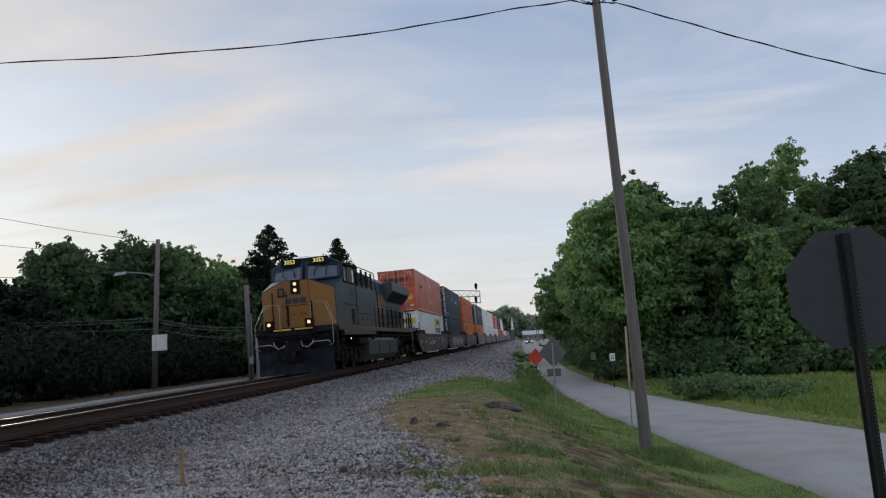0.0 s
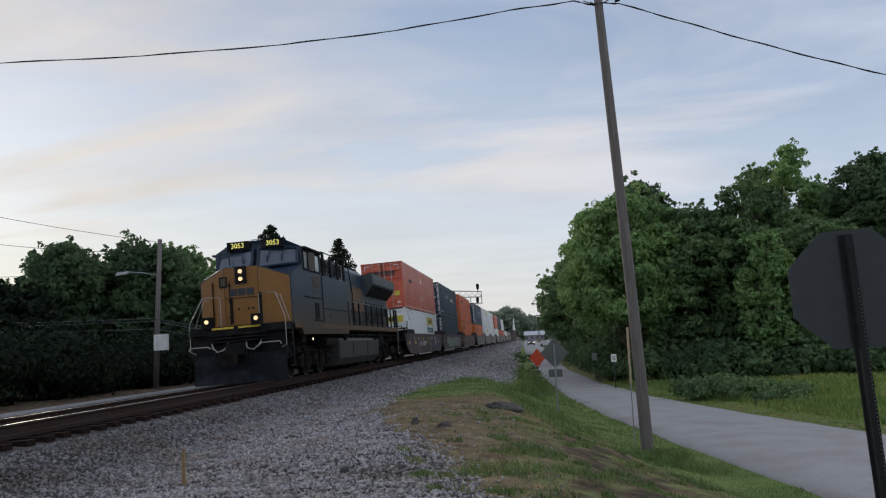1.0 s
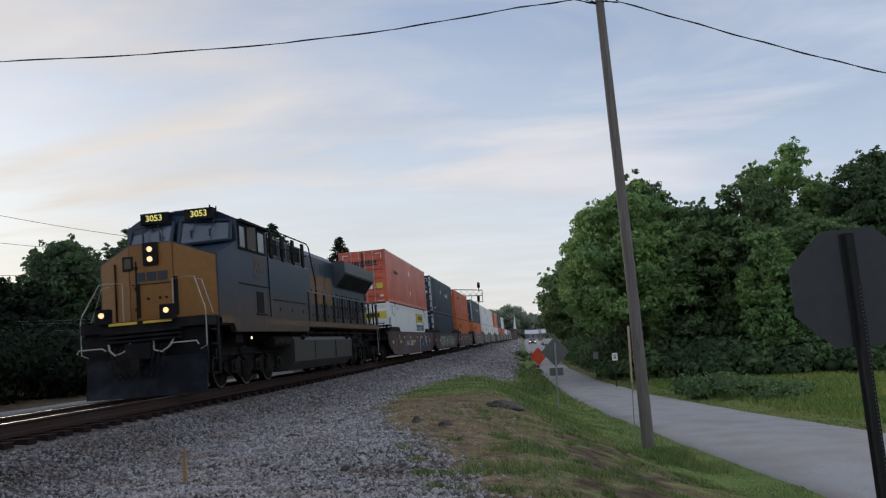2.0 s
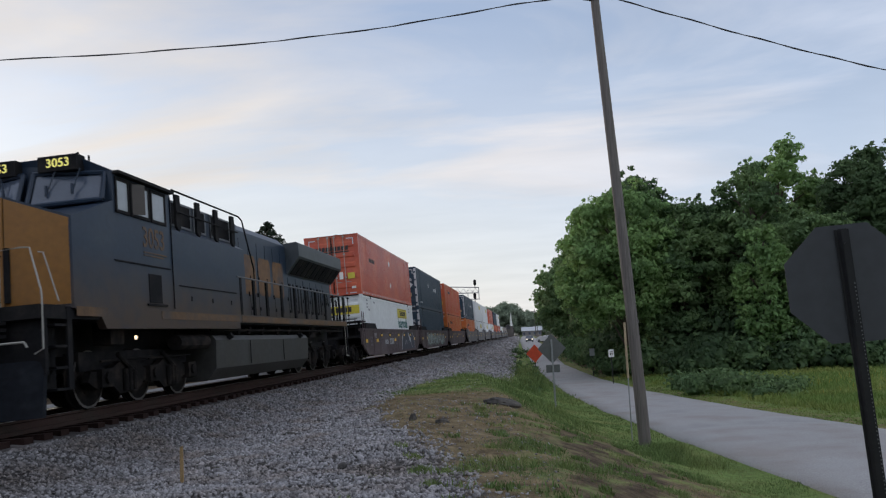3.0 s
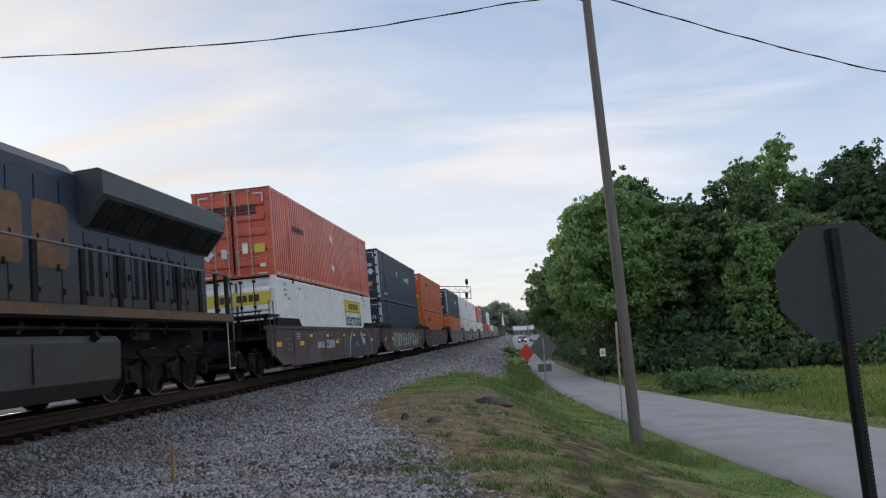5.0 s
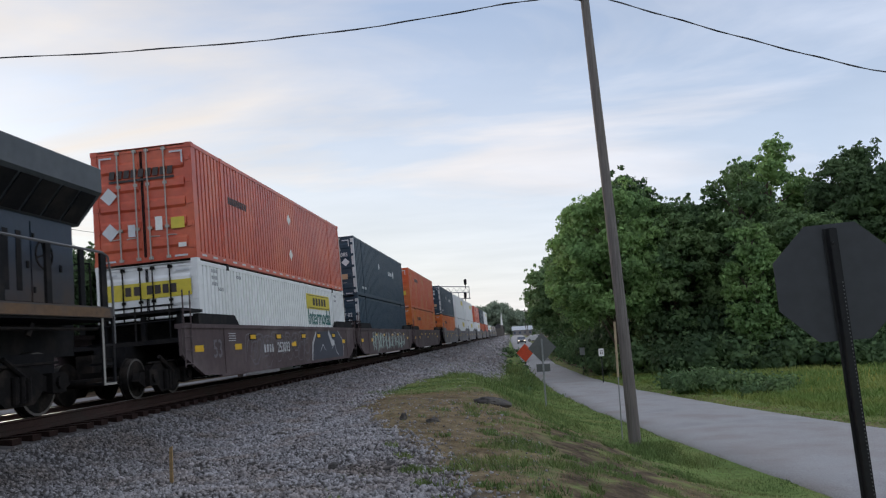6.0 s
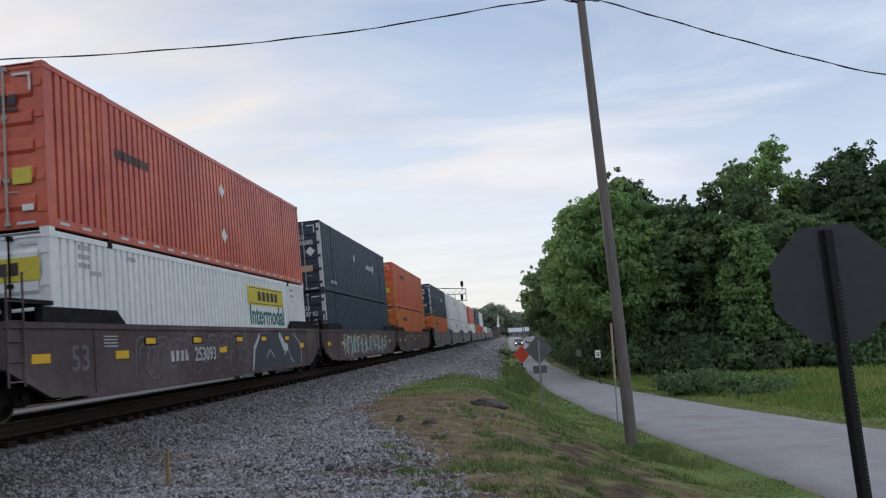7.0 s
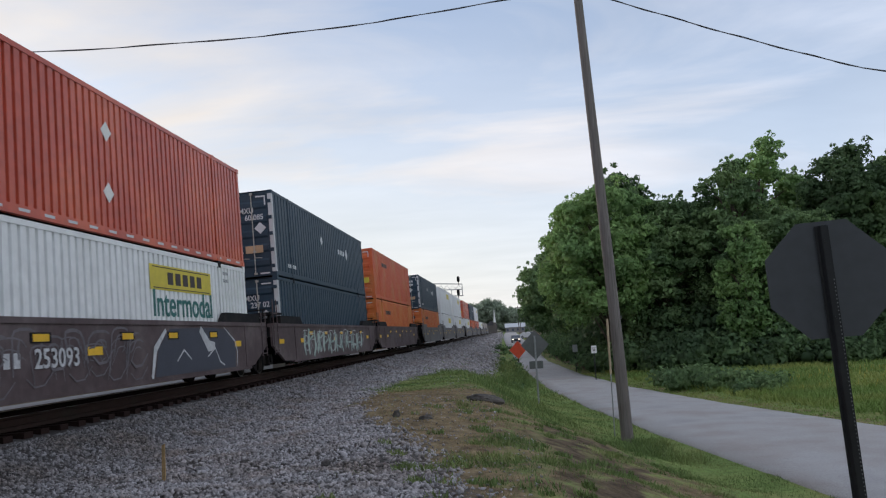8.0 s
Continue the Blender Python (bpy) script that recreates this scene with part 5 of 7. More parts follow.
    if marks == "red1":
        for x, z, r in ((-0.86, 4.98, 0.22), (-0.86, 4.08, 0.22)):
            bm = bmesh.new()
            hull(bm, [(x - r, -0.028, z), (x, -0.028, z - r), (x + r, -0.028, z), (x, -0.028, z + r)],
                 [(x - r, -0.022, z), (x, -0.022, z - r), (x + r, -0.022, z), (x, -0.022, z + r)])
            part("placard", bm, DIAMOND, c, "silver diamond placard holder")
        for x0, x1, za, zb, mm, lab in ((0.30, 0.48, 4.02, 4.36, WHITE, "white notice"), (0.70, 1.04, 4.02, 4.30, YPANEL, "yellow warning label"), (-0.40, -0.22, 3.92, 4.22, DIAMOND, "grey notice"), (0.86, 1.06, 3.55, 3.66, WHITE, "small white label")):
            bm = bmesh.new(); box(bm, x0, x1, -0.028, -0.022, za, zb); part("sticker", bm, mm, c, lab)
        bm = bmesh.new()                                     # company name as plain slanted blocks
        for k in range(9):
            x = -0.84 + 0.187 * k
            hull(bm, [(x, -0.030, 5.40), (x + 0.14, -0.030, 5.40), (x + 0.17, -0.030, 5.60), (x + 0.03, -0.030, 5.60)],
                 [(x, -0.020, 5.40), (x + 0.14, -0.020, 5.40), (x + 0.17, -0.020, 5.60), (x + 0.03, -0.020, 5.60)])
        box(bm, -0.84, 0.84, -0.030, -0.020, 5.30, 5.355)
        for k in range(9):
            y = 2.42 + 0.17 * k
            box(bm, 1.284, 1.29, y, y + 0.13, 4.97, 5.17)
        part("lettering_bar", bm, INK, c, "dark slanted bars of painted lettering")
        for z in (5.36, 4.12):
            bm = bmesh.new(); diamond(bm, 1.286, 8.35, z, 0.21, 0.205); part("placard", bm, WHITE, c, "white diamond placard")
        bm = bmesh.new()
        for k in range(22):
            y = 0.35 + 0.72 * k
            box(bm, 1.295, 1.299, y, y + 0.30, z0 + 0.06, z0 + 0.11)
        part("reflective_strip", bm, DIAMOND, c)
    elif marks == "white1":
        bm = bmesh.new(); box(bm, -1.08, 1.12, -0.030, -0.020, 2.36, 2.76)
        sp = part("sign_panel", bm, YPANEL, c, "yellow panel with dark bars of lettering")
        bm = bmesh.new()
        for x in (-0.55, -0.33, 0.0, 0.2, 0.4, 0.6):
            box(bm, x, x + 0.15, -0.036, -0.030, 2.46, 2.68)
        part("lettering_bar", bm, INK, sp)
        bm = bmesh.new(); box(bm, 1.284, 1.290, 9.95, 13.45, 2.30, 2.86)
        sp = part("sign_panel", bm, YPANEL, c, "yellow panel with dark bars of lettering")
        bm = bmesh.new()
        for k in range(5):
            y = 10.85 + 0.42 * k
            box(bm, 1.290, 1.296, y, y + 0.28, 2.44, 2.72)
        box(bm, 1.290, 1.296, 10.1, 13.3, 2.34, 2.36); box(bm, 1.290, 1.296, 10.1, 13.3, 2.80, 2.82)
        part("lettering_bar", bm, INK, sp)
        lettering("word", "Intermodal", 0.84, TEAL, c, SIDE(1.288, 11.75, 1.98), stretch=0.93)
        bm = bmesh.new()
        for y, z in ((0.9, 2.95), (0.9, 2.78), (0.9, 2.62), (1.3, 2.5), (2.7, 2.9), (14.4, 2.9), (14.4, 2.7)):
            for k in range(4):
                box(bm, 1.284, 1.288, y + 0.1 * k, y + 0.07 + 0.1 * k, z, z + 0.09)
        part("lettering_bar", bm, plain("grey_ink", (0.30, 0.31, 0.33)), c)
    elif colour == "navy":
        bm = bmesh.new()
        if i == 1:                                           # stencilled codes that can be read
            lettering("code", "MXU", 0.26, DIAMOND, c, FRONT(0.40, -0.024, z1 - 0.66), stretch=0.9)
            lettering("code", "60 085" if level else "237 02", 0.26, DIAMOND, c, FRONT(0.66, -0.024, z1 - 0.90), stretch=0.9)
        else:
            for z in (z1 - 0.62, z1 - 0.9):
                for k in range(6):
                    box(bm, -0.35 + 0.2 * k, -0.2 + 0.2 * k, -0.030, -0.020, z, z + 0.16)
        x, z, r = (0.85 if i == 1 else 0.55), z1 - 1.27, 0.2
        hull(bm, [(x - r, -0.030, z), (x, -0.030, z - r), (x + r, -0.030, z), (x, -0.030, z + r)],
             [(x - r, -0.022, z), (x, -0.022, z - r), (x + r, -0.022, z), (x, -0.022, z + r)])
        part("lettering_bar", bm, DIAMOND, c, "pale bars of stencilled codes and a placard")
        bm = bmesh.new(); box(bm, 0.3, 0.9, -0.030, -0.022, z1 - 2.1, z1 - 1.85); part("sticker", bm, plain("tan_label", (0.45, 0.30, 0.18)), c, "tan label")
        bm = bmesh.new()                                     # pale emblem and bars on the side
        ze = z0 + (1.75 if level else 0.75)
        diamond(bm, 1.29, 11.9, ze, 0.28, 0.26)
        for k in range(4):
            box(bm, 1.288, 1.294, 10.1 + 0.36 * k, 10.3 + 0.36 * k, ze - 0.12, ze + 0.10)
        diamond(bm, 1.29, 6.9, z0 + 1.9, 0.2, 0.2) if level else None
        for k in range(5):
            box(bm, 1.288, 1.294, 1.5 + 0.22 * k, 1.65 + 0.22 * k, z0 + 0.35, z0 + 0.48)
        part("lettering_bar", bm, DIAMOND, c, "pale emblem and bars on the side")
    elif colour in ("orange", "amber", "red"):
        bm = bmesh.new()
        for k in range(7):
            box(bm, 1.286, 1.292, 3.2 + 0.3 * k, 3.42 + 0.3 * k, z1 - 0.85, z1 - 0.60)
        for k in range(7):
            box(bm, -0.8 + 0.23 * k, -0.63 + 0.23 * k, -0.030, -0.020, z1 - 0.8, z1 - 0.58)
        part("lettering_bar", bm, INK, c, "dark bars of painted lettering")
        bm = bmesh.new(); box(bm, 0.62, 1.0, -0.030, -0.022, z0 + 0.9, z0 + 1.2); part("sticker", bm, YPANEL, c, "yellow warning label")
    elif colour == "white" and i > 1:
        bm = bmesh.new(); box(bm, 1.284, 1.290, 9.8, 13.2, z1 - 1.0, z1 - 0.4); part("sign_panel", bm, YPANEL, c, "yellow panel on the side")
    return c


LOADS = [("white", "white1", "red", "red1"), ("navy", "", "navy", ""), ("amber", "", "orange", ""), ("amber", "", "navy", ""),
         ("white", "", "white", ""), ("white", "", "white", ""), ("white", "", "red", ""), ("orange", "", "navy", ""),
         ("red", "", "white", ""), ("white", "", "", ""), ("dull", "", "", ""), ("dull", "", "", "")]
for i, (low, ml, top, mt) in enumerate(LOADS):
    make_well(i, i % 3 == 0, i % 3 == 2, CAR_BROWN if i in (0, 1, 2) else CAR_GREY, ("first", "second")[i] if i < 2 else "")
    make_box(i, 0, low, ml)
    if top:
        make_box(i, 1, top, mt)

# ---- trees ----
LEAVES = {}


def leaf_mat(name, base, second):
    m = mat(name, base, 0.6, var=0.5, fine=1.5, coarse=0.35, bump=0, second=second, mixlo=0.4, mixhi=0.6, spec=0.12, island=0.8)
    nt = m.node_tree
    p = nt.nodes["Principled BSDF"]
    out = nt.nodes["Material Output"]
    tr, mx = nt.nodes.new("ShaderNodeBsdfTranslucent"), nt.nodes.new("ShaderNodeMixShader")
    mx.inputs[0].default_value = 0.38                        # thin leaves let light through
    nt.links.new(p.inputs["Base Color"].links[0].from_socket, tr.inputs["Color"])
    nt.links.new(p.outputs[0], mx.inputs[1]); nt.links.new(tr.outputs[0], mx.inputs[2])
    nt.links.new(mx.outputs[0], out.inputs["Surface"])
    return m


def leaf_cloud(rng, lumps, per, size):
    """Small folded leaves scattered on and in a crown of lumps (centre, radii)."""
    C, NRM = [], []
    for c, r in lumps:
        n = max(12, int(per * (r[0] * r[1] + r[0] * r[2]) / 2))
        d = rng.normal(size=(n, 3))
        d /= np.linalg.norm(d, axis=1)[:, None]
        d[:, 2] = np.where(rng.random(n) < 0.6, np.abs(d[:, 2]), d[:, 2])       # thicker on top
        rad = 0.50 + 0.62 * rng.random(n) ** 0.55
        C.append(np.array(c) + d * np.array(r) * rad[:, None])
        NRM.append(d + rng.normal(scale=0.45, size=(n, 3)))
    C, NRM = np.concatenate(C), np.concatenate(NRM)
    NRM /= np.linalg.norm(NRM, axis=1)[:, None]
    a = np.cross(NRM, rng.normal(size=NRM.shape)); a /= np.linalg.norm(a, axis=1)[:, None] + 1e-9
    b = np.cross(NRM, a)
    s = size * 1.13 * (0.6 + 0.8 * rng.random(len(C)))[:, None]
    keep = np.arange(len(C)) % 4 != 3                        # a little thinner
    C, NRM, a, b, s = C[keep], NRM[keep], a[keep], b[keep], s[keep]
    v = np.stack([C - a * s, C - b * s * 0.55 + NRM * s * 0.15, C + a * s, C + b * s * 0.55 + NRM * s * 0.15], 1).reshape(-1, 3)
    f = np.arange(len(v)).reshape(-1, 4)
    return v, f


def cores(rng, lumps, size):
    """Dense inner masses of twigs and leaves, one uneven knob in each lump."""
    g = [-1, 0, 1]
    pts = [(x, y, z) for x in g for y in g for z in g if max(abs(x), abs(y), abs(z)) == 1]
    idx = {p: i for i, p in enumerate(pts)}
    quads = []
    for ax in range(3):
        for s in (-1, 1):
            for a in (-1, 0):
                for b in (-1, 0):
                    q = []
                    for da, db in ((0, 0), (1, 0), (1, 1), (0, 1)):
                        c = [0, 0, 0]
                        c[ax], c[(ax + 1) % 3], c[(ax + 2) % 3] = s, a + da, b + db
                        q.append(idx[tuple(c)])
                    quads.append(q if s > 0 else q[::-1])
    base = np.array(pts, float)
    base /= np.linalg.norm(base, axis=1)[:, None]
    V, F = [], []
    for k, (c, r) in enumerate(lumps):
        V.append(np.array(c) + base * np.array(r) * size * (1 + rng.normal(scale=0.16, size=(26, 1))))
        F.append(np.array(quads) + 26 * k)
    return np.concatenate(V), np.concatenate(F)


def crown_lumps(rng, h, w, base, n, shape):
    """Clumps of a crown: pointed crowns scatter them round the stem, round ones carry them on well-spaced boughs."""
    out = []
    if shape == "cone":
        for i in range(n):
            t = (i + rng.random()) / n
            rr = w * (1 - t) ** 0.85 + 0.08
            k = 0.10 * rr + 0.13
            a = rng.random() * 2 * math.pi
            d = rr * (0.25 + 0.95 * rng.random() ** 0.7)
            out.append(((d * math.cos(a), d * math.sin(a), base + (h - base) * t - k * 0.4), (k * 1.3, k * 1.3, k * (0.5 + 0.6 * rng.random()))))
        return out, []
    half = (h - base) / 2
    boughs = []
    for i in range(n):                                       # each new bough takes the emptiest of several places
        best = None
        for trial in range(9):
            d = rng.normal(size=3)
            d /= np.linalg.norm(d)
            if d[2] < -0.75:
                continue
            k = 0.66 + 0.16 * rng.random() if i % 4 else 0.30
            wide = w * (1.0 - 0.04 * max(0.0, d[2]))
            p = np.array([d[0] * wide * k, d[1] * wide * k, base + half + d[2] * half * (k + 0.04)])
            gap = min([np.linalg.norm(p - q) for q, r in boughs], default=9.9)
            if best is None or gap > best[0]:
                best = (gap, p)
        R = w * (0.27 + 0.13 * rng.random())
        boughs.append((best[1], R))
    axis = np.array([0.0, 0.0, base + half * 0.8])
    for i, (p, R) in enumerate(boughs):
        if i % 4 == 0:
            continue                                         # inner boughs stay plain
        away = p - axis
        away = away / (np.linalg.norm(away) + 1e-6) + np.array([0, 0, 0.35])
        for j in range(17):
            d = rng.normal(size=3)
            d = d / np.linalg.norm(d) + 0.40 * away
            d /= np.linalg.norm(d)
            k = R * (0.24 + 0.20 * rng.random())
            c = p + d * R * (0.62 + 0.36 * rng.random()) * np.array([1, 1, 0.8])
            out.append((tuple(c), (k * 1.15, k * 1.15, k * 0.72)))
        for j in range(5):                                   # twigs that stand out of the bough
            d = rng.normal(size=3) + 1.1 * away
            d /= np.linalg.norm(d)
            k = R * (0.09 + 0.10 * rng.random())
            out.append((tuple(p + d * R * (1.05 + 0.32 * rng.random())), (k, k, k * 1.2)))
    return out, [(tuple(p), (R * 0.95, R * 0.95, R * 0.8)) for p, R in boughs]


def make_tree(rng, x, y, h, w, material, label, name="tree", shape="round", base=None, n=70, per=180, size=0.16, group="", bare=0.0):
    z = float(ground_z(x, y))
    t = thing(name, label, "tree", pose(x, y, z), group)
    bark = mat("bark", (0.09, 0.07, 0.055), 0.95, var=0.4, fine=18, coarse=2, bump=0.8)
    base = h * 0.18 if base is None else base
    lumps, boughs = crown_lumps(rng, h, w, base, n, shape)
    bm = bmesh.new()
    lean = rng.normal(scale=0.03 * h, size=2)
    rod(bm, [(0, 0, -0.2), (lean[0] * 0.3, lean[1] * 0.3, h * 0.35), (lean[0], lean[1], h * 0.9)], 0.022 * h, 8, 0.05)
    for c, r in (boughs or lumps[::9]):
        k = min(0.85, max(0.12, c[2] / h - 0.18))
        p0 = Vector((lean[0] * k, lean[1] * k, h * k))
        p1 = Vector(c)
        rod(bm, [p0, p0.lerp(p1, 0.5) + Vector((0, 0, 0.05 * h)), p1], 0.007 * h, 5, 0.015)
    part("trunk", bm, bark, t)
    v, f = leaf_cloud(rng, lumps, per, size)
    if shape == "round":
        v2, f2 = leaf_cloud(rng, boughs, per * 0.30, size * 1.35)
        v, f = np.concatenate([v, v2]), np.concatenate([f, f2 + len(v)])
        v2, f2 = cores(rng, boughs, 0.46)
        v, f = np.concatenate([v, v2]), np.concatenate([f, f2 + len(v)])
    cr = new("crown", mesh_arrays("crown", v, f, material))
    cr.parent = t
    return t

# ---- woods ----
rng = np.random.default_rng(11)
G_DARK = leaf_mat("dark_leaves", (0.070, 0.118, 0.060), (0.104, 0.162, 0.076))
G_MID = leaf_mat("mid_leaves", (0.120, 0.198, 0.094), (0.172, 0.256, 0.110))
G_LIGHT = leaf_mat("light_leaves", (0.180, 0.300, 0.118), (0.235, 0.360, 0.135))
# cedar tone, also used to paint shade into other plants behind the track
G_CEDAR_SHADE = leaf_mat("cedar_shade_leaves", (0.014, 0.024, 0.015), (0.021, 0.033, 0.018))
# paled base colour stands for the haze in front of distant leaves
G_FAR_HAZE = leaf_mat("far_haze_leaves", (0.25, 0.31, 0.23), (0.30, 0.36, 0.27))

# edge of the wood across the road: x, y, height, half width, leaves, words
WOOD_R = (
    (15.9, 60, 14.0, 4.4, G_LIGHT, "broad maple tree in fresh light green leaf"),
    (18.0, 67, 16.0, 3.9, G_DARK, "tall dark green tree behind a maple"),
    (17.0, 82, 14.0, 4.6, G_MID, "leafy green roadside tree overhanging the lane"),
    (15.0, 104, 13.0, 4.8, G_MID, "leafy green roadside tree overhanging the lane"),
    (14.4, 125, 12.5, 4.2, G_MID, "dark green tree beside the far lane"),
    (20.4, 60, 12.6, 3.6, G_MID, "leafy tree at the wood edge"),
    (22.6, 72, 12.0, 4.0, G_DARK, "dark green tree deep in the wood"),
    (23.0, 65, 12.8, 3.6, G_DARK, "dark green tree deep in the wood"),
    (24.9, 59, 15.2, 2.9, G_MID, "tall leafy tree at the wood edge"),
    (24.3, 54, 10.0, 1.9, G_LIGHT, "small tree hung with light green vines"),
    (28.6, 63, 17.2, 3.7, G_LIGHT, "tall tree with a light green crown"),
    (28.2, 56, 11.0, 3.6, G_MID, "leafy tree at the wood edge"),
    (32.6, 58, 15.0, 4.0, G_DARK, "tall dark green tree in the wood edge"),
    (37.0, 57, 15.0, 4.2, G_MID, "leafy tree at the wood edge"),
    (42.5, 55, 13.5, 4.4, G_DARK, "dark green tree in the wood edge"),
    (34.5, 72, 15.0, 4.5, G_DARK, "dark green tree deep in the wood"),
    (48.0, 52, 13.0, 4.4, G_MID, "leafy tree at the wood edge"),
)
for x, y, h, w, m, words in WOOD_R:
    near = y < 65
    make_tree(rng, x, y, h, w, m, words, base=h * (0.14 if x < 18.5 else 0.02), n=(46 if h > 13.5 else 36) if near else 36, per=310 if near else 150, size=0.125 if near else 0.19, group="wood across the road")

# trees behind the track; the three nearest have shade painted into their leaves
WOOD_L = (
    (-26.5, 46, 5.0, 3.0, G_MID), (-22.4, 51, 9.3, 3.0, G_MID), (-18.6, 53, 9.5, 3.6, G_DARK), (-15.2, 50, 8.8, 3.0, G_DARK),
    (-13.6, 56, 8.3, 2.6, G_LIGHT), (-12.2, 60, 8.0, 2.4, G_MID), (-11.4, 52, 7.0, 2.4, G_DARK), (-31.0, 42, 4.0, 3.2, G_DARK),
    (-9.2, 70, 8.4, 2.6, G_DARK), (-9.6, 84, 8.8, 3.0, G_MID), (-10.5, 100, 9.0, 3.4, G_DARK), (-11, 122, 9.5, 3.6, G_MID),
    (-20.5, 48, 9.0, 3.0, G_DARK), (-24.5, 48, 6.5, 2.6, G_DARK), (-16.8, 56, 9.8, 3.2, G_MID), (-28.6, 44, 4.2, 3.0, G_DARK), (-18.5, 40, 5.6, 2.4, G_CEDAR_SHADE), (-15.5, 33, 4.2, 2.2, G_CEDAR_SHADE), (-14.5, 25, 3.6, 2.2, G_CEDAR_SHADE),
)
for x, y, h, w, m in WOOD_L:
    make_tree(rng, x, y, h, w, m, "dense leafy tree behind the railway track", base=h * 0.02, n=46, per=170, size=0.14, group="trees behind the track")
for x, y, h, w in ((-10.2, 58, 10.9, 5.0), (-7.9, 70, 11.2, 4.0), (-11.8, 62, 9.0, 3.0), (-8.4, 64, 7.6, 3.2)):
    make_tree(rng, x, y, h, w, G_CEDAR_SHADE, "dark pointed cedar tree behind the track", "cedar_tree", "cone", base=0.3, n=560, per=380, size=0.10, group="cedars")


def make_bush(x, y, h, w, m, words, name="bush", per=190, size=0.10, n=14):
    b = thing(name, words, "bush", pose(x, y, float(ground_z(x, y)) - 0.05), "bushes")
    lumps = []
    for k in range(n):
        a, d = rng.random() * 6.283, w * math.sqrt(rng.random())
        k2 = (0.30 + 0.25 * rng.random()) * h
        lumps.append(((d * math.cos(a), d * math.sin(a) * 0.7, h * (0.25 + 0.5 * rng.random()) * (1 - 0.5 * d / w)), (k2 * 1.2, k2 * 1.2, k2)))
    v, f = leaf_cloud(rng, lumps, per * 0.62, size * 1.25)
    v2, f2 = cores(rng, lumps, 0.42)
    v, f = np.concatenate([v, v2]), np.concatenate([f, f2 + len(v)])
    c = new("foliage", mesh_arrays("foliage", v, f, m)); c.parent = b
    bm = bmesh.new()
    for k in range(5):
        c0 = lumps[k][0]
        rod(bm, [(0, 0, 0), (c0[0] * 0.6, c0[1] * 0.6, c0[2] * 0.6), c0], 0.03, 5, 0.008)
    part("stem", bm, mat("bark", (0.09, 0.07, 0.055)), b)


# undergrowth along the foot of the wood
x = 16.6
while x < 50:
    yy = float(np.interp(x, [15.4, 17, 20, 26, 50], [70, 61, 55, 53, 49])) + rng.normal(scale=0.8)
    h = 1.9 + 1.6 * rng.random()
    make_bush(x, yy, h, 1.7 + rng.random() * 0.8, (G_DARK, G_MID, G_DARK)[int(rng.random() * 3)], "dense dark undergrowth bush at the foot of the wood", per=120, size=0.12, n=16)
    make_bush(x + 0.7, yy + 5.5, 4.2 + 1.2 * rng.random(), 2.1, G_DARK, "tall dark thicket inside the wood", per=60, size=0.2, n=14)
    x += 1.5 + rng.random() * 0.9
for x, y, h, w in ((17.6, 41.5, 1.2, 0.9), (17.4, 39.8, 1.3, 1.1), (18.2, 38.2, 1.25, 1.2), (19.2, 38.0, 1.0, 1.0), (17.2, 43.8, 1.2, 1.0), (20.4, 38.4, 0.9, 1.0), (19.2, 35.8, 0.9, 0.9), (18.2, 42.0, 1.3, 1.1)):
    make_bush(x, y, h, w, G_MID, "low green bush in the meadow beside the road", per=320, size=0.07, n=14)
for x, y, h, w in ((8.9, 42, 0.35, 0.6), (8.5, 62, 0.4, 1.0), (8.2, 72, 0.45, 1.1), (8.5, 54, 0.3, 0.9), (7.6, 88, 0.6, 1.2), (7.2, 104, 1.0, 1.3), (8.6, 47, 0.25, 0.7)):
    make_bush(x, y, h, w, G_MID, "green weeds on the bank between track and road", "weed_bush", per=200, size=0.08, n=10)

for x, y, h, w in ((16.9, 58, 2.4, 1.2), (16.8, 63, 2.6, 1.2), (16.6, 68, 2.6, 1.3), (16.4, 74, 2.8, 1.3), (16.2, 81, 3.0, 1.4), (15.9, 90, 3.2, 1.5), (15.6, 100, 3.4, 1.6), (15.4, 112, 3.6, 1.7), (17.8, 71, 3.4, 1.5)):
    make_bush(x, y, h, w, G_MID, "leafy undergrowth beside the lane under the trees", per=130, size=0.11, n=16)

# undergrowth behind the track, its shade put into the leaf colour
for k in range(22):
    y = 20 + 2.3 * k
    make_bush(-11.6 - 0.8 * rng.random() - 0.06 * max(0, 40 - y), y, 2.2 + 1.5 * rng.random(), 1.7, G_CEDAR_SHADE, "undergrowth behind the railway track with shade in its leaf colour", per=170, size=0.09, n=14)

# woods far down the line, too far to count; haze is in their leaf colour
lumps = []
for x, y, h in ((-14, 330, 15), (-12, 370, 15), (-11, 440, 20), (2, 440, 19), (-4, 445, 23), (9, 450, 15), (16, 430, 13), (22, 380, 14), (-20, 300, 13), (28, 330, 14), (-12, 250, 11), (-14, 200, 10), (-13, 160, 10), (18, 165, 11), (20, 210, 12), (24, 260, 13)):
    for k in range(40):
        a, d = rng.random() * 6.283, 5.0 * math.sqrt(rng.random())
        big = 1.6 if y > 400 else 1.0
        lumps.append(((x + d * math.cos(a), y + d * math.sin(a), -1 + h * (0.1 + 0.82 * rng.random() ** 0.8) * (1 - 0.05 * d)), (1.7 * big, 1.7 * big, 1.5 * big)))
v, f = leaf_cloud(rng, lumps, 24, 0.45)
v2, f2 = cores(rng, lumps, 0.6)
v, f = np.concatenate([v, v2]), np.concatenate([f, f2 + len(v)])
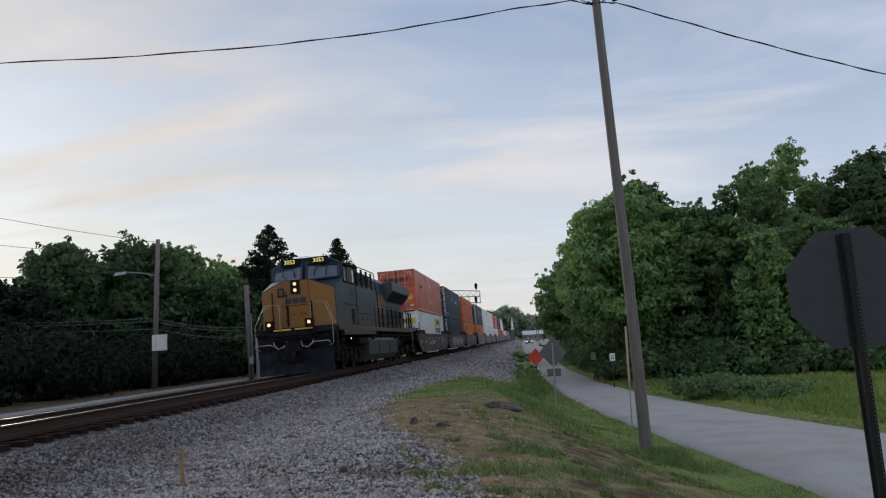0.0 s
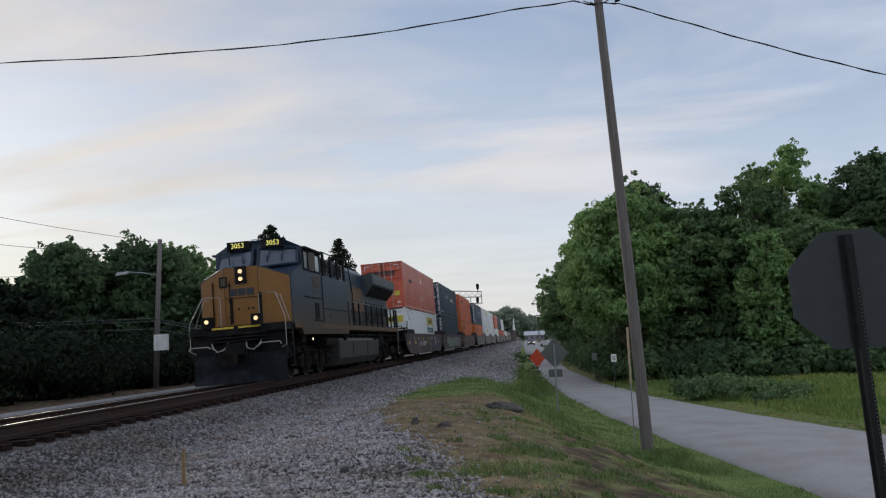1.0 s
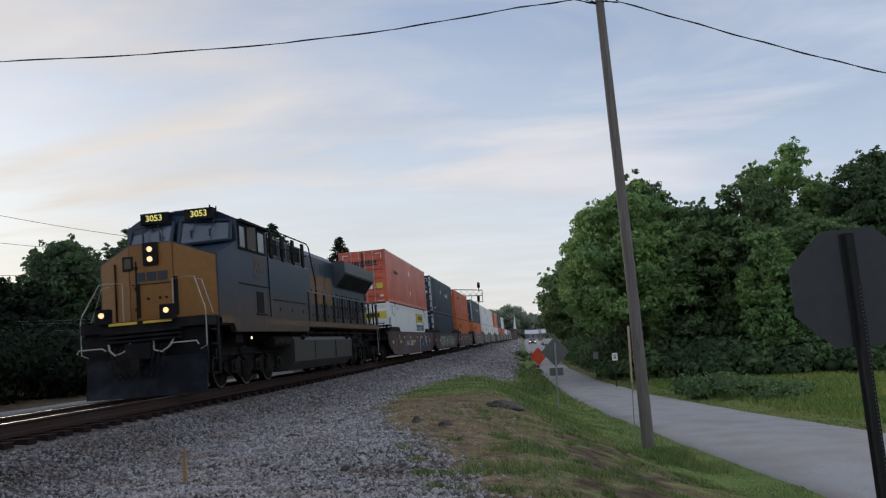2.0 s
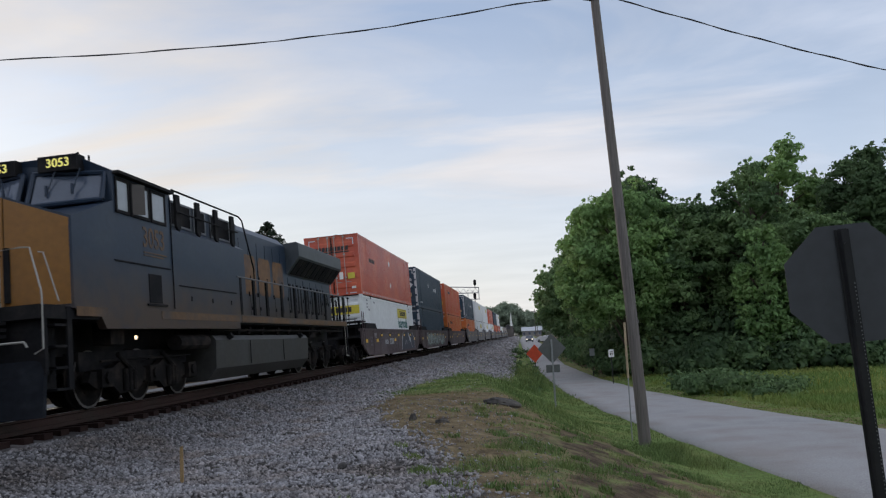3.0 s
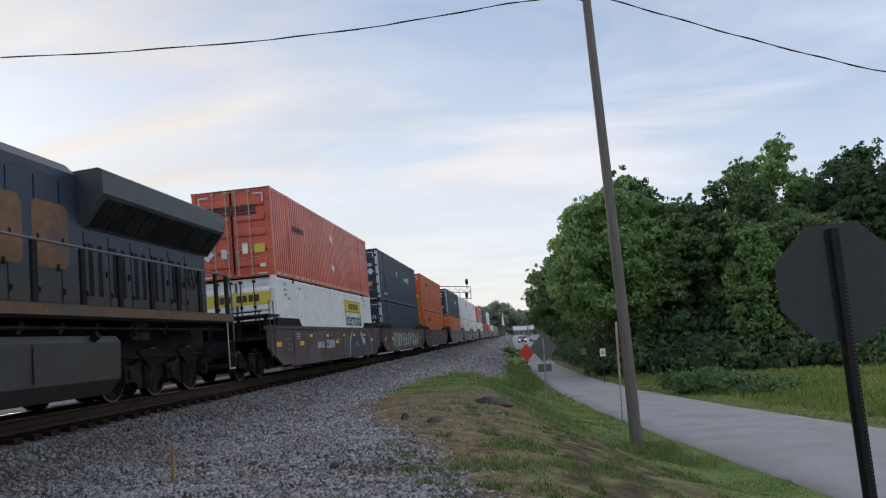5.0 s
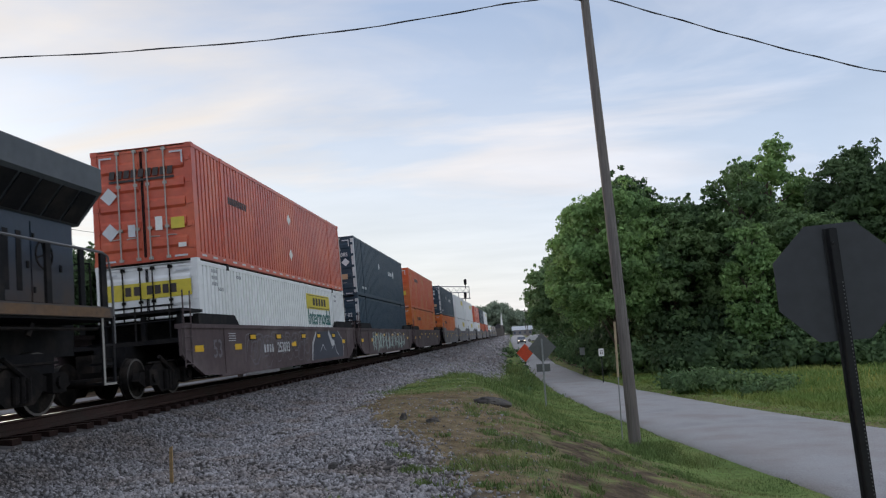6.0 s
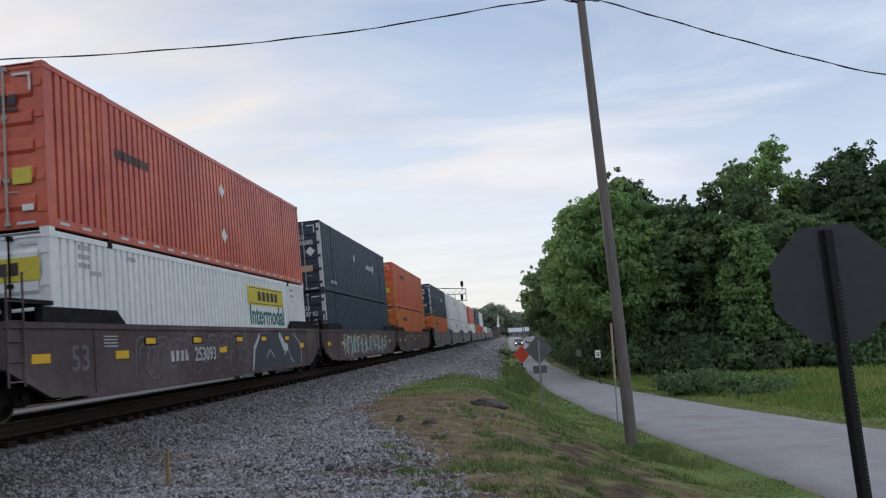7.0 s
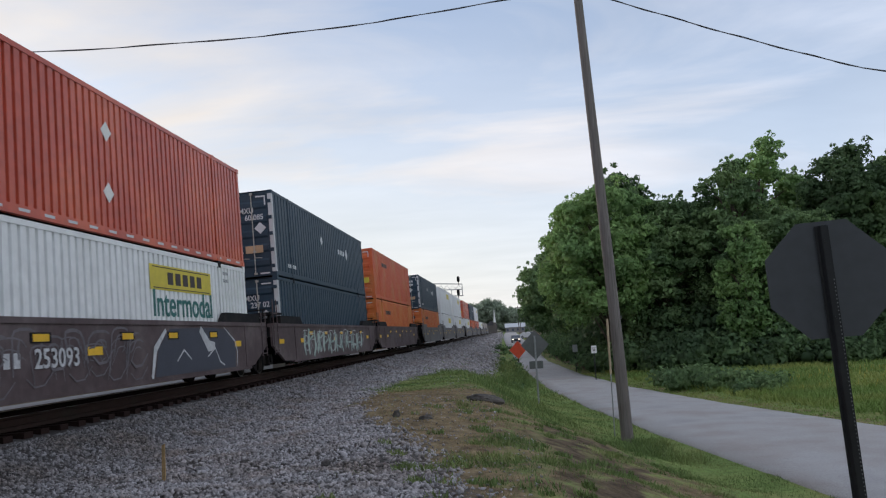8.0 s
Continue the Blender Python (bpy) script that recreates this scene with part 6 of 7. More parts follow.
tagged(new("far_woods", mesh_arrays("far_woods", v, f, G_FAR_HAZE)), "green woods far down the line with haze in their leaf colour", "woods", kind="stuff")

# ---- utility pole with its wires ----
WOOD = mat("pole_wood", (0.168, 0.152, 0.144), 0.9, var=0.55, fine=14, coarse=1.6, bump=0.6, second=(0.11, 0.096, 0.088))
# grain and checks run up the pole
_map = WOOD.node_tree.nodes.new("ShaderNodeMapping")
_map.inputs["Scale"].default_value = (3.0, 3.0, 0.10)
_co = WOOD.node_tree.nodes.new("ShaderNodeTexCoord")
WOOD.node_tree.links.new(_co.outputs["Object"], _map.inputs[0])
for _n in [q for q in WOOD.node_tree.nodes if q.type == "TEX_NOISE"]:
    WOOD.node_tree.links.new(_map.outputs[0], _n.inputs["Vector"])
WIRE = plain("black_cable", (0.03, 0.03, 0.033), 0.6)
GREYMETAL = mat("galvanised", (0.30, 0.31, 0.32), 0.5, 0.6, var=0.25, fine=15, coarse=2, bump=0.05)


def sagging(p0, p1, sag, n=24):
    p0, p1 = Vector(p0), Vector(p1)
    return [p0.lerp(p1, i / n) - Vector((0, 0, sag * 4 * (i / n) * (1 - i / n))) for i in range(n + 1)]


pole = thing("utility_pole", "tall weathered wooden utility pole leaning beside the road", "utility pole", pose(11.535, 20.5, -1.95))
bm = bmesh.new()
n, seg = 24, 14
rings = []
for i in range(n + 1):
    t = i / n
    r = 0.155 - 0.048 * t
    cx = -0.40 * t + 0.02 * math.sin(5 * t)
    rings.append([bm.verts.new((cx + r * math.cos(a) * (1 + 0.03 * noise.noise(Vector((math.cos(a) * 3, math.sin(a) * 3, t * 6)))),
                                r * math.sin(a) * (1 + 0.05 * noise.noise(Vector((math.cos(a) * 3 + 5, math.sin(a) * 3, t * 6)))), -0.4 + 13.0 * t))
                  for a in (2 * math.pi * j / seg for j in range(seg))])
for A, B in zip(rings, rings[1:]):
    for j in range(seg):
        bm.faces.new((A[j], A[(j + 1) % seg], B[(j + 1) % seg], B[j]))
bm.faces.new(rings[-1])
part("shaft", bm, WOOD, pole, smooth=True)
bm = bmesh.new()
rod(bm, [(-0.36, -0.05, 11.55), (-0.12, -0.16, 11.62), (0.18, -0.1, 11.66)], 0.016, 6)
rod(bm, [(-0.05, -0.16, 11.60), (-0.02, -0.16, 11.85)], 0.014, 6)
part("bracket", bm, GREYMETAL, pole)
for a, b in (((0.02, -0.14, 11.56), (0.14, -0.12, 11.60)), ((0.14, -0.1, 11.72), (0.26, -0.1, 11.80)), ((-0.62, -0.05, 11.62), (-0.50, -0.05, 11.55))):
    bm = bmesh.new(); rod(bm, [a, b], 0.035, 8)
    part("insulator", bm, BLACK, pole, "black ceramic insulator")
bm = bmesh.new()
for z in (3.1, 5.6):
    rod(bm, [(-0.3 * z / 13 + 0.13, -0.06, z), (-0.3 * z / 13 + 0.13, -0.10, z + 0.06)], 0.012, 5)
part("staple", bm, GREYMETAL, pole)


def make_wire(points, r, words, twist=0.0):
    bm = bmesh.new()
    pts = [Vector(p) for p in points]
    if twist:
        fine = []
        for p, q in zip(pts, pts[1:]):
            for k in range(8):
                fine.append(p.lerp(q, k / 8))
        pts = fine + [pts[-1]]
        rod(bm, pts, r, 5)
        rod(bm, [p + Vector((0, 0.5 * twist * math.cos(i * 0.8), twist * math.sin(i * 0.8))) for i, p in enumerate(pts)], r * 0.8, 5)
    else:
        rod(bm, pts, r, 5)
    return tagged(part("power_cable", bm, WIRE), words, "cable")


make_wire([(-24, 20.5, 11.1), (-16, 20.5, 10.15), (-10, 20.5, 9.72), (-5.57, 20.5, 9.52), (-1.37, 20.5, 9.35), (2.66, 20.5, 9.31), (5.79, 20.5, 9.42), (8.85, 20.5, 9.69), (10.49, 20.5, 9.78), (11.1, 20.5, 9.60)],
          0.014, "twisted black overhead cable across the track", 0.022)
make_wire([(11.15, 20.4, 9.62), (11.65, 20.4, 9.56), (13.19, 20.5, 8.98), (14.83, 20.5, 8.31), (16.58, 20.5, 7.64), (18.13, 20.5, 7.09), (22, 20.5, 6.1), (28, 20.5, 5.0)],
          0.014, "twisted black overhead cable to the roadside", 0.022)
make_wire([(10.75, 20.45, 9.74), (10.95, 20.4, 9.62), (11.12, 20.35, 9.60)], 0.012, "slack loop of cable at the pole")

guide = thing("marker_pole", "thin pale marker pole standing beside the utility pole", "pole", pose(11.39, 22, -2.0))
bm = bmesh.new(); rod(bm, [(0, 0, -0.2), (0.02, 0, 1.7)], 0.016, 6); part("lower_rod", bm, GREYMETAL, guide)
bm = bmesh.new(); rod(bm, [(0.02, 0, 1.7), (0.035, 0, 3.18)], 0.030, 8); part("sleeve", bm, plain("tan_plastic", (0.42, 0.33, 0.22)), guide, "tan plastic sleeve")

# ---- signs ----
SIGN_BACK = mat("sign_back", (0.055, 0.06, 0.068), 0.6, 0.0, var=0.15, fine=12, coarse=1.5, bump=0.03)
ALU_BACK = mat("aluminium_back", (0.10, 0.105, 0.105), 0.55, 0.0, var=0.15, fine=12, coarse=1.5, bump=0.03)
POST = mat("post_steel", (0.022, 0.023, 0.025), 0.6, 0.4, var=0.3, fine=20, coarse=2, bump=0.1)

gz = float(ground_z(10.93, 5.42))
stop = thing("stop_sign", "octagonal road sign seen from its bare grey back", "road sign", pose(10.988 - 0.035 * gz, 5.42, gz, 0, -2.0, 0))
bm = bmesh.new()
R = 0.381 / math.cos(math.pi / 8)
oct_pts = [(R * math.cos(math.pi / 8 + k * math.pi / 4), 1.25 - gz + R * math.sin(math.pi / 8 + k * math.pi / 4)) for k in range(8)]
along_y(bm, oct_pts, 0.0, 0.004)
bevelled(bm, 0.0015)
part("plate", bm, SIGN_BACK, stop, at=pose(0, 0, 0, 0, 0, -4))
bm = bmesh.new()
box(bm, -0.375, 0.375, 0.0045, 0.0055, 1.25 - gz - 0.15, 1.25 - gz + 0.15)
part("sign_face", bm, plain("sign_red", (0.45, 0.02, 0.02), 0.4), stop, "red reflective face turned away", at=pose(0, 0, 0, 0, 0, -4))
bm = bmesh.new()                                             # hat-shaped steel post with a row of holes
hat = [(-0.045, -0.012), (-0.024, -0.012), (-0.016, -0.050), (0.016, -0.050), (0.024, -0.012), (0.045, -0.012), (0.045, -0.008), (0.028, -0.008), (0.019, -0.046), (-0.019, -0.046), (-0.028, -0.008), (-0.045, -0.008)]
along_z(bm, [(-0.006 + a, b) for a, b in hat], -0.3, 1.60 - gz)
pst = part("post", bm, POST, stop)
bm = bmesh.new()
for k in range(90):
    z = 0.1 + 0.0254 * k
    if z < 1.58 - gz:
        rod(bm, [(0.028, -0.0122, z), (0.028, -0.0135, z)], 0.0055, 6)
part("hole", bm, plain("daylight_hole", (0.16, 0.165, 0.17)), pst)
for z in (1.0 - gz, 1.5 - gz):
    bm = bmesh.new()
    rod(bm, [(-0.006, -0.060, z), (-0.006, -0.048, z)], 0.009, 6)
    part("bolt", bm, POST, pst)

dz = float(ground_z(9.7, 31))
warn = thing("warning_sign", "diamond road sign with a small plate, grey from behind", "road sign", pose(9.68, 31, dz))
bm = bmesh.new()
c = 0.40 - dz
along_y(bm, [(-0.54, c), (0, c - 0.57), (0.54, c), (0, c + 0.57)], 0.03, 0.036)
part("plate", bm, ALU_BACK, warn)
bm = bmesh.new(); box(bm, -0.26, 0.26, 0.03, 0.036, -0.50 - dz, -0.21 - dz); part("lower_plate", bm, ALU_BACK, warn)
bm = bmesh.new(); along_z(bm, [(a * 0.8, b * 0.8) for a, b in hat], -0.2, 0.75 - dz); part("post", bm, GREYMETAL, warn)

oz = float(ground_z(9.15, 70))
orange = thing("roadwork_sign", "small bright orange diamond sign beside the lane", "road sign", pose(9.22, 70, oz))
bm = bmesh.new()
c = -0.74 - oz
along_y(bm, [(-0.74, c), (0, c - 0.78), (0.74, c), (0, c + 0.78)], -0.01, 0.0)
part("plate", bm, plain("sign_orange", (0.86, 0.10, 0.035), 0.5), orange)
bm = bmesh.new(); box(bm, -0.03, 0.03, 0.0, 0.04, -0.1, c + 0.6); box(bm, -0.5, 0.5, -0.25, 0.25, 0.0, 0.05); part("stand", bm, POST, orange)

for x, y, z, w, h, words in ((13.94, 52, -0.52, 0.17, 0.24, "small white speed sign on a post"), (13.72, 65, -0.74, 0.20, 0.29, "small grey sign seen from behind")):
    gz2 = float(ground_z(x, y))
    sg = thing("speed_sign", words, "road sign", pose(x, y, gz2))
    bm = bmesh.new(); box(bm, -w, w, -0.02, -0.01, z - h - gz2, z + h - gz2); pl = part("plate", bm, WHITE if y < 55 else plain("dull_sign", (0.30, 0.32, 0.33), 0.6), sg)
    if y < 55:
        bm = bmesh.new()
        box(bm, -0.08, -0.02, -0.024, -0.02, z - 0.12 - gz2, z + 0.02 - gz2); box(bm, 0.02, 0.08, -0.024, -0.02, z - 0.12 - gz2, z + 0.02 - gz2)
        box(bm, -0.10, 0.10, -0.024, -0.02, z + 0.07 - gz2, z + 0.11 - gz2)
        part("lettering_bar", bm, INK, pl)
    bm = bmesh.new(); box(bm, -0.03, 0.03, 0.0, 0.04, -0.2, z + 0.2 - gz2); part("post", bm, POST, sg)

# ---- lamp pole, cabin and wires behind the track ----
lz = float(ground_z(-9.6, 38))
lamp = thing("street_lamp", "wooden pole with a street lamp arm and white box", "street lamp", pose(-9.62, 38, lz))
bm = bmesh.new(); rod(bm, [(0, 0, -0.2), (0.12, 0, 3.4), (0.28, 0, 6.84 - lz)], 0.15, 10, 0.11); part("shaft", bm, WOOD, lamp, smooth=True)
bm = bmesh.new(); rod(bm, [(0.20, -0.05, 5.0 - lz), (-0.5, -0.2, 5.18 - lz), (-1.3, -0.3, 5.26 - lz)], 0.03, 6); part("arm", bm, GREYMETAL, lamp)
bm = bmesh.new(); hull(bm, [(-1.25, -0.40, 5.16 - lz), (-1.25, -0.2, 5.16 - lz), (-1.85, -0.18, 5.10 - lz), (-1.85, -0.42, 5.10 - lz)],
                       [(-1.25, -0.36, 5.30 - lz), (-1.25, -0.24, 5.30 - lz), (-1.80, -0.24, 5.26 - lz), (-1.80, -0.36, 5.26 - lz)])
bevelled(bm, 0.03); part("lamp_head", bm, GREYMETAL, lamp)
bm = bmesh.new(); box(bm, 0.06, 0.75, -0.32, -0.12, 1.31 - lz, 2.09 - lz); bevelled(bm, 0.02); bxx = part("meter_box", bm, WHITE, lamp, "white metal box on the pole")
bm = bmesh.new(); box(bm, 0.24, 0.25, -0.325, -0.319, 1.33 - lz, 2.07 - lz); part("box_seam", bm, GREYMETAL, bxx)
make_wire(sagging((-30, 34, 12.2), (-9.36, 38, 6.7), 0.5), 0.012, "thin overhead line to the lamp pole")
make_wire(sagging((-30, 35, 10.4), (-9.36, 38, 6.2), 0.9), 0.012, "thin overhead line to the lamp pole")
make_wire(sagging((-30, 35, 6.4), (-9.4, 38, 5.4), 0.5), 0.012, "thin overhead line to the lamp pole")
PALEWIRE = plain("pale_cable", (0.15, 0.155, 0.165), 0.6)
for z0, z1, z2 in ((3.25, 2.76, 2.2), (3.0, 2.38, 1.85), (3.42, 2.9, 2.35)):
    for p, q in (((-30, 38, z0 + 0.4), (-9.5, 37.8, z1)), ((-9.5, 37.8, z1), (-6.1, 42, z2))):
        bm = bmesh.new(); rod(bm, sagging(p, q, 0.2, 14), 0.013, 5)
        tagged(part("phone_cable", bm, PALEWIRE), "pale sagging phone cable behind the track", "cable")

p2 = thing("wooden_pole", "short weathered wooden pole beside a signal cabin", "utility pole", pose(-6.1, 42, -0.54))
bm = bmesh.new(); rod(bm, [(0, 0, -0.2), (-0.1, 0, 2.5), (-0.18, 0, 5.15)], 0.15, 10, 0.13); part("shaft", bm, WOOD, p2, smooth=True)
bm = bmesh.new(); rod(bm, [(0.14, -0.1, 0.3), (0.1, -0.12, 3.6)], 0.03, 6); box(bm, 0.0, 0.2, -0.25, -0.12, 0.9, 1.3); part("conduit", bm, GREYMETAL, p2)
hut = thing("signal_cabin", "pale grey metal railway signal cabin", "cabin", pose(-4.95, 42.2, -0.54))
ALU = mat("cabin_metal", (0.36, 0.37, 0.38), 0.5, 0.4, var=0.15, fine=8, coarse=1, bump=0.03)
bm = bmesh.new(); box(bm, -0.95, 0.95, 0, 2.4, 0.12, 2.28); bevelled(bm, 0.03); part("body", bm, ALU, hut)
bm = bmesh.new(); along_y(bm, [(-1.02, 2.28), (1.02, 2.28), (0, 2.45)], -0.06, 2.46); part("roof", bm, ALU, hut)
bm = bmesh.new(); box(bm, -0.4, 0.45, -0.03, -0.002, 0.2, 2.1); bevelled(bm, 0.01); d = part("door", bm, ALU, hut)
bm = bmesh.new(); rod(bm, [(0.34, -0.06, 1.0), (0.34, -0.06, 1.2)], 0.015, 5); part("handle", bm, POST, d)
bm = bmesh.new(); box(bm, -0.9, 0.9, 0.1, 2.3, -0.1, 0.12); part("footing", bm, CONCRETE, hut)

# ---- signal gantry over the track ----
gan = thing("signal_gantry", "light metal cantilever signal gantry reaching over the track", "signal gantry", pose(-4.6, 120, float(ground_z(-4.6, 120))))
gg = -float(ground_z(-4.6, 120))
bm = bmesh.new(); box(bm, -0.2, 0.2, -0.2, 0.2, -0.2, 8.9 + gg); part("mast", bm, GREYMETAL, gan)
bm = bmesh.new()
for yy in (-0.4, 0.4):
    rod(bm, [(0, yy, 8.7 + gg), (6.35, yy, 8.25 + gg)], 0.05, 6)
    rod(bm, [(0, yy, 7.6 + gg), (6.35, yy, 7.45 + gg)], 0.05, 6)
    rod(bm, [(4.6, yy, 6.55 + gg), (6.45, yy, 6.50 + gg)], 0.05, 6)
    for k in range(7):
        xa = 0.9 * k
        rod(bm, [(xa, yy, 7.6 + gg), (xa + 0.45, yy, 8.5 - 0.06 * k + gg), (xa + 0.9, yy, 7.55 + gg)], 0.022, 5)
    rod(bm, [(6.35, yy, 8.3 + gg), (6.35, yy, 6.5 + gg)], 0.035, 6)
    rod(bm, [(4.7, yy, 7.5 + gg), (4.7, yy, 6.5 + gg)], 0.03, 6)
part("truss", bm, GREYMETAL, gan)
for x, z in ((5.85, 9.0), (5.75, 7.0)):
    bm = bmesh.new()
    along_y(bm, [(x - 0.20, z - 0.35 + gg), (x - 0.08, z - 0.46 + gg), (x + 0.08, z - 0.46 + gg), (x + 0.20, z - 0.35 + gg), (x + 0.22, z + 0.25 + gg), (x + 0.1, z + 0.42 + gg), (x - 0.1, z + 0.42 + gg), (x - 0.22, z + 0.25 + gg)], -0.55, -0.45)
    for k in (-0.2, 0.2):
        rod(bm, [(x, -0.56, z + k + gg), (x, -0.8, z + k + gg)], 0.15, 8)
    rod(bm, [(x, -0.4, z - 0.9 + gg), (x, -0.4, z + 0.2 + gg)], 0.05, 6)
    part("signal_head", bm, BLACK, gan, "black signal head with hooded lamps")

# ---- far end: church, shed, oncoming car ----
church = thing("church", "small distant church with a white spire", "church", pose(0.3, 400, -0.6))
bm = bmesh.new(); box(bm, -4.5, 0.9, 0, 14, 0, 4.2); part("nave", bm, plain("church_brick", (0.12, 0.105, 0.095), 0.8), church)
bm = bmesh.new(); along_y(bm, [(-4.9, 4.2), (1.3, 4.2), (-1.8, 6.6)], -0.3, 14.3); part("roof", bm, plain("church_roof", (0.06, 0.06, 0.065), 0.8), church)
bm = bmesh.new(); box(bm, -0.7, 0.7, -1.2, 0.2, 0, 5.6); part("tower", bm, plain("church_brick", (0.12, 0.105, 0.095), 0.8), church)
bm = bmesh.new(); hull(bm, [(-0.62, -1.1, 5.6), (0.62, -1.1, 5.6), (0.62, 0.1, 5.6), (-0.62, 0.1, 5.6)], [(-0.04, -0.54, 12.3), (0.04, -0.54, 12.3), (0.04, -0.46, 12.3), (-0.04, -0.46, 12.3)]); part("spire", bm, WHITE, church, "slender white spire")
shed = thing("shed", "long low distant building with a pale roof", "building", pose(9.6, 402, -0.5))
bm = bmesh.new(); box(bm, -4.2, 5.4, 0, 9, 0, 2.6); part("wall", bm, plain("shed_wall", (0.22, 0.21, 0.21), 0.8), shed)
bm = bmesh.new(); along_x(bm, [(-0.6, 2.6), (9.6, 2.6), (4.5, 4.6)], -4.6, 5.8); part("roof", bm, plain("shed_roof", (0.50, 0.53, 0.57), 0.6), shed)
for x in (-3.2, -0.6, 2.0, 4.4):
    bm = bmesh.new(); box(bm, x - 0.5, x + 0.5, -0.03, 0.0, 0.8, 1.9); part("window", bm, GLASS, shed)
for x, y, h in ((8.2, 290, 10), (9.4, 345, 10)):
    up = thing("far_pole", "slim distant utility pole beside the lane", "utility pole", pose(x + 3, y, -0.6))
    bm = bmesh.new(); rod(bm, [(0, 0, 0), (0, 0, h)], 0.16, 8, 0.12); part("shaft", bm, WOOD, up)
    bm = bmesh.new(); box(bm, -1.1, 1.1, -0.08, 0.08, h - 0.8, h - 0.62); part("crossarm", bm, WOOD, up)


def make_car(words, paint, lit):
    car = thing("car", words, "car")
    bm = bmesh.new()
    along_x(bm, [(0.0, 0.35), (0.05, 0.75), (0.9, 0.98), (1.0, 1.0), (1.7, 1.50), (3.4, 1.52), (4.1, 1.05), (4.5, 0.95), (4.55, 0.4), (4.4, 0.25), (0.15, 0.25)], -0.88, 0.88)
    bevelled(bm, 0.08, 2)
    part("body", bm, paint, car)
    bm = bmesh.new(); hull(bm, [(-0.76, 1.0, 1.02), (0.76, 1.0, 1.02), (0.76, 1.1, 1.02), (-0.76, 1.1, 1.02)], [(-0.66, 1.60, 1.46), (0.66, 1.60, 1.46), (0.66, 1.7, 1.46), (-0.66, 1.7, 1.46)])
    part("windscreen", bm, GLASS, car)
    for s in (-1, 1):
        bm = bmesh.new(); box(bm, s * 0.64 - 0.17, s * 0.64 + 0.17, -0.04, 0.06, 0.60, 0.76); bevelled(bm, 0.03)
        part("headlight", bm, mat("car_lamp", (1, 0.95, 0.9), 0.3, var=0.02, bump=0, emit=(1.0, 0.80, 0.62, 2.0)) if lit else GREYMETAL, car, "lit headlight" if lit else "")
        for y in (0.85, 3.6):
            bm = bmesh.new(); wheel_round(bm, *sorted((s * 0.70, s * 0.90)), 0.33, 0, 0, 18)
            w = part("wheel", bm, BLACK, car, at=pose(0, y, 0.33))
            bm = bmesh.new(); wheel_round(bm, *sorted((s * 0.895, s * 0.91)), 0.2, 0, 0, 10); part("rim", bm, GREYMETAL, w)
    bm = bmesh.new(); box(bm, -0.35, 0.35, -0.03, 0.03, 0.45, 0.58); part("grille", bm, BLACK, car)
    return car


CAR = make_car("dark oncoming car with its headlights on", plain("car_paint", (0.05, 0.055, 0.065), 0.3), True)
parked = make_car("white car parked beside the far lane", plain("white_car_paint", (0.62, 0.63, 0.65), 0.3), False)
parked.matrix_basis = pose(14.6, 190, float(ground_z(14.6, 190)) + 0.03, 0, 0, 60)

# ---- small things near the camera ----
sz = float(ground_z(4.35, 10.1))
stake = thing("survey_stake", "thin weathered wooden stake in the gravel", "stake", pose(4.32, 10.1, sz))
bm = bmesh.new(); hull(bm, [(-0.022, -0.012, -0.1), (0.022, -0.012, -0.1), (0.022, 0.012, -0.1), (-0.022, 0.012, -0.1)], [(-0.02, -0.012, 0.44), (0.016, -0.012, 0.46), (0.016, 0.012, 0.46), (-0.02, 0.012, 0.44)])
part("lath", bm, mat("lath_wood", (0.33, 0.22, 0.10), 0.8, var=0.3, fine=30, coarse=4, bump=0.3), stake)
ROCK = mat("dark_rock", (0.055, 0.051, 0.049), 0.9, var=0.45, fine=12, coarse=3, bump=0.9, second=(0.10, 0.092, 0.082))


def make_rock(x, y, a, b, c, rz, words, seed, sink=0.3):
    bm = bmesh.new()
    bmesh.ops.create_icosphere(bm, subdivisions=3, radius=1)
    for v in bm.verts:
        d = 1 + 0.28 * noise.noise(v.co * 1.3 + Vector((seed, 0, 0))) + 0.12 * noise.noise(v.co * 3.5 + Vector((0, seed, 0)))
        v.co = Vector((v.co.x * a, v.co.y * b, v.co.z * c)) * d
    ob = part("rock", bm, ROCK)
    ob.matrix_basis = pose(x, y, float(ground_z(x, y)) + c * (1 - sink) - 0.05, 0, 8, rz)
    return tagged(ob, words, "rock")


make_rock(8.12, 19.4, 0.46, 0.24, 0.13, -22, "flat dark rock half sunk in dry grass", 2.0)
make_rock(6.55, 15.4, 0.07, 0.06, 0.10, 10, "small dark stump of rock in the gravel", 5.0)
make_rock(7.15, 15.2, 0.14, 0.08, 0.06, 30, "small dark rock in the gravel", 7.0)
make_rock(4.3, 15.0, 0.18, 0.08, 0.05, 15, "small flat rock on the ballast", 9.0)
for x, y, s in ((5.0, 11.2, 0.07), (6.3, 10.6, 0.06), (5.6, 12.6, 0.06), (7.3, 10.3, 0.05), (6.0, 13.8, 0.06)):
    make_rock(x, y, s * 1.3, s, s * 0.7, x * 40, "pale loose stone in the gravel", x)

# ---- loose stones and grass ----
g2 = np.random.default_rng(21)


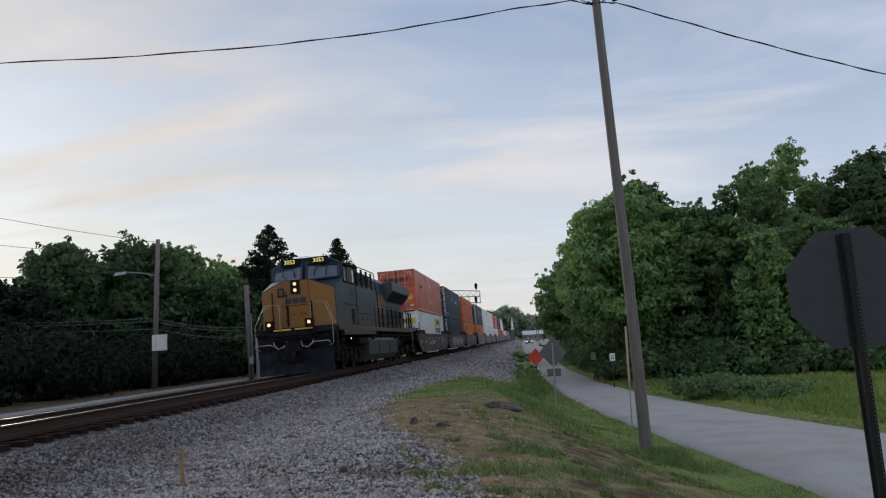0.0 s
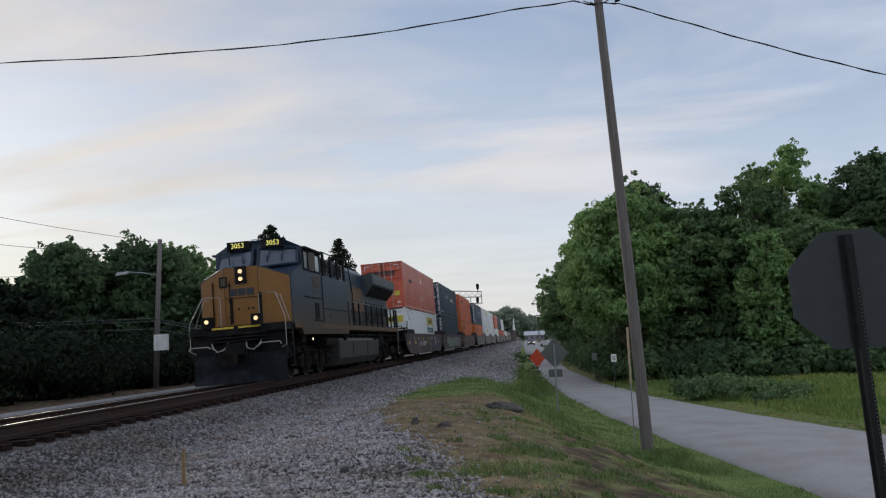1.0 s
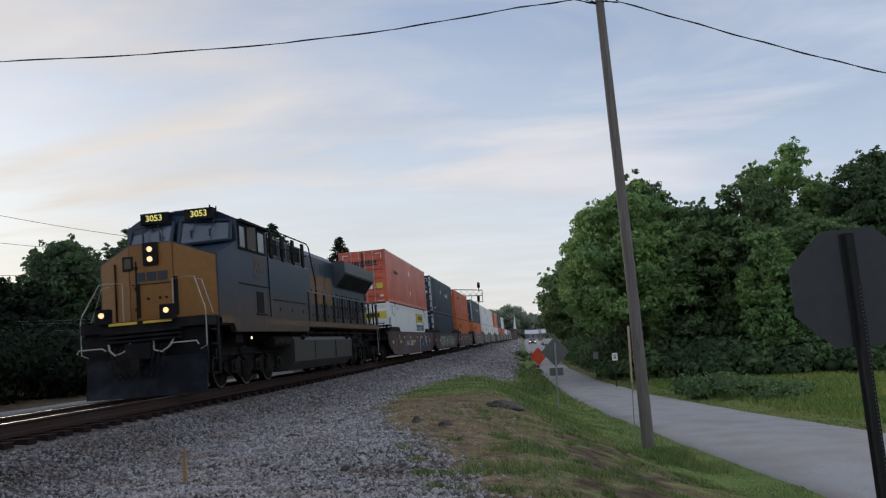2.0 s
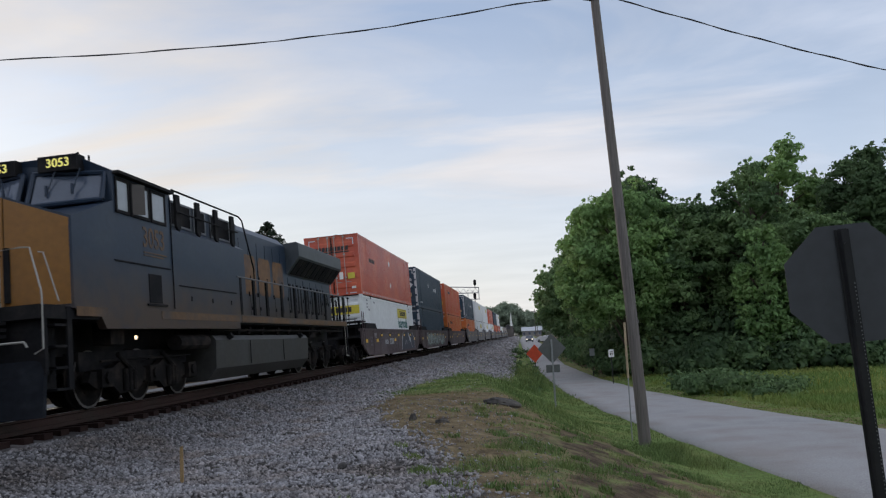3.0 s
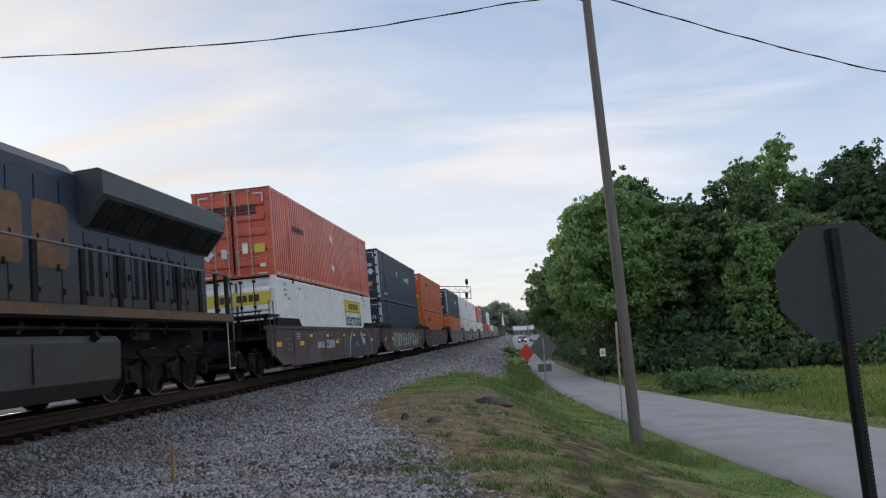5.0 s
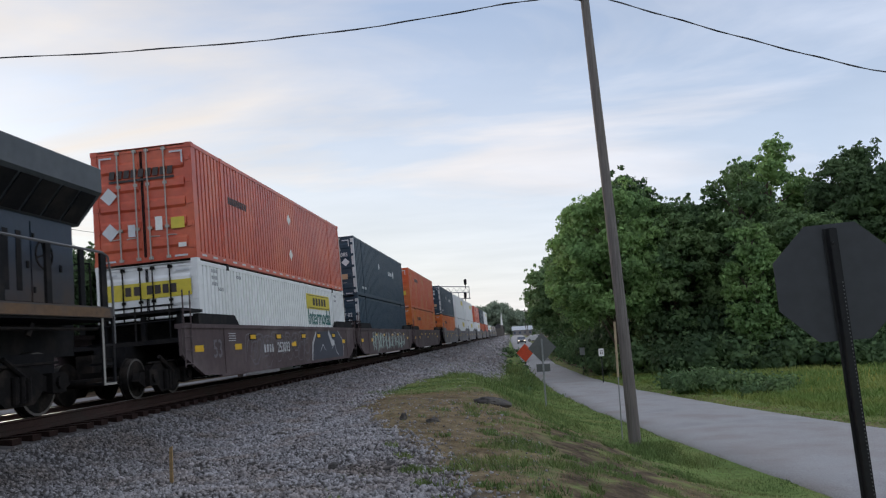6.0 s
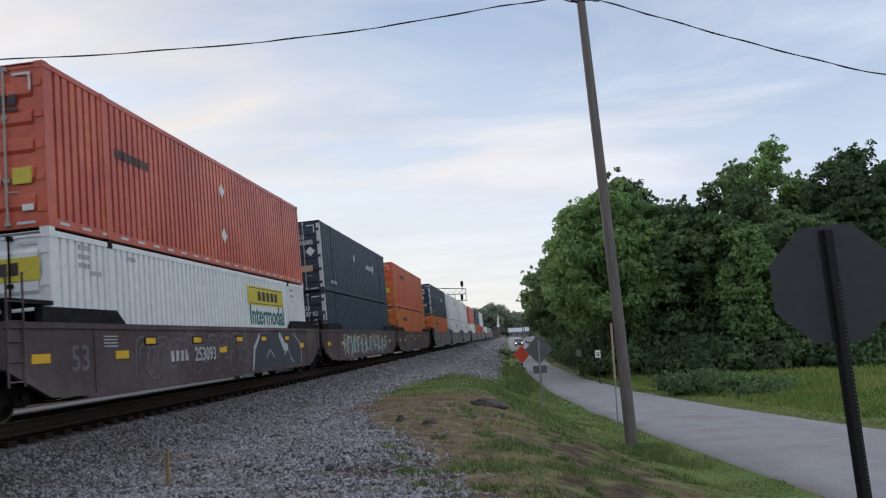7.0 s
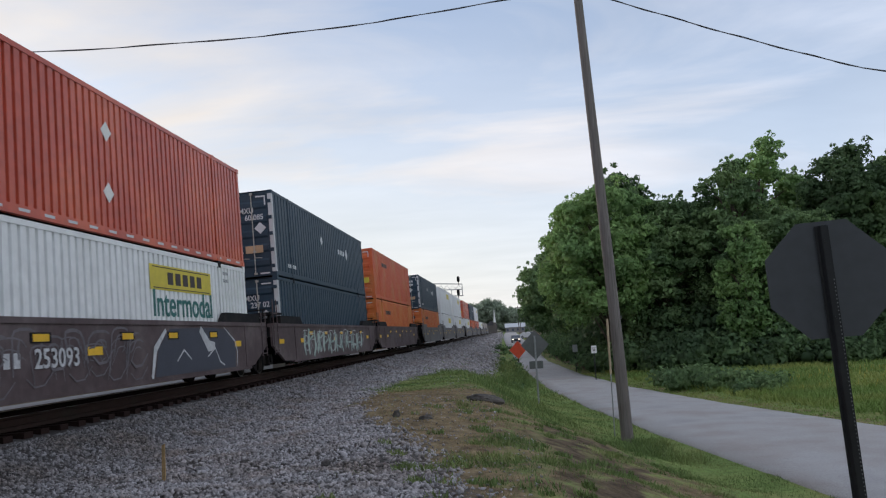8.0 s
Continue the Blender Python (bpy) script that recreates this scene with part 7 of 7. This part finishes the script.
def surface(x, y):
    """Top of ground or stone bed, whichever is higher."""
    b = bumps(x, y)
    rn, rf, rz = road_at(y)
    soft = np.clip(np.maximum(rn - x, x - rf) / 1.2, 0.0, 1.0) * np.clip((np.abs(x) - 2.2) / 1.5, 0, 1)
    z = ground_z(x, y) + b * soft
    bed = ballast_z(x, y) + x * math.sin(radians(-LEAN))
    return np.where((x > -3.2) & (x < 5.4), np.maximum(z, bed), z)


def scatter_stones():
    P, S = [], []
    for y0, y1, x0, x1, dens, size in ((6.5, 14, 1.5, 9.2, 600, 0.029), (14, 22, 1.5, 8.5, 480, 0.035), (22, 36, 1.45, 8.0, 250, 0.044), (36, 60, 1.45, 9.0, 130, 0.068), (60, 120, 1.45, 8.5, 42, 0.105), (120, 300, 1.45, 7.5, 6, 0.2)):
        n = int((y1 - y0) * (x1 - x0) * dens)
        x, y = g2.uniform(x0, x1, n), g2.uniform(y0, y1, n)
        patch = np.array([noise.noise(Vector((a * 0.9, b * 0.9, 7))) for a, b in zip(x, y)])
        keep = g2.random(n) < np.clip(gravel_at(x, y) * 1.35 - 0.18 + 0.35 * patch, np.where((x < 11.0) & (y < 20), 0.075, 0.012), 1)
        x, y = x[keep], y[keep]
        P.append(np.stack([x, y, surface(x, y)], 1)); S.append(size * (0.55 + 0.9 * g2.random(len(x)) ** 1.6) * np.where(gravel_at(x, y) < 0.12, 0.6, 1.0))
    P, S = np.concatenate(P), np.concatenate(S)
    n = len(P)
    octa = np.array([(1, 0, 0), (-1, 0, 0), (0, 1, 0), (0, -1, 0), (0, 0, 1), (0, 0, -1)], float)
    tri = np.array([(0, 2, 4), (2, 1, 4), (1, 3, 4), (3, 0, 4), (2, 0, 5), (1, 2, 5), (3, 1, 5), (0, 3, 5)])
    V = octa[None] + g2.normal(scale=0.28, size=(n, 6, 3))
    V *= g2.uniform(0.6, 1.3, size=(n, 1, 3)) * np.array([1, 1, 0.75])
    a = g2.random(n) * 6.283
    t = g2.normal(scale=0.5, size=n)
    ca, sa, ct, st = np.cos(a), np.sin(a), np.cos(t), np.sin(t)
    X, Y, Z = V[..., 0], V[..., 1], V[..., 2]
    Y, Z = Y * ct[:, None] - Z * st[:, None], Y * st[:, None] + Z * ct[:, None]
    X, Y = X * ca[:, None] - Y * sa[:, None], X * sa[:, None] + Y * ca[:, None]
    V = np.stack([X, Y, Z], 2) * S[:, None, None] + P[:, None, :]
    V[..., 2] += S[:, None] * 0.25
    F = tri[None] + 6 * np.arange(n)[:, None, None]
    me = mesh_arrays("loose_ballast", V.reshape(-1, 3), F.reshape(-1, 3), STONE)
    tagged(new("loose_ballast", me), "loose angular grey ballast stones", "gravel", kind="stuff")


scatter_stones()


def blades(name, x, y, h, w, material, words, lean=0.45):
    n = len(x)
    z = surface(x, y) - 0.01
    a = g2.random(n) * 6.283
    d = np.stack([np.cos(a), np.sin(a), np.zeros(n)], 1)
    b = g2.random(n) * 6.283
    k = (h * lean * g2.random(n))[:, None] * np.stack([np.cos(b), np.sin(b), np.zeros(n)], 1)
    o = np.stack([x, y, z], 1)
    up = np.array([0, 0, 1.0])
    wd = w[:, None] / 2
    V = np.stack([o - d * wd, o + d * wd, o + k + up * h[:, None] + d * wd * 0.2, o + k * 0.9 + up * h[:, None] * 0.96 - d * wd * 0.2], 1)
    F = np.arange(4 * n).reshape(-1, 4)
    me = mesh_arrays(name, V.reshape(-1, 3), F, material)
    tagged(new(name, me), words, "grass", kind="stuff")


GRASS = mat("grass_blade", (0.145, 0.215, 0.072), 0.7, var=0.45, fine=3, coarse=0.5, bump=0, second=(0.20, 0.235, 0.085), spec=0.2, island=0.9)
STRAW = mat("straw_blade", (0.38, 0.29, 0.165), 0.8, var=0.45, fine=3, coarse=0.6, bump=0, second=(0.17, 0.115, 0.065), spec=0.2, island=0.9)
MEADOW = mat("meadow_blade", (0.165, 0.25, 0.065), 0.7, var=0.4, fine=1.5, coarse=0.25, bump=0, second=(0.27, 0.29, 0.085), spec=0.2, island=0.8)


def scatter_grass():
    gx, gy, gh, gw, sx, sy, sh, sw = ([] for _ in range(8))
    for y0, y1, dens, h, w in ((6.5, 13, 1700, 0.040, 0.008), (13, 22, 1200, 0.036, 0.011), (22, 36, 560, 0.045, 0.018), (36, 70, 130, 0.10, 0.035)):
        n = int((y1 - y0) * 12 * dens)
        y = g2.uniform(y0, y1, n)
        rn, rf, rz = road_at(y)
        x = g2.uniform(3.5, 16, n)
        p1 = np.array([noise.noise(Vector((a * 0.8, b * 0.8, 2))) + 0.5 * noise.noise(Vector((a * 2.6, b * 2.6, 4))) for a, b in zip(x, y)])
        g, d = gravel_at(x, y), dry_at(x, y)
        bare, lush = soil_at(x, y), lush_at(x, y)
        cover = np.clip(0.80 - 1.0 * g + 1.0 * p1 - 0.12 * d - 0.7 * bare * (1 - lush) + 0.25 * lush, 0.02, 1) * (x < rn - 0.05 + 0.15 * p1)
        keep = g2.random(n) < cover * 0.8
        x, y, d, p1 = x[keep], y[keep], d[keep], p1[keep]
        isdry = g2.random(len(x)) < np.clip(d * 1.55 - 0.06 - 0.30 * p1 - 1.2 * lush_at(x, y), 0.03, 0.97)
        tall = h * (0.5 + g2.random(len(x))) * (1 + 0.5 * np.clip(p1, 0, 1) * (~isdry))
        ww = w * (0.7 + 0.6 * g2.random(len(x)))
        for L, m in (((gx, gy, gh, gw), ~isdry), ((sx, sy, sh, sw), isdry)):
            L[0].append(x[m]); L[1].append(y[m]); L[2].append(tall[m] * (1 if L[0] is gx else 0.6)); L[3].append(ww[m])
    # taller weeds at the brow and round the pole
    for cx, cy, r, h, n in ((8.35, 10.6, 0.55, 0.12, 260), (8.0, 10.3, 0.35, 0.09, 110), (8.75, 12.7, 0.5, 0.13, 220), (9.45, 11.1, 0.4, 0.12, 160), (11.9, 19.6, 0.6, 0.20, 600), (12.2, 18.4, 0.8, 0.18, 600), (7.4, 10.2, 0.14, 0.10, 200), (12.2, 21.0, 0.5, 0.16, 300), (11.6, 18.3, 0.45, 0.16, 400),
                           (7.0, 33, 1.4, 0.25, 500), (8.6, 27, 1.3, 0.25, 600), (9.4, 22, 1.2, 0.22, 700), (8.3, 40, 1.0, 0.4, 400), (8.9, 46, 0.9, 0.5, 400), (8.7, 54, 0.9, 0.6, 400)):
        a, d = g2.random(n) * 6.283, r * np.sqrt(g2.random(n))
        gx.append(cx + d * np.cos(a)); gy.append(cy + d * np.sin(a)); gh.append(h * (0.4 + 0.8 * g2.random(n))); gw.append(np.full(n, 0.016 if cy < 25 else 0.03))
    # low broad-leaved weeds scattered over the worn soil
    for k in range(230):
        cx, cy = g2.uniform(6.8, 12.0), g2.uniform(7.5, 20)
        if g2.random() > 0.35 + 0.55 * (cx - 6.8) / 5.2:
            continue
        n, r = int(g2.integers(25, 90)), g2.uniform(0.08, 0.30)
        a, d = g2.random(n) * 6.283, r * np.sqrt(g2.random(n))
        gx.append(cx + d * np.cos(a)); gy.append(cy + d * np.sin(a)); gh.append(0.075 * (0.4 + 0.9 * g2.random(n))); gw.append(np.full(n, 0.026))
    C = np.concatenate
    blades("green_grass", C(gx), C(gy), C(gh), C(gw), GRASS, "short green grass and weeds on the bank", 0.95)
    blades("dry_grass", C(sx), C(sy), C(sh), C(sw), STRAW, "dry straw-coloured grass on the mound", 0.9)
    # verge and meadow beyond the road
    n = 70000
    y = g2.uniform(14, 62, n)
    rn, rf, rz = road_at(y)
    off = g2.exponential(9.0, n)
    x = rf + 0.05 + off
    h = np.where(off < 1.6, 0.045, 0.20) * (0.5 + g2.random(n))
    m = (x < 46) & (y < np.interp(x, [13, 16, 20, 26, 50], [66, 60, 56, 54, 50]))
    blades("meadow_grass", x[m], y[m], h[m], (0.02 + 0.0007 * y)[m], MEADOW, "tall meadow grass between the road and the wood", 1.1)
    n = 900
    x, y = g2.uniform(17, 40, n), g2.normal(41, 3.0, n)
    rn, rf, rz = road_at(y)
    m = (x > rf + 2) & (g2.random(n) < np.clip(np.array([noise.noise(Vector((a * 0.25, b * 0.5, 11))) for a, b in zip(x, y)]) * 1.5 + 0.25, 0, 1))
    blades("meadow_flower", x[m], y[m], 0.22 + 0.16 * g2.random(m.sum()), np.full(m.sum(), 0.05), plain("flower_yellow", (0.40, 0.33, 0.06)), "small yellow flowers in the meadow")


scatter_grass()


def motions():
    ts = [0.5 * i for i in range(17)]
    for ob, off in RIDERS:
        walk(ob, [(t, pose(0, S0 + off - SPEED * t, 0, 0, LEAN, 0)) for t in ts])
    for ob, y, r in SPINNERS:
        turn = math.degrees(SPEED / r)
        walk(ob, [(0.1 * k, pose(0, y, r + RAIL_TOP, turn * 0.1 * k, 0, 0)) for k in range(81)])

    # the car comes slowly up the lane towards the camera
    rows = []
    for t in ts:
        y = 218 - 6.75 * t
        a, b, z = road_at(y)
        x = 8.5 + 0.94 * t / 8.0
        rows.append((t, pose(x, y, float(z) + 0.07, 0, 0, 1.5)))
    walk(CAR, rows)


motions()
